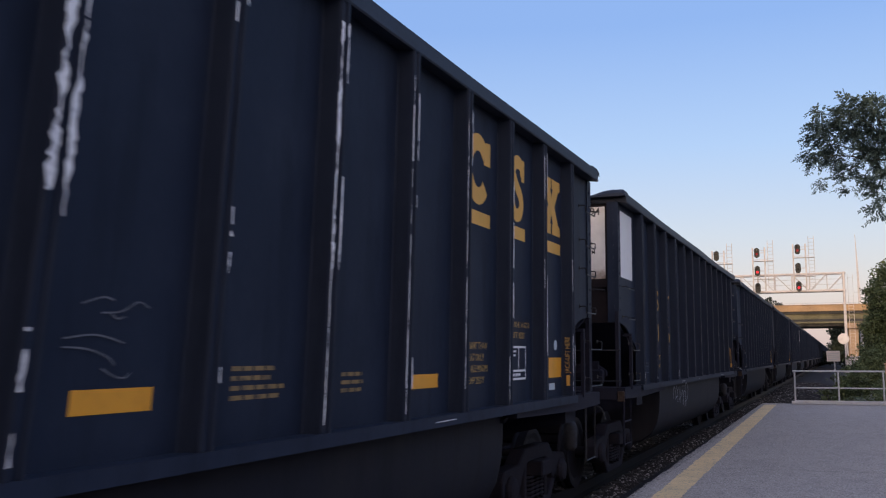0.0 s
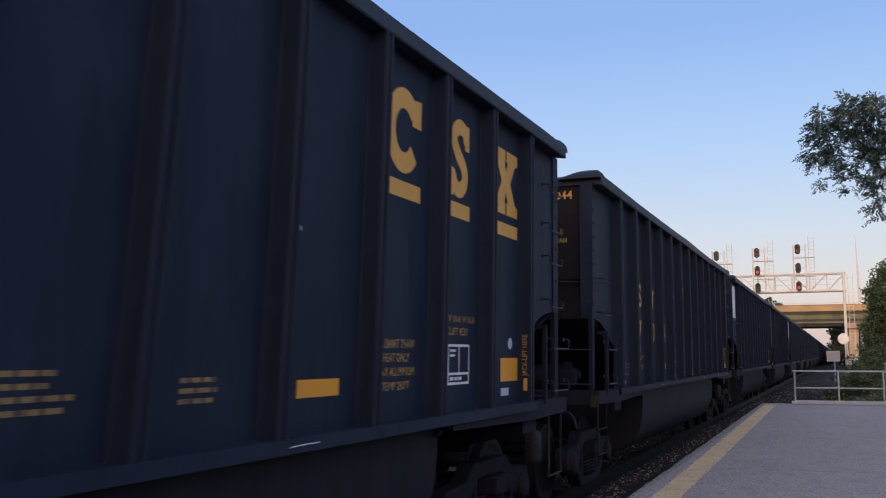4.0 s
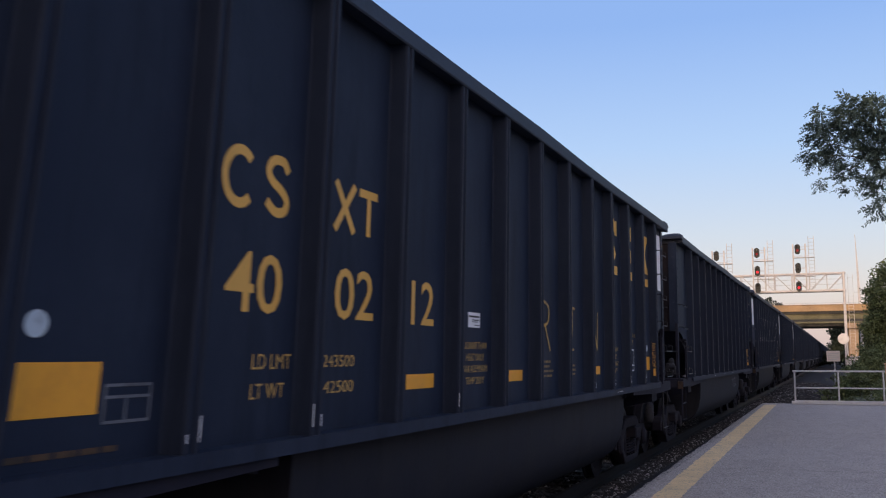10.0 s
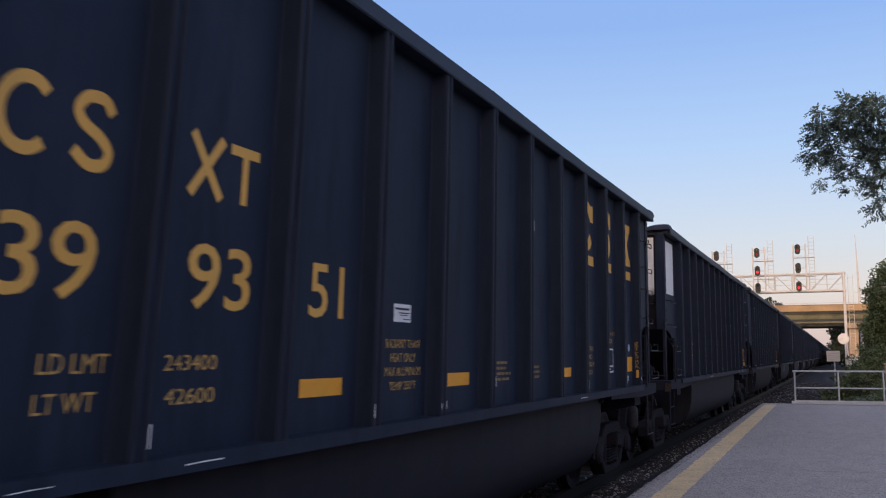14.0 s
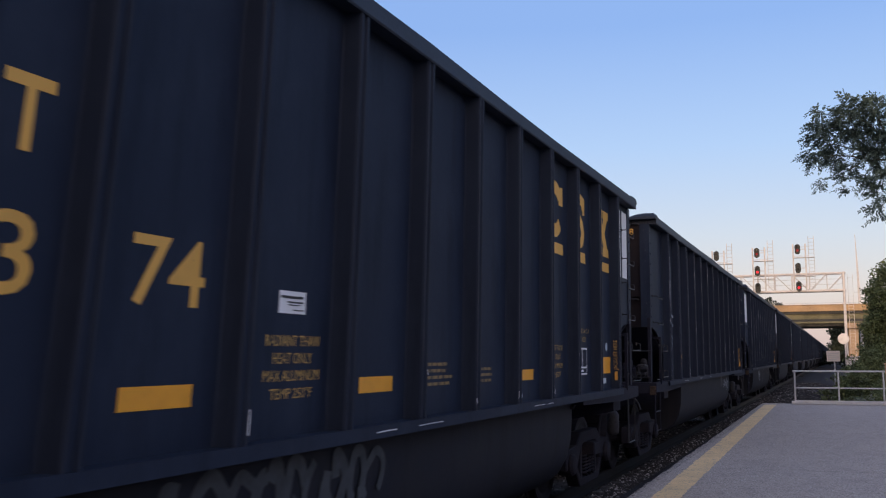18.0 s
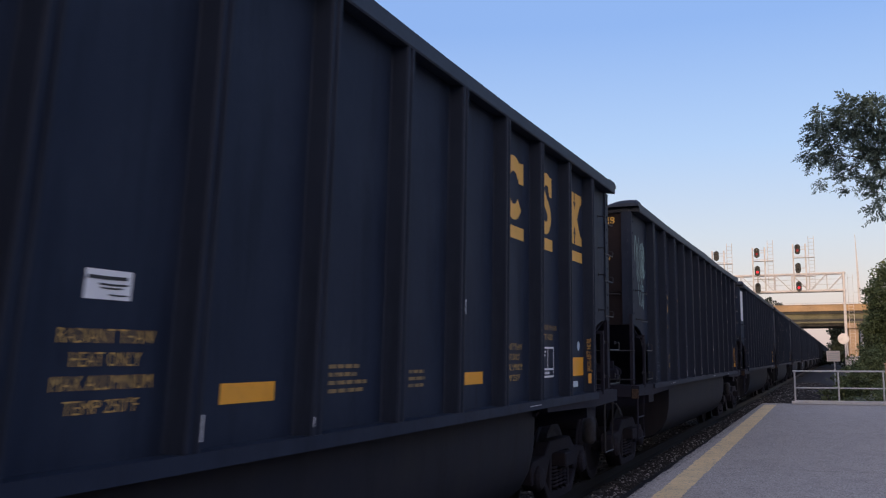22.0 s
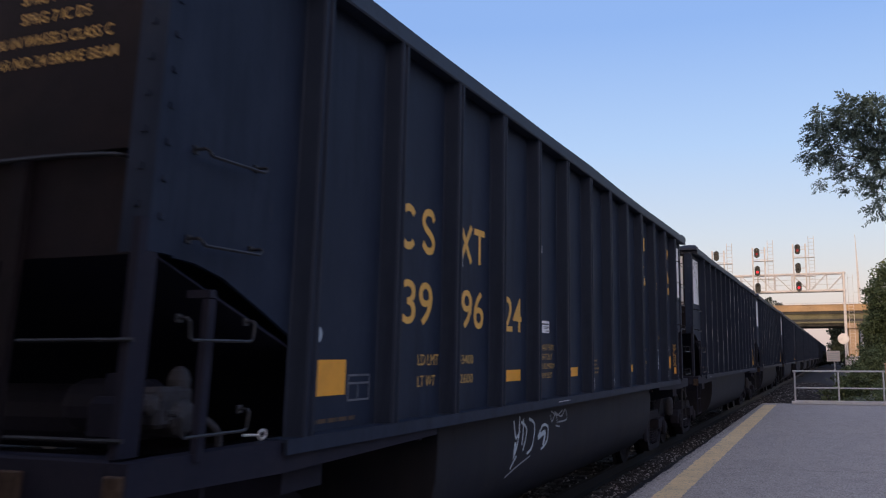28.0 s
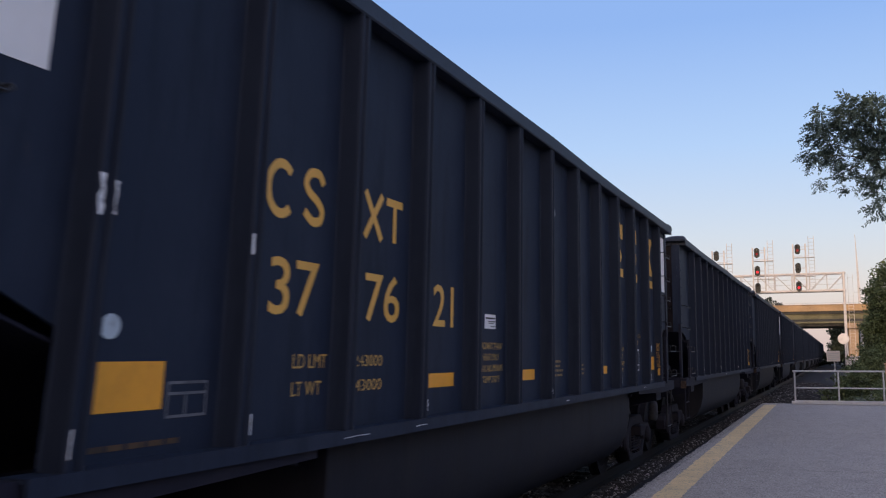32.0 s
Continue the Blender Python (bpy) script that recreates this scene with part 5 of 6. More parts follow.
def mark_common(car):
    # yellow reflective sheeting
    for y0, y1, z0, z1 in ((-5.875, -5.455, 1.520, 1.715), (-2.68, -2.224, 1.519, 1.615), (-0.668, -0.217, 1.518, 1.612), (2.33, 2.78, 1.518, 1.612), (5.545, 5.995, 1.522, 1.716)):
        plate(car, "reflector", y0, y1, z0, z1, YELLOW, "yellow reflective strip")
    # load writing
    write(car, "LD LMT", -4.45, -4.10, 1.672, 1.745, STENCIL)
    write(car, "LT WT", -4.45, -4.15, 1.53, 1.603, STENCIL)
    for y0 in (-1.68, 3.255):
        for i, (text, w) in enumerate((("RADIANT THAW", 0.53), ("HEAT ONLY", 0.38), ("MAX ALUMINUM", 0.54), ("TEMP 250\u00b0F", 0.40))):
            z = 1.785 - 0.088 * i
            write(car, text, y0 + (0.54 - w) / 2, y0 + (0.54 + w) / 2, z, z + 0.055, STENCIL)
    write(car, "EXW 10-8  H 12-8", 4.25, 4.91, 1.98, 2.03, STENCIL)
    write(car, "CUFT 4520", 4.36, 4.77, 1.885, 1.94, STENCIL)
    jack = letters("JACK-LIFT HERE", 0.36, 0.062, STENCIL)
    part("stencil", jack, STENCIL, car, "", pose(0, 6.0160, 0, 0, 0, -90) @ pose(0, FACE - 0.014, 1.56, 90))
    arrow = stroke(bmesh.new(), [(FACE - 0.045, 1.435), (FACE - 0.045, 1.54)], 0.035, 0.0)
    part("stencil_arrow", arrow, GOLD, car, "", pose(0, 6.0160, 0, 0, 0, -90))
    bm = dash_bars(bmesh.new(), 0.32, 0.78, 1.52, 1.70, 4, seed=3)
    dash_bars(bm, 1.38, 1.70, 1.52, 1.655, 3, seed=4)
    tagged(part("small_stencil", bm, FAINT_STENCIL, car), kind="stuff")
    bm = dash_bars(bmesh.new(), -5.86, -5.26, 1.362, 1.410, 1, seed=5)
    tagged(part("small_stencil", bm, RUST_STENCIL, car), kind="stuff")
    # test record frame
    bm = bmesh.new()
    for a, b in (((4.390, 1.81), (4.810, 1.81)), ((4.390, 1.535), (4.810, 1.535)), ((4.390, 1.605), (4.810, 1.605))):
        stroke(bm, [a, b], 0.018, INK)
    for y in (4.397, 4.603, 4.803):
        stroke(bm, [(y, 1.535 if y != 4.603 else 1.605), (y, 1.815)], 0.016, INK + 0.0006)
    dash_bars(bm, 4.430, 4.570, 1.72, 1.79, 2, INK, 8)
    dash_bars(bm, 4.430, 4.700, 1.545, 1.595, 1, INK, 9)
    part("record_frame", bm, WHITE, car, "white outlined test record")
    bm = bmesh.new()
    for a, b in (((-5.42, 1.625), (-5.16, 1.625)), ((-5.42, 1.580), (-5.16, 1.580)), ((-5.42, 1.485), (-5.16, 1.485))):
        stroke(bm, [a, b], 0.012, INK)
    for y in (-5.42, -5.30, -5.16):
        stroke(bm, [(y, 1.480), (y, 1.63 if y != -5.30 else 1.58)], 0.012, INK + 0.0006)
    part("record_frame", bm, SPRAY_DIM, car)
    # the card on the fifth bay
    card = plate(car, "notice_card", -1.575, -1.315, 1.951, 2.066, WHITE, "small white notice card")
    bm = bmesh.new()
    for y0, y1, z, w in ((-1.562, -1.345, 2.036, 0.014), (-1.50, -1.34, 2.010, 0.008), (-1.49, -1.37, 1.996, 0.006), (-1.44, -1.335, 1.970, 0.006)):
        stroke(bm, [(y0, z), ((y0 + y1) / 2, z - 0.002), (y1, z)], w, INK + 0.002)
    part("notice_text", bm, BLACK_INK, card)
    plate(car, "blank_tag", 5.56, 5.76, 1.405, 1.468, SPRAY_WHITE)
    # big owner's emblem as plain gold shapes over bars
    bm = bmesh.new()
    ring(bm, 3.535, 3.215, 0.205, 0.220, 0.140, radians(36), radians(322), n=20)
    quad(bm, (INK + 0.0004, 3.665, 3.27), (INK + 0.0004, 3.815, 3.27), (INK + 0.0004, 3.815, 3.47), (INK + 0.0004, 3.70, 3.46))
    part("emblem_shape", bm, GOLD, car, "gold emblem shape over a bar")
    plate(car, "emblem_bar", 3.245, 3.825, 2.761, 2.872, GOLD)
    bm = bmesh.new()
    stroke(bm, curve_points([(4.70, 3.36), (4.66, 3.44), (4.56, 3.465), (4.46, 3.42), (4.44, 3.34), (4.52, 3.25), (4.63, 3.17), (4.67, 3.08), (4.62, 3.00), (4.52, 2.975), (4.44, 3.03), (4.42, 3.09)], 4), 0.122, INK)
    quad(bm, (INK + 0.0004, 4.37, 2.92), (INK + 0.0004, 4.44, 2.92), (INK + 0.0004, 4.46, 3.12), (INK + 0.0004, 4.37, 3.14))
    quad(bm, (INK + 0.0004, 4.66, 3.30), (INK + 0.0004, 4.75, 3.30), (INK + 0.0004, 4.75, 3.50), (INK + 0.0004, 4.68, 3.50))
    part("emblem_shape", bm, GOLD, car, "gold emblem shape over a bar")
    plate(car, "emblem_bar", 4.345, 4.778, 2.759, 2.874, GOLD)
    bm = bmesh.new()
    half = [(5.345, 3.50), (5.640, 3.50), (5.640, 3.43), (5.652, 3.40), (5.652, 3.05), (5.640, 3.02), (5.640, 2.935), (5.345, 2.935), (5.345, 3.025), (5.415, 3.05), (5.545, 3.222), (5.415, 3.385), (5.345, 3.41)]
    for flip in (0, 1):
        outline = [(11.315 - y, z) for y, z in half[::-1]] if flip else half
        bm.faces.new([bm.verts.new((INK, *p)) for p in outline])
    # the waist joins the two halves; an arrow stands in each gap
    quad(bm, (INK + 0.0004, 5.648, 3.10), (INK + 0.0004, 5.667, 3.10), (INK + 0.0004, 5.667, 3.34), (INK + 0.0004, 5.648, 3.34))
    bm.normal_update()
    bmesh.ops.triangulate(bm, faces=bm.faces[:])
    part("emblem_shape", bm, GOLD, car, "gold emblem shape over a bar")
    bm = bmesh.new()
    for tip, base in ((3.31, 3.40), (3.13, 3.04)):
        bm.faces.new([bm.verts.new((INK + 0.0012, y, z)) for y, z in ((5.6575, tip), (5.612, base), (5.703, base))])
    tagged(part("emblem_arrow", bm, STEEL, car, "dark arrows in the gold emblem"), "dark arrows in the gold emblem", kind="stuff")
    plate(car, "emblem_bar", 5.335, 5.978, 2.748, 2.860, GOLD)
    # thin owner's mark, as plain gold strokes
    bm = bmesh.new()
    ring(bm, -4.655, 2.585, 0.122, 0.13, 0.05, radians(45), radians(315), n=20)
    stroke(bm, curve_points([(-4.225, 2.67), (-4.275, 2.72), (-4.365, 2.715), (-4.410, 2.66), (-4.375, 2.61), (-4.285, 2.57), (-4.230, 2.52), (-4.255, 2.465), (-4.335, 2.455), (-4.415, 2.50)], 5), 0.05, INK)
    part("owner_mark", bm, GOLD, car)
    bm = bmesh.new()
    stroke(bm, [(-3.710, 2.725), (-3.480, 2.445)], 0.05, INK)
    stroke(bm, [(-3.480, 2.725), (-3.710, 2.445)], 0.05, INK + 0.0006)
    stroke(bm, [(-3.420, 2.70), (-3.180, 2.70)], 0.05, INK)
    stroke(bm, [(-3.295, 2.70), (-3.295, 2.445)], 0.05, INK + 0.0006)
    part("owner_mark", bm, GOLD, car)


def mark_end(car, number, white):
    ink = BLACK_INK if white else GOLD
    small = BLACK_INK if white else STENCIL
    face = pose(0, -7.1635, 0, 0, 0, -90)
    if white:
        bm = bmesh.new()
        quad(bm, (0, 0.37, 2.733), (0, 1.34, 2.733), (0, 1.34, 3.688), (0, 0.37, 3.688))
        part("end_panel", bm, WHITE_END, car, "white panel with black stencilled writing", face)
    face = pose(0, -7.168, 0, 0, 0, -90)
    bm = bmesh.new()
    ring(bm, 0.49, 3.595, 0.045, 0.05, 0.02, radians(45), radians(315), 0.0, 10)
    stroke(bm, curve_points([(0.655, 3.63), (0.62, 3.645), (0.585, 3.63), (0.59, 3.60), (0.64, 3.585), (0.65, 3.56), (0.61, 3.545), (0.575, 3.56)], 3), 0.02, 0.0)
    stroke(bm, [(0.69, 3.645), (0.77, 3.545)], 0.02, 0.0)
    stroke(bm, [(0.77, 3.645), (0.69, 3.545)], 0.02, 0.0005)
    stroke(bm, [(0.80, 3.637), (0.89, 3.637)], 0.02, 0.0)
    stroke(bm, [(0.845, 3.635), (0.845, 3.545)], 0.02, 0.0005)
    part("owner_mark", bm, ink, car, "", face @ pose(0, 0.024, 0.036) @ Matrix.Diagonal((1, 0.86, 1, 1)))
    if number:
        part("road_number", letters(number, 0.42, 0.10, ink, 0.012), ink, car, "", face @ pose(0, 0.855, 3.579))
    else:
        part("road_number", dash_bars(bmesh.new(), 0.875, 1.275, 3.555, 3.685, 1, 0.0, 2), ink, car, "", face)
    for text, w, z in (("SPRG 7 OC D5", 0.45, 3.345), ("SPRG 7 IC D5", 0.43, 3.245), ("36 IN WHEELS CLASS C", 0.72, 3.135), ("AAR NO 24 BRAKE BEAM", 0.80, 3.03)):
        line = part("stencil", letters(text, w * 0.95, 0.054, small, 0.004), small, car, "", face @ pose(0, 0.825 - 0.475 * w, z + 0.030))
        tagged(line, kind="stuff")


def mark_car(car, number, load, light, front_white, rear_white, dot, seed, scuffs):
    r = random.Random(seed)
    if number:
        for pair, mid in ((number[:2], -4.47), (number[2:4], -3.43), (number[4:], -2.44)):
            wide = 0.485 - 0.105 * pair.count("1")
            write(car, pair, mid - wide / 2, mid + wide / 2, 1.940, 2.235, GOLD, "road_number", 0.008)
        write(car, load, -3.77, -3.41, 1.675, 1.742, STENCIL)
        write(car, light, -3.75, -3.41, 1.533, 1.60, STENCIL)
    else:
        for y in (-4.74, -3.67, -2.69):
            part("road_number", dash_bars(bmesh.new(), y, y + 0.47, 1.80, 2.38, 1, INK, 6), GOLD, car)
    mark_end(car, number, front_white)
    if front_white:
        plate(car, "side_panel", -7.04, -6.275, 2.757, 3.642, WHITE, "white blank panel")
    if rear_white:
        plate(car, "side_panel", 6.27, 6.695, 2.757, 3.645, WHITE, "white blank panel")
        plate(car, "side_panel", 6.80, 7.105, 2.757, 3.645, WHITE, "white blank panel")
    if dot:
        for y, z in ((-5.80, 1.85), (5.79, 1.838)):
            bm = bmesh.new()
            bm.faces.new([bm.verts.new((INK, y + 0.056 * math.cos(a), z + 0.05 * math.sin(a))) for a in [2 * math.pi * i / 18 for i in range(18)]])
            part("round_tag", bm, dot, car, "round wheel tag")
    bm = bmesh.new()
    count = 0
    for y in POSTS:
        for off in (-0.041, 0.041):
            n = r.randint(1, 3) if scuffs > 1 else (1 if r.random() < 0.22 * scuffs else 0)
            for _ in range(n):
                z = r.uniform(1.45, 3.5)
                h = r.uniform(0.04, 0.5) if scuffs > 1 else r.uniform(0.02, 0.12)
                z1 = min(z + h, 3.70)
                k = max(2, int((z1 - z) / 0.05))
                stroke(bm, [(y + off + r.uniform(-0.003, 0.003), z + (z1 - z) * i / k) for i in range(k + 1)], r.uniform(0.009, 0.019) if scuffs > 1 else r.uniform(0.004, 0.010), FACE + 0.002)
                count += 1
            if r.random() < 0.25:
                stroke(bm, [(y + off, 1.38), (y + off, 1.38 + r.uniform(0.03, 0.12))], 0.009, FACE + 0.002)
    for _ in range(r.randint(1, 5)):
        y, w = r.uniform(-6.0, 5.6), r.uniform(0.04, 0.4)
        stroke(bm, [(y, 1.297), (y + w / 2, 1.30), (y + w, 1.299)], r.uniform(0.003, 0.007), FACE + 0.0075)
        count += 1
    if count:
        tagged(part("scuffed_paint", bm, SCUFF, car, "bare silvery scuffs on the posts"), kind="stuff")


def scribble(car, y0, y1, z0, z1, n, width, mat, seed, x=INK + 0.0015):
    """Sprayed scrawl: looping strokes that spell nothing."""
    r = random.Random(seed)
    bm = bmesh.new()
    for i in range(n):
        cy, cz = y0 + (y1 - y0) * (i + 0.5) / n, (z0 + z1) / 2
        ry, rz = (y1 - y0) / n * r.uniform(0.35, 0.65), (z1 - z0) / 2
        turn, start, lean = r.choice((-1, 1)), r.uniform(0, 6.28), r.uniform(-0.25, 0.35)
        pts = []
        for k in range(r.randint(5, 9)):
            a = start + turn * k * 0.95
            up = math.sin(a) * r.uniform(0.55, 1.0) * (1 if k % 4 else 1.1)
            pts.append((cy + ry * (math.cos(a) * r.uniform(0.5, 1.0) + lean * up + 0.12 * (k - 3)), cz + rz * up))
        stroke(bm, curve_points(pts, 6), width * r.uniform(0.6, 1.0), x + 0.0004 * i)
    return part("sprayed_scrawl", bm, mat, car, "sprayed graffiti scrawl")


def strokes(car, mat, width, lines, belly=False, label="sprayed graffiti strokes"):
    bm = bmesh.new()
    for i, l in enumerate(lines):
        stroke(bm, curve_points(l, 6), width, None if belly else INK + 0.0045 + 0.0003 * i)
    return part("sprayed_scrawl", bm, mat, car, label)


def long_scuffs(car, marks, seed):
    """Long bare streaks on the post lips: rows of (post, offset, z0, z1, width)."""
    r = random.Random(seed)
    bm = bmesh.new()
    for post, off, z0, z1, w in marks:
        z, half = z0, w * 0.3
        rows = []
        while z < z1:
            half = min(max(half + r.uniform(-0.3, 0.3) * w, 0.1 * w), 0.55 * w)
            y = POSTS[post] + off + r.uniform(-0.2, 0.2) * w
            rows.append((bm.verts.new((FACE + 0.0026, y - half, z)), bm.verts.new((FACE + 0.0026, y + half, z))))
            z += r.uniform(0.012, 0.035)
            if r.random() < 0.06:
                rows.append(None)
                z += r.uniform(0.01, 0.08)
        for p, q in zip(rows, rows[1:]):
            if p and q:
                bm.faces.new((p[0], q[0], q[1], p[1]))
    return tagged(part("scuffed_paint", bm, SCUFF, car, "long bare silvery scuffs on the posts"), kind="stuff")


def dusty_valve(car):
    """Dust-grey control valve and its fittings, seen past the front ladder of some cars."""
    bm = rounded(one_box(1.22, 1.36, -6.86, -6.62, 1.42, 1.60), 0.02)
    lathe_part = lathe(bmesh.new(), [(1.18, 0.05), (1.20, 0.085), (1.37, 0.085), (1.40, 0.06), (1.41, 0.02)], "x", 14)
    bmesh.ops.translate(lathe_part, verts=lathe_part.verts[:], vec=(0, -6.70, 1.46))
    valve = part("control_valve", bm, DUSTY, car, "dusty grey control valve")
    part("valve_cover", lathe_part, DUSTY, valve)
    dome = lathe(bmesh.new(), [(1.58, 0.05), (1.63, 0.055), (1.67, 0.04), (1.69, 0.015)], "z", 14)
    bmesh.ops.translate(dome, verts=dome.verts[:], vec=(1.30, -6.66, 0))
    part("valve_dome", dome, DUSTY, valve)
    knob = lathe(bmesh.new(), [(1.30, 0.02), (1.31, 0.045), (1.40, 0.045), (1.42, 0.02)], "x", 12)
    bmesh.ops.translate(knob, verts=knob.verts[:], vec=(0, -6.95, 1.53))
    part("valve_knob", knob, DUSTY, valve)
    pipe = tube(bmesh.new(), curve_points([(1.30, -6.62, 1.48), (1.32, -6.50, 1.45), (1.36, -6.42, 1.38), (1.36, -6.40, 1.30)], 4), 0.018, 8)
    part("valve_pipe", pipe, DUSTY, valve)
    loop = tube(bmesh.new(), [(1.48, -6.22 + 0.03 * math.cos(a), 1.355 + 0.022 * math.sin(a)) for a in [2 * math.pi * i / 14 for i in range(15)]], 0.008, 6)
    tube(loop, [(1.48, -6.25, 1.355), (1.45, -6.34, 1.36)], 0.007, 6)
    part("release_loop", loop, ALU, car, "bright release-rod loop")


# ---- the train ----
PITCH = 16.0
CAR_COUNT = 38
WHITE_FRONT = {1, 5, 7, 10, 11, 12, 16, 17, 19, 23, 24, 25, 28, 31}
WHITE_REAR = {2, 4, 6, 8, 9, 12, 13, 14, 15, 18, 20, 21, 22, 25, 27, 30, 33}
HEAVY_SCUFFS = {0, 16, 20, 23, 24}
DOT_RED = material("red_round_tag", (0.42, 0.14, 0.12), 0.6)


# seconds, and where the first car's rear top corner stands along the track
TRAVEL = ((0, 10.635), (1, -1.668), (2, -14.048), (5, -51.120), (6, -63.449), (7, -75.859), (8, -88.204), (9, -100.543), (10, -112.434), (11, -124.825), (12, -137.123), (13, -149.457),
          (14, -161.754), (17, -198.798), (18, -211.102), (19, -223.425), (20, -235.800), (21, -248.168), (22, -260.453), (23, -272.741), (24, -285.096), (27, -322.108), (28, -334.483),
          (29, -346.904), (30, -359.303), (31, -371.709), (32, -384.064))


def car_end(t):
    return float(np.interp(t, [a for a, b in TRAVEL], [b for a, b in TRAVEL]))


first = build_car()
TRAIN = [first] + [copy_thing(first, Matrix()) for _ in range(CAR_COUNT - 1)]
WHEELSETS = ([], [])
for car in TRAIN:
    for o in car.children_recursive:
        if o.name.split(".")[0] == "wheelset":
            WHEELSETS[0 if o.location.y < 0 else 1].append(o)
for k, car in enumerate(TRAIN):
    load, light = LOADS.get(k, ("243400", "42600"))
    dot = None if k in (9, 10, 12) else DOT_RED if k in (1, 5) else SPRAY_WHITE
    mark_car(car, NUMBERS.get(k, ""), load, light, k in WHITE_FRONT, k in WHITE_REAR, dot, 100 + k, 2 if k in HEAVY_SCUFFS else (0.5 if k % 3 else 1.0))
    tagged(car, "dark navy steel coal gondola with " + ("white end panels" if k in WHITE_FRONT else "gold end stencils") + (", scuffed posts" if k in HEAVY_SCUFFS or k == 10 else ""), group="cars of the coal train")
    car.matrix_basis = pose(TRACK_X, car_end(0) + PITCH * k - 7.2, 0)

long_scuffs(TRAIN[0], [(5, -0.038, 2.30, 3.7, 0.048), (5, 0.04, 2.22, 2.95, 0.036), (5, -0.04, 1.62, 1.85, 0.02), (5, -0.04, 1.38, 1.52, 0.02), (7, -0.035, 2.2, 3.6, 0.036), (7, 0.04, 2.2, 2.55, 0.022),
                       (7, 0.04, 3.25, 3.6, 0.025), (7, -0.04, 1.4, 1.9, 0.016), (8, -0.04, 1.38, 3.6, 0.012), (8, 0.04, 3.0, 3.4, 0.018), (9, -0.04, 1.5, 3.5, 0.012), (6, 0.04, 2.1, 2.3, 0.02)], 41)
for k, marks in ((23, [(4, -0.04, 1.75, 2.3, 0.022), (4, 0.04, 1.7, 1.95, 0.016), (5, -0.04, 1.95, 2.4, 0.018), (5, 0.04, 2.2, 2.4, 0.012), (5, -0.04, 2.9, 3.3, 0.014), (6, -0.04, 1.6, 3.0, 0.012), (7, -0.04, 1.5, 2.9, 0.010)]),
                 (24, [(4, -0.04, 1.75, 2.3, 0.022), (4, 0.04, 1.7, 1.95, 0.016), (5, -0.04, 1.95, 2.4, 0.018), (6, -0.04, 1.6, 3.0, 0.012)]),
                 (16, [(0, -0.04, 2.0, 3.2, 0.014), (1, 0.04, 2.2, 3.0, 0.014), (2, 0.04, 2.4, 2.9, 0.012), (3, 0.0, 1.6, 2.2, 0.012)]),
                 (15, [(0, 0.038, 2.46, 3.35, 0.02), (0, -0.038, 2.6, 2.95, 0.014), (0, -0.038, 2.28, 2.34, 0.04), (2, 0.04, 2.3, 3.05, 0.005), (4, -0.03, 2.72, 3.1, 0.012), (4, -0.03, 3.42, 3.68, 0.012), (9, 0.04, 2.6, 3.6, 0.012), (3, -0.04, 2.84, 3.35, 0.012), (3, -0.04, 2.15, 2.69, 0.009), (5, -0.04, 3.2, 3.56, 0.014), (5, -0.04, 2.66, 3.1, 0.012), (6, -0.04, 3.25, 3.53, 0.010), (8, -0.04, 1.5, 2.0, 0.014), (9, -0.04, 1.45, 1.9, 0.016), (10, -0.04, 1.6, 1.95, 0.012)]),
                 (25, [(0, -0.038, 2.25, 2.42, 0.03), (0, 0.04, 2.26, 2.4, 0.024), (1, -0.038, 2.2, 2.3, 0.02), (2, -0.038, 2.22, 2.32, 0.02)]),
                 (10, [(i, off, z0, z1, 0.021) for i in range(1, 12) for off in (-0.041, 0.041) for z0, z1 in ((3.03, 3.14), (2.26, 2.40))]
                 + [(3, -0.041, 2.89, 3.0, 0.024), (3, 0.041, 2.80, 3.0, 0.026), (6, 0.041, 2.95, 3.1, 0.02), (6, -0.041, 2.55, 2.78, 0.018), (6, 0.041, 2.52, 2.8, 0.022), (6, -0.041, 1.86, 2.1, 0.02), (6, 0.041, 2.0, 2.17, 0.012), (6, -0.041, 1.48, 1.6, 0.02), (6, 0.041, 1.5, 1.59, 0.018), (6, -0.041, 1.35, 1.44, 0.02), (6, 0.041, 1.34, 1.43, 0.02), (5, -0.041, 2.72, 2.76, 0.02), (5, -0.041, 1.83, 1.93, 0.02), (9, 0.0, 1.5, 2.9, 0.012), (10, 0.0, 1.4, 3.45, 0.014), (11, 0.02, 1.5, 3.3, 0.016)])):
    long_scuffs(TRAIN[k], marks, 50 + k)

for k in (2, 6, 9, 15, 22):
    dusty_valve(TRAIN[k])


# ---- graffiti ----
TUB_X = 1.4565
strokes(TRAIN[0], SPRAY_DIM, 0.007, [[(-0.67, 1.93), (-0.56, 1.96), (-0.50, 1.95)], [(-0.56, 1.90), (-0.45, 1.91), (-0.36, 1.95), (-0.29, 1.93)], [(-0.51, 1.90), (-0.47, 1.88), (-0.43, 1.89)],
                                     [(-0.741, 1.80), (-0.60, 1.816), (-0.50, 1.805), (-0.42, 1.786)], [(-0.741, 1.768), (-0.65, 1.766), (-0.572, 1.754), (-0.50, 1.73), (-0.46, 1.70)], [(-0.53, 1.69), (-0.46, 1.66), (-0.40, 1.652), (-0.37, 1.67)]])
strokes(TRAIN[6], SPRAY_WHITE, 0.047, [[(2.33, 2.05), (2.30, 2.20), (2.27, 2.33)], [(2.27, 2.32), (2.45, 2.28), (2.47, 2.20), (2.31, 2.17)]])
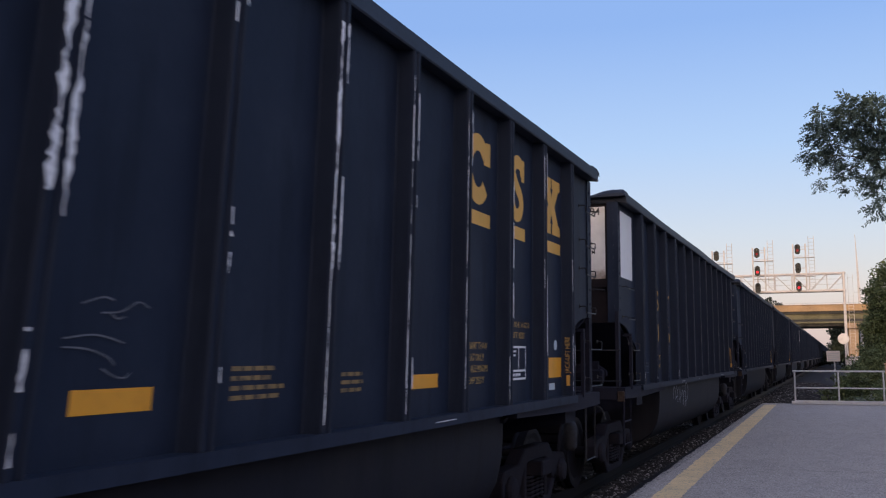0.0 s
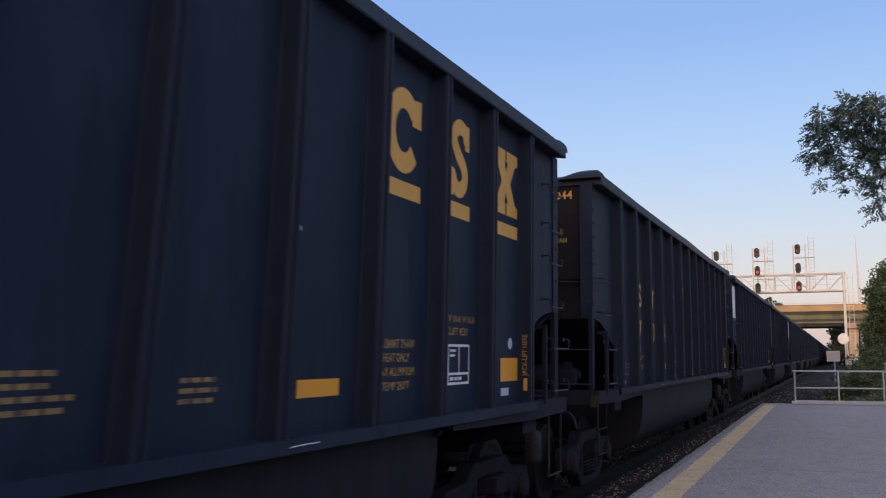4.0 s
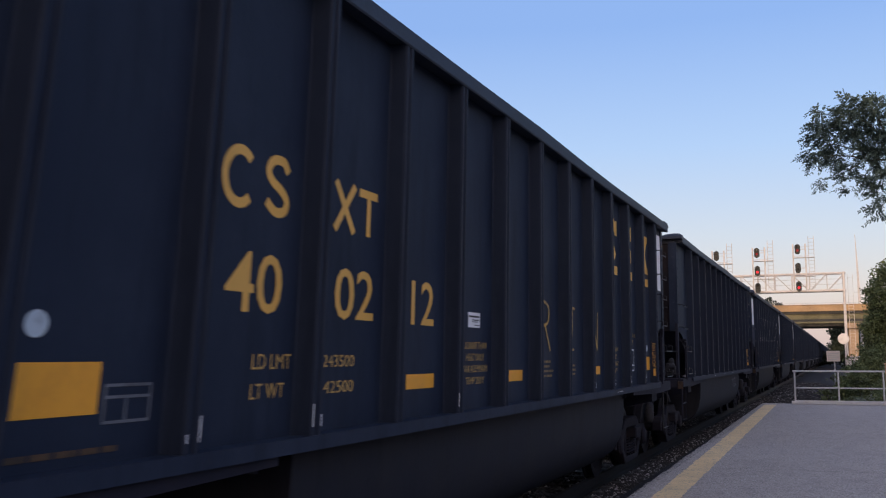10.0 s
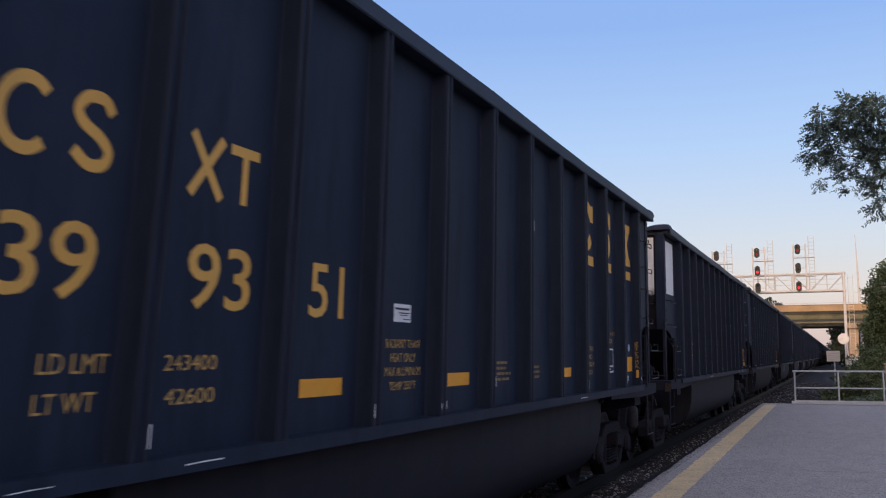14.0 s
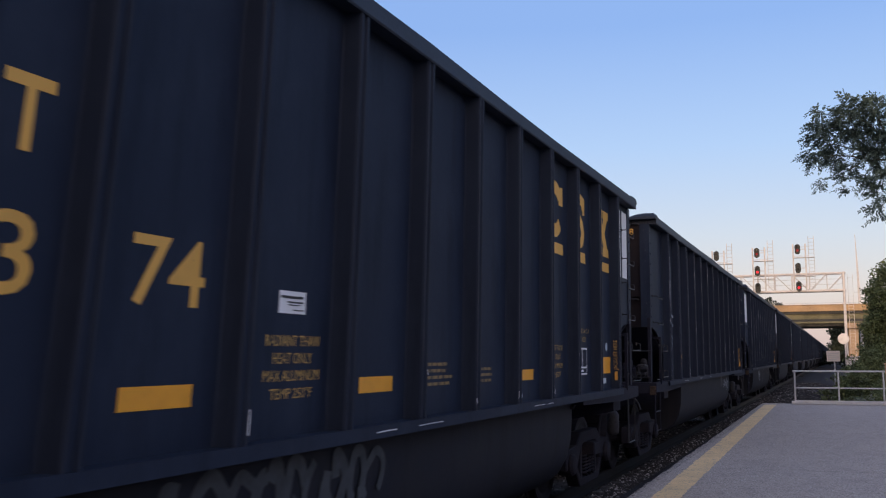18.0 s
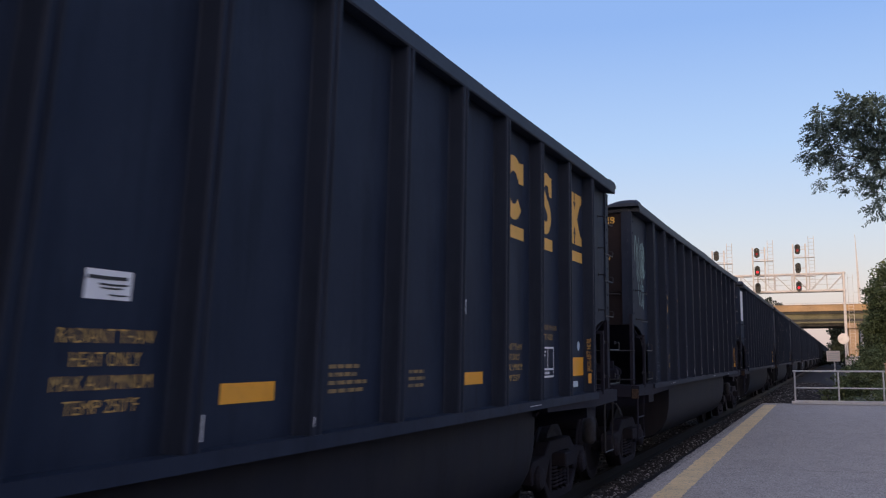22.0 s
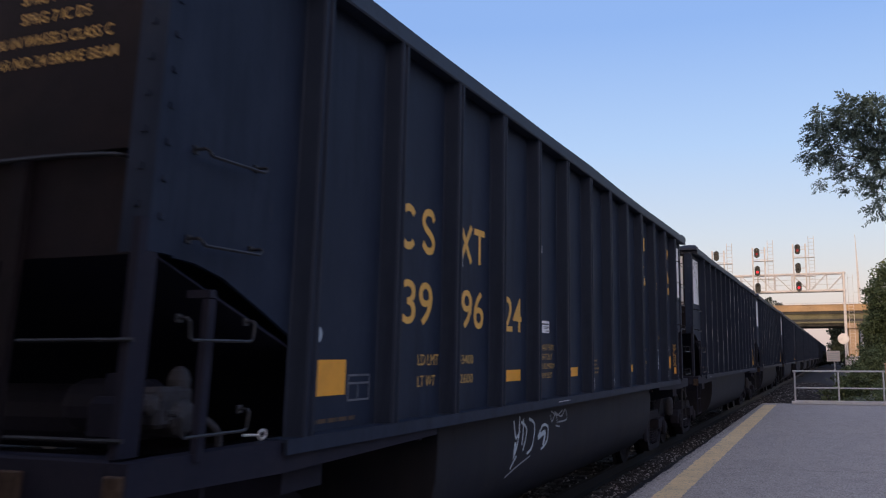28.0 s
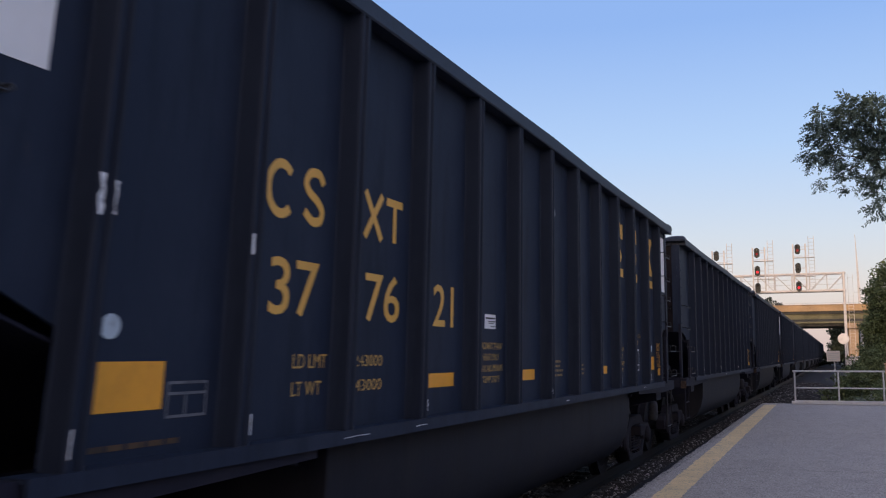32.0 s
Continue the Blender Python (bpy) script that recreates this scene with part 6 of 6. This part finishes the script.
strokes(TRAIN[6], SPRAY_WHITE, 0.047, [[(3.33, 2.03), (3.40, 2.18), (3.45, 2.31)], [(3.45, 2.31), (3.52, 2.16), (3.58, 2.01)], [(3.36, 2.12), (3.55, 2.12)]])
strokes(TRAIN[6], SPRAY_WHITE, 0.047, [[(4.55, 2.40), (4.44, 2.35), (4.38, 2.24), (4.44, 2.12), (4.62, 2.12)]])
strokes(TRAIN[6], SPRAY_WHITE, 0.047, [[(5.53, 2.34), (5.47, 2.24), (5.41, 2.15)], [(5.40, 2.15), (5.62, 2.15)], [(5.60, 2.17), (5.60, 2.05)]])
strokes(TRAIN[6], SPRAY_WHITE, 0.047, [[(-1.64, 2.36), (-1.60, 2.20), (-1.53, 2.10), (-1.49, 2.22)], [(-1.49, 2.22), (-1.42, 2.10), (-1.36, 2.22), (-1.34, 2.40)]])
strokes(TRAIN[6], SPRAY_WHITE, 0.047, [[(-0.45, 2.34), (-0.56, 2.20), (-0.60, 2.10), (-0.50, 2.05), (-0.42, 2.10), (-0.46, 2.17), (-0.57, 2.15)]])
scribble(TRAIN[6], 2.18, 2.58, 1.64, 1.84, 4, 0.014, SPRAY_FAINT, 3)
strokes(TRAIN[8], STENCIL, 0.026, [[(2.38, 1.74), (2.40, 2.0), (2.43, 2.22)], [(2.43, 2.22), (2.53, 2.0), (2.62, 1.80)], [(2.62, 1.80), (2.64, 2.0), (2.66, 2.24)]])
strokes(TRAIN[8], STENCIL, 0.026, [[(1.46, 1.78), (1.50, 2.0), (1.50, 2.24)], [(1.38, 1.78), (1.56, 1.80)], [(1.40, 2.24), (1.60, 2.23)]])
strokes(TRAIN[8], STENCIL, 0.026, [[(0.40, 1.78), (0.42, 2.0), (0.42, 2.26)], [(0.42, 2.26), (0.60, 2.20), (0.58, 2.06), (0.43, 2.02)], [(0.48, 2.02), (0.66, 1.78)]])
scribble(TRAIN[9], 2.45, 3.5, 0.88, 1.14, 8, 0.022, SPRAY_DIM, 6, TUB_X)
scribble(TRAIN[14], -2.3, -0.2, 0.88, 1.2, 9, 0.10, SPRAY_FAINT, 12, TUB_X)
scribble(TRAIN[18], -6.95, -6.25, 2.75, 3.42, 6, 0.03, SPRAY_GREEN, 15)
scribble(TRAIN[18], -6.75, -6.35, 2.40, 2.8, 3, 0.024, SPRAY_GREEN, 16)

strokes(TRAIN[18], SPRAY_BLUE, 0.07, [[(0.36, 1.98), (0.40, 2.2), (0.42, 2.50)]])
strokes(TRAIN[15], SPRAY_WHITE, 0.045, [[(-5.69, 2.53), (-5.71, 2.48), (-5.79, 2.45), (-5.84, 2.46)], [(-5.83, 2.47), (-5.82, 2.37), (-5.83, 2.27), (-5.83, 2.18)], [(-5.84, 2.31), (-5.73, 2.32)], [(-5.83, 2.18), (-5.70, 2.23)], [(-5.67, 2.25), (-5.67, 2.34), (-5.69, 2.42)], [(-5.69, 2.42), (-5.63, 2.35), (-5.57, 2.26)], [(-5.57, 2.26), (-5.55, 2.36), (-5.57, 2.41)], [(-5.57, 2.40), (-5.54, 2.46), (-5.45, 2.49), (-5.36, 2.44)]])
strokes(TRAIN[15], SPRAY_WHITE, 0.038, [[(-5.55, 2.37), (-5.42, 2.35), (-5.32, 2.31), (-5.25, 2.28)], [(-5.28, 2.44), (-5.33, 2.35), (-5.39, 2.27), (-5.42, 2.19)], [(-5.56, 2.27), (-5.48, 2.21), (-5.37, 2.19)], [(-5.29, 2.43), (-5.24, 2.40)], [(-5.21, 2.39), (-5.07, 2.39)], [(-5.14, 2.24), (-5.08, 2.24)]])
strokes(TRAIN[15], SPRAY_WHITE, 0.02, [[(-5.38, 2.19), (-5.32, 2.15), (-5.29, 2.19)], [(-5.86, 2.16), (-5.74, 2.15), (-5.75, 2.12), (-5.79, 2.08)], [(-5.85, 1.98), (-5.75, 1.99), (-5.78, 2.06), (-5.83, 2.05), (-5.85, 1.97), (-5.79, 1.90), (-5.74, 1.93)], [(-5.84, 1.93), (-5.86, 1.89)], [(-5.65, 2.09), (-5.49, 2.09), (-5.45, 2.14), (-5.35, 2.02), (-5.46, 1.99), (-5.56, 1.99)], [(-5.55, 1.99), (-5.50, 1.92), (-5.48, 1.83)], [(-5.50, 1.92), (-5.59, 1.85), (-5.60, 1.75)], [(-5.69, 1.84), (-5.54, 1.85), (-5.49, 1.83)], [(-5.87, 1.82), (-5.75, 1.82)]])
strokes(TRAIN[15], SPRAY_WHITE, 0.036, [[(-5.73, 2.08), (-5.70, 1.99), (-5.68, 1.88)], [(-5.68, 2.04), (-5.66, 1.97), (-5.64, 1.90)], [(-5.64, 1.90), (-5.63, 2.00), (-5.63, 2.10)]])
strokes(TRAIN[15], SPRAY_WHITE, 0.016, [[(-5.33, 2.03), (-5.23, 2.06), (-5.16, 2.00), (-5.20, 1.91), (-5.29, 1.84), (-5.36, 1.87), (-5.40, 1.94), (-5.36, 2.01), (-5.29, 2.04)], [(-5.27, 1.98), (-5.33, 1.88)], [(-5.72, 1.78), (-5.59, 1.76)], [(-5.63, 1.79), (-5.49, 1.78), (-5.39, 1.75), (-5.31, 1.72)], [(-5.31, 1.72), (-5.30, 1.76), (-5.40, 1.84), (-5.45, 1.98)], [(-5.88, 1.73), (-5.73, 1.74), (-5.60, 1.72), (-5.46, 1.66)]])
strokes(TRAIN[15], SPRAY_WHITE, 0.09, [[(-5.75, 1.85), (-5.74, 1.79)]])
strokes(TRAIN[15], SPRAY_WHITE, 0.07, [[(-5.40, 2.47), (-5.38, 2.42)]])
strokes(TRAIN[15], SPRAY_WHITE, 0.022, [[(0.25, 2.10), (0.42, 2.13), (0.39, 2.04)], [(0.47, 2.15), (0.54, 2.23), (0.64, 2.18), (0.55, 2.15), (0.47, 2.15)], [(0.30, 1.93), (0.41, 1.99), (0.37, 2.04), (0.32, 1.97), (0.35, 1.86), (0.42, 1.88)], [(0.26, 1.97), (0.29, 1.84), (0.24, 1.77)], [(0.45, 1.87), (0.47, 2.03), (0.51, 1.91), (0.56, 1.84), (0.61, 1.93), (0.63, 2.04)], [(0.47, 1.82), (0.52, 1.77)], [(0.59, 2.08), (0.67, 2.06), (0.78, 2.10), (0.74, 2.01), (0.61, 1.94)], [(0.59, 2.08), (0.62, 1.99)], [(0.64, 1.94), (0.85, 1.93), (0.86, 2.00), (0.76, 2.03)], [(0.66, 1.92), (0.73, 1.81), (0.82, 1.68)], [(0.67, 1.93), (0.62, 1.81), (0.61, 1.69), (0.74, 1.67)]])
strokes(TRAIN[15], SPRAY_WHITE, 0.022, [[(0.86, 1.91), (0.84, 1.79), (0.92, 1.64), (0.73, 1.69), (0.62, 1.75)], [(0.24, 1.70), (0.36, 1.68), (0.44, 1.72)], [(0.31, 1.89), (0.38, 1.75), (0.38, 1.69)]])
strokes(TRAIN[15], SPRAY_WHITE, 0.018, [[(0.64, 1.68), (0.62, 1.63), (0.54, 1.61), (0.46, 1.63), (0.42, 1.68), (0.44, 1.73), (0.52, 1.76), (0.60, 1.73), (0.64, 1.68)], [(0.58, 1.68), (0.57, 1.66), (0.53, 1.65), (0.49, 1.66), (0.48, 1.68), (0.49, 1.70), (0.53, 1.71), (0.56, 1.70), (0.58, 1.68)]])
strokes(TRAIN[15], SPRAY_WHITE, 0.014, [[(2.36, 2.13), (2.34, 2.20), (2.49, 2.26), (2.47, 2.18), (2.36, 2.12)], [(2.33, 2.05), (2.44, 2.09), (2.58, 2.02), (2.67, 1.89)], [(2.33, 1.82), (2.48, 1.87), (2.76, 1.88), (2.78, 1.61), (2.75, 1.49)], [(2.36, 1.59), (2.31, 1.45), (2.31, 1.33)], [(3.39, 2.03), (3.55, 1.97), (3.69, 1.79)], [(3.36, 1.70), (3.84, 1.79), (3.87, 1.56), (3.81, 1.39)]])
strokes(TRAIN[15], SPRAY_WHITE, 0.085, [[(2.44, 1.67), (2.54, 1.54), (2.62, 1.42)], [(3.45, 1.55), (3.57, 1.41), (3.76, 1.34)]])
strokes(TRAIN[15], SPRAY_WHITE, 0.05, [[(2.62, 1.42), (2.73, 1.48)]])
strokes(TRAIN[15], SPRAY_PALE, 0.026, [[(2.85, 1.18), (2.91, 1.03), (3.08, 0.96), (3.10, 1.13)], [(3.07, 1.09), (3.21, 1.11), (3.18, 1.02), (3.28, 0.98)], [(3.26, 0.97), (3.31, 1.14), (3.39, 0.97), (3.47, 1.13)], [(3.42, 1.05), (3.61, 1.06), (3.50, 0.96), (3.69, 1.00)], [(3.69, 1.19), (3.66, 0.94), (3.62, 0.85)], [(3.69, 1.18), (3.81, 1.01), (3.70, 0.88)], [(3.81, 0.98), (3.94, 1.09), (4.02, 0.99), (3.90, 0.91), (3.77, 0.99)]], True)
strokes(TRAIN[15], SPRAY_FAINT, 0.16, [[(2.40, 1.18), (2.63, 1.15)], [(2.46, 1.08), (2.56, 1.06)]], True)
strokes(TRAIN[18], SPRAY_BLUE, 0.075, [[(0.59, 2.41), (0.57, 2.32), (0.57, 2.21), (0.59, 2.11)], [(2.35, 2.12), (2.56, 2.24), (2.72, 2.32)], [(2.35, 2.43), (2.44, 2.39), (2.58, 2.45)], [(2.60, 2.69), (2.57, 2.62), (2.49, 2.58), (2.40, 2.59), (2.36, 2.65), (2.39, 2.72), (2.47, 2.76), (2.56, 2.75), (2.60, 2.69)]])
strokes(TRAIN[18], SPRAY_BLUE, 0.05, [[(0.58, 2.11), (0.60, 2.03), (0.62, 1.94)], [(0.55, 2.07), (0.60, 2.07)], [(1.27, 2.39), (1.28, 2.25), (1.42, 2.13), (1.52, 2.18)], [(1.64, 2.42), (1.59, 2.29), (1.52, 2.15)], [(1.52, 2.17), (1.51, 2.03), (1.52, 1.91)], [(2.32, 2.43), (2.38, 2.25), (2.35, 2.10)], [(2.37, 2.13), (2.37, 1.92), (2.60, 2.08)]])
strokes(TRAIN[18], SPRAY_BLUE, 0.045, [[(3.37, 2.57), (3.34, 2.34), (3.35, 2.03)], [(3.56, 2.59), (3.43, 2.32), (3.37, 2.12)], [(3.53, 2.33), (3.59, 2.18), (3.55, 2.02), (3.48, 2.05)], [(4.45, 2.62), (4.44, 2.42), (4.42, 2.09)], [(4.52, 2.62), (4.67, 2.40), (4.59, 2.10)], [(4.41, 2.34), (4.72, 2.40)], [(5.63, 2.67), (5.54, 2.33), (5.72, 2.48)], [(5.70, 2.31), (5.54, 2.11), (5.80, 2.09), (5.86, 2.01)], [(5.79, 2.34), (5.80, 2.16)]])
strokes(TRAIN[18], SPRAY_OCHRE, 0.04, [[(0.54, 2.10), (0.63, 2.11), (0.72, 2.08)], [(1.26, 1.99), (1.42, 2.15), (1.64, 2.27)], [(2.32, 2.33), (2.47, 2.21), (2.71, 2.05)], [(3.58, 2.38), (3.35, 2.16)], [(4.38, 2.36), (4.76, 2.19)]])
strokes(TRAIN[18], SPRAY_DIM, 0.009, [[(-5.72, 2.23), (-5.61, 2.30), (-5.49, 2.29), (-5.60, 2.23), (-5.72, 2.22)], [(-5.48, 2.29), (-5.48, 2.13), (-5.49, 2.06)], [(-5.70, 2.22), (-5.69, 2.11)], [(-5.70, 2.11), (-5.48, 2.13)], [(-5.68, 2.02), (-5.61, 2.05), (-5.48, 2.04), (-5.38, 1.95), (-5.39, 1.83), (-5.45, 1.82)], [(-5.46, 2.06), (-5.33, 2.01), (-5.22, 1.96), (-5.19, 1.86), (-5.34, 1.87)], [(-5.42, 1.93), (-5.22, 1.95)], [(-5.45, 1.82), (-5.30, 1.78), (-5.20, 1.73), (-5.21, 1.70)], [(-5.33, 1.85), (-5.23, 1.79), (-5.21, 1.73)]])
strokes(TRAIN[18], SPRAY_DIM, 0.03, [[(-5.58, 1.89), (-5.55, 1.78)], [(-5.53, 1.90), (-5.50, 1.77)], [(-5.61, 1.84), (-5.59, 1.78)]])
strokes(TRAIN[9], SPRAY_WHITE, 0.022, [[(-0.70, 2.36), (-0.61, 2.31), (-0.71, 2.26)], [(-0.56, 2.41), (-0.49, 2.20), (-0.44, 2.18)], [(-0.67, 2.27), (-0.66, 2.15), (-0.70, 2.13)], [(-0.61, 2.33), (-0.53, 2.22)], [(-0.50, 2.31), (-0.32, 2.38), (-0.39, 2.17)], [(-0.33, 2.42), (-0.15, 2.36), (-0.19, 2.27), (-0.34, 2.29)], [(-0.26, 2.27), (-0.36, 2.06)], [(-0.26, 2.27), (-0.05, 2.11), (0.052, 2.07)], [(-0.33, 2.11), (-0.04, 2.09)], [(-0.48, 2.12), (-0.63, 2.10), (-0.54, 2.08), (-0.47, 2.08), (-0.62, 2.05)], [(-0.30, 2.03), (-0.28, 2.02)], [(-0.23, 2.01), (-0.20, 2.00)]])
strokes(TRAIN[9], SPRAY_WHITE, 0.04, [[(-0.52, 2.39), (-0.33, 2.42), (-0.19, 2.38)], [(-0.57, 2.37), (-0.49, 2.40)]])
strokes(TRAIN[23], BLACK_INK, 0.014, [[(-6.92, 3.32), (-6.84, 3.39), (-6.75, 3.30)], [(-6.72, 3.41), (-6.69, 3.25)], [(-6.80, 3.58), (-6.74, 3.54), (-6.70, 3.61), (-6.64, 3.53)], [(-6.58, 3.61), (-6.55, 3.48)], [(-6.58, 3.58), (-6.33, 3.62)], [(-6.48, 3.58), (-6.45, 3.44)], [(-6.38, 3.48), (-6.30, 3.48)], [(-6.88, 3.31), (-6.79, 3.28)], [(-6.63, 3.27), (-6.53, 3.22), (-6.61, 3.18), (-6.62, 3.23)], [(-6.64, 3.29), (-6.54, 3.14), (-6.47, 3.03)], [(-6.62, 3.11), (-6.51, 3.06), (-6.48, 2.85)], [(-6.47, 3.01), (-6.44, 3.12), (-6.33, 3.04), (-6.45, 2.98)]])
strokes(TRAIN[23], BLACK_INK, 0.007, [[(-6.98, 3.31), (-6.87, 3.14), (-6.68, 2.91), (-6.81, 3.10), (-6.78, 3.13)], [(-6.47, 2.99), (-6.39, 2.78)]])
strokes(TRAIN[23], BLACK_INK, 0.026, [[(-7.01, 3.54), (-6.92, 3.46), (-6.86, 3.42)], [(-7.00, 3.33), (-6.99, 3.33)]])
strokes(TRAIN[1], SPRAY_PALE, 0.02, [[(-2.33, 1.02), (-2.36, 1.13), (-2.46, 1.19), (-2.56, 1.14), (-2.58, 1.05), (-2.55, 0.99)], [(-2.24, 1.15), (-2.17, 1.19), (-2.09, 1.06), (-2.05, 0.92)], [(-2.36, 0.98), (-2.17, 1.02), (-2.07, 1.01)], [(-1.99, 1.18), (-1.88, 1.05), (-1.79, 0.89)], [(-1.79, 1.20), (-1.83, 1.09), (-1.81, 0.98)], [(-1.87, 0.98), (-1.87, 0.95), (-1.77, 0.97), (-1.52, 1.11)], [(-1.52, 1.11), (-1.41, 1.00), (-1.42, 0.84)], [(-1.38, 0.83), (-1.40, 1.05), (-1.30, 1.09), (-1.21, 1.03), (-1.14, 0.86), (-1.16, 0.80)], [(-1.16, 1.20), (-1.17, 1.06), (-1.10, 0.90), (-1.00, 0.78)], [(-1.16, 1.20), (-1.03, 1.22), (-0.89, 1.17), (-0.85, 1.06), (-0.94, 0.93), (-1.14, 0.89)]], True)
strokes(TRAIN[1], SPRAY_FAINT, 0.02, [[(-1.58, 1.18), (-1.20, 1.18)]], True)
strokes(TRAIN[16], SPRAY_WHITE, 0.017, [[(-1.40, 1.17), (-1.51, 1.16), (-1.49, 1.08), (-1.39, 1.05), (-1.46, 1.00), (-1.59, 1.01), (-1.58, 1.12), (-1.48, 1.18)], [(-1.41, 1.02), (-1.47, 0.94), (-1.51, 0.90)], [(-1.31, 1.16), (-1.39, 1.04), (-1.33, 1.02), (-1.23, 1.17)], [(-1.28, 1.06), (-1.34, 0.87)], [(-1.13, 1.13), (-1.24, 1.01), (-1.28, 0.88)], [(-1.13, 1.13), (-1.18, 1.02), (-1.00, 1.13), (-1.11, 1.16)], [(-1.16, 1.01), (-1.07, 0.92), (-1.02, 0.82)], [(-0.85, 1.14), (-0.98, 1.08), (-0.87, 1.00), (-0.95, 0.97)], [(-0.86, 0.98), (-0.82, 0.89), (-0.90, 0.81), (-1.03, 0.88)], [(-0.72, 1.16), (-0.73, 0.95)], [(-0.78, 0.88), (-0.77, 0.86)]], True)
strokes(TRAIN[16], SPRAY_FAINT, 0.028, [[(0.27, 1.17), (0.33, 1.04), (0.31, 0.83)], [(0.33, 1.16), (0.51, 1.12), (0.46, 0.94), (0.31, 0.85)], [(0.62, 0.84), (0.67, 1.16), (0.74, 0.96), (0.75, 0.81)], [(0.81, 0.99), (0.94, 1.18), (1.09, 1.13), (0.98, 0.91), (0.88, 0.79)], [(0.22, 0.79), (0.75, 0.79)]], True)
strokes(TRAIN[16], SPRAY_DIM, 0.012, [[(2.51, 1.11), (2.91, 1.02)], [(2.70, 1.12), (2.75, 0.97)], [(2.52, 1.02), (2.91, 1.06)]], True)
strokes(TRAIN[22], SPRAY_WHITE, 0.026, [[(-2.23, 1.17), (-2.17, 1.02), (-2.06, 1.07)], [(-2.06, 1.20), (-2.10, 0.99), (-2.21, 0.84)], [(-1.95, 1.17), (-1.98, 0.94)], [(-1.78, 1.16), (-1.62, 1.10), (-1.66, 0.91), (-1.82, 0.85)], [(-2.02, 1.15), (-1.86, 1.07), (-1.94, 0.89)], [(-1.49, 0.97), (-1.36, 1.07), (-1.18, 1.05), (-1.18, 0.92), (-1.36, 0.85)], [(-2.13, 0.86), (-2.24, 0.76)]], True)
strokes(TRAIN[22], SPRAY_WHITE, 0.05, [[(-1.49, 0.97), (-1.27, 1.00), (-1.31, 0.88)], [(-2.17, 0.98), (-2.19, 0.87)]], True)
strokes(TRAIN[22], SPRAY_PALE, 0.016, [[(-1.70, 0.82), (-2.06, 0.76), (-2.35, 0.70)], [(-1.08, 1.16), (-1.03, 1.09), (-0.89, 1.16), (-0.84, 1.06)], [(-0.94, 1.18), (-0.69, 1.12), (-0.53, 1.18), (-0.48, 1.08), (-0.79, 1.07)], [(-0.89, 1.04), (-0.74, 1.02)], [(-1.05, 1.19), (-0.84, 1.14), (-0.64, 1.18)]], True)
strokes(TRAIN[7], SPRAY_DIM, 0.024, [[(2.37, 2.06), (2.57, 2.09), (2.80, 2.06)], [(2.41, 2.00), (2.80, 2.03)], [(2.44, 1.95), (2.60, 1.97), (2.78, 1.95)], [(2.35, 1.78), (2.44, 1.86), (2.60, 1.89), (2.81, 1.84)], [(2.40, 1.69), (2.54, 1.75), (2.76, 1.73)]])


# ---- vehicles on the road bridge ----
ROAD_CARS = [(sedan("passing_car", "silver sedan crossing the road bridge", CAR_SILVER, None), -6.9, 17.2, 16.5),
             (sedan("passing_car", "pale blue-silver sedan crossing the road bridge", CAR_SILVER, None), -6.5, 18.3, 16.3),
             (sedan("passing_car", "maroon sedan crossing the road bridge", CAR_DARK, None), -3.2, 19.6, 16.0),
             (sedan("passing_van", "white van crossing the road bridge", CAR_WHITE, None, 0.45), -3.9, 29.0, 22.0),
             (sedan("passing_car", "dark sport utility crossing the road bridge", CAR_DARK, None, 0.25), 0.1, 23.4, 17.0),
             (sedan("passing_car", "white car crossing the road bridge", CAR_WHITE, None), -0.1, 11.0, 16.0)]


def motions():
    times = [0.5 * i for i in range(65)]
    for k, car in enumerate(TRAIN):
        walk(car, [(t, pose(TRACK_X, end + PITCH * k - 7.2, 0)) for t, end in TRAVEL])
    # the wheels roll as far as the train travels; all share the two keyed ones' turns
    for group in WHEELSETS:
        lead = group[0]
        y = lead.location.y
        walk(lead, [(i / 30, pose(0, y, 0.457, math.degrees((car_end(0) - car_end(i / 30)) / 0.457))) for i in range(961)])
        for w in group[1:]:
            w.rotation_mode = "QUATERNION"
            w.animation_data_create()
            w.animation_data.action = lead.animation_data.action
            w.animation_data.action_slot = lead.animation_data.action_slot
    for vehicle, x, t0, v in ROAD_CARS:
        walk(vehicle, [(t, pose(x + v * (t - t0), BY + 4.0, 8.3, 0, 0, 90)) for t in times])


motions()
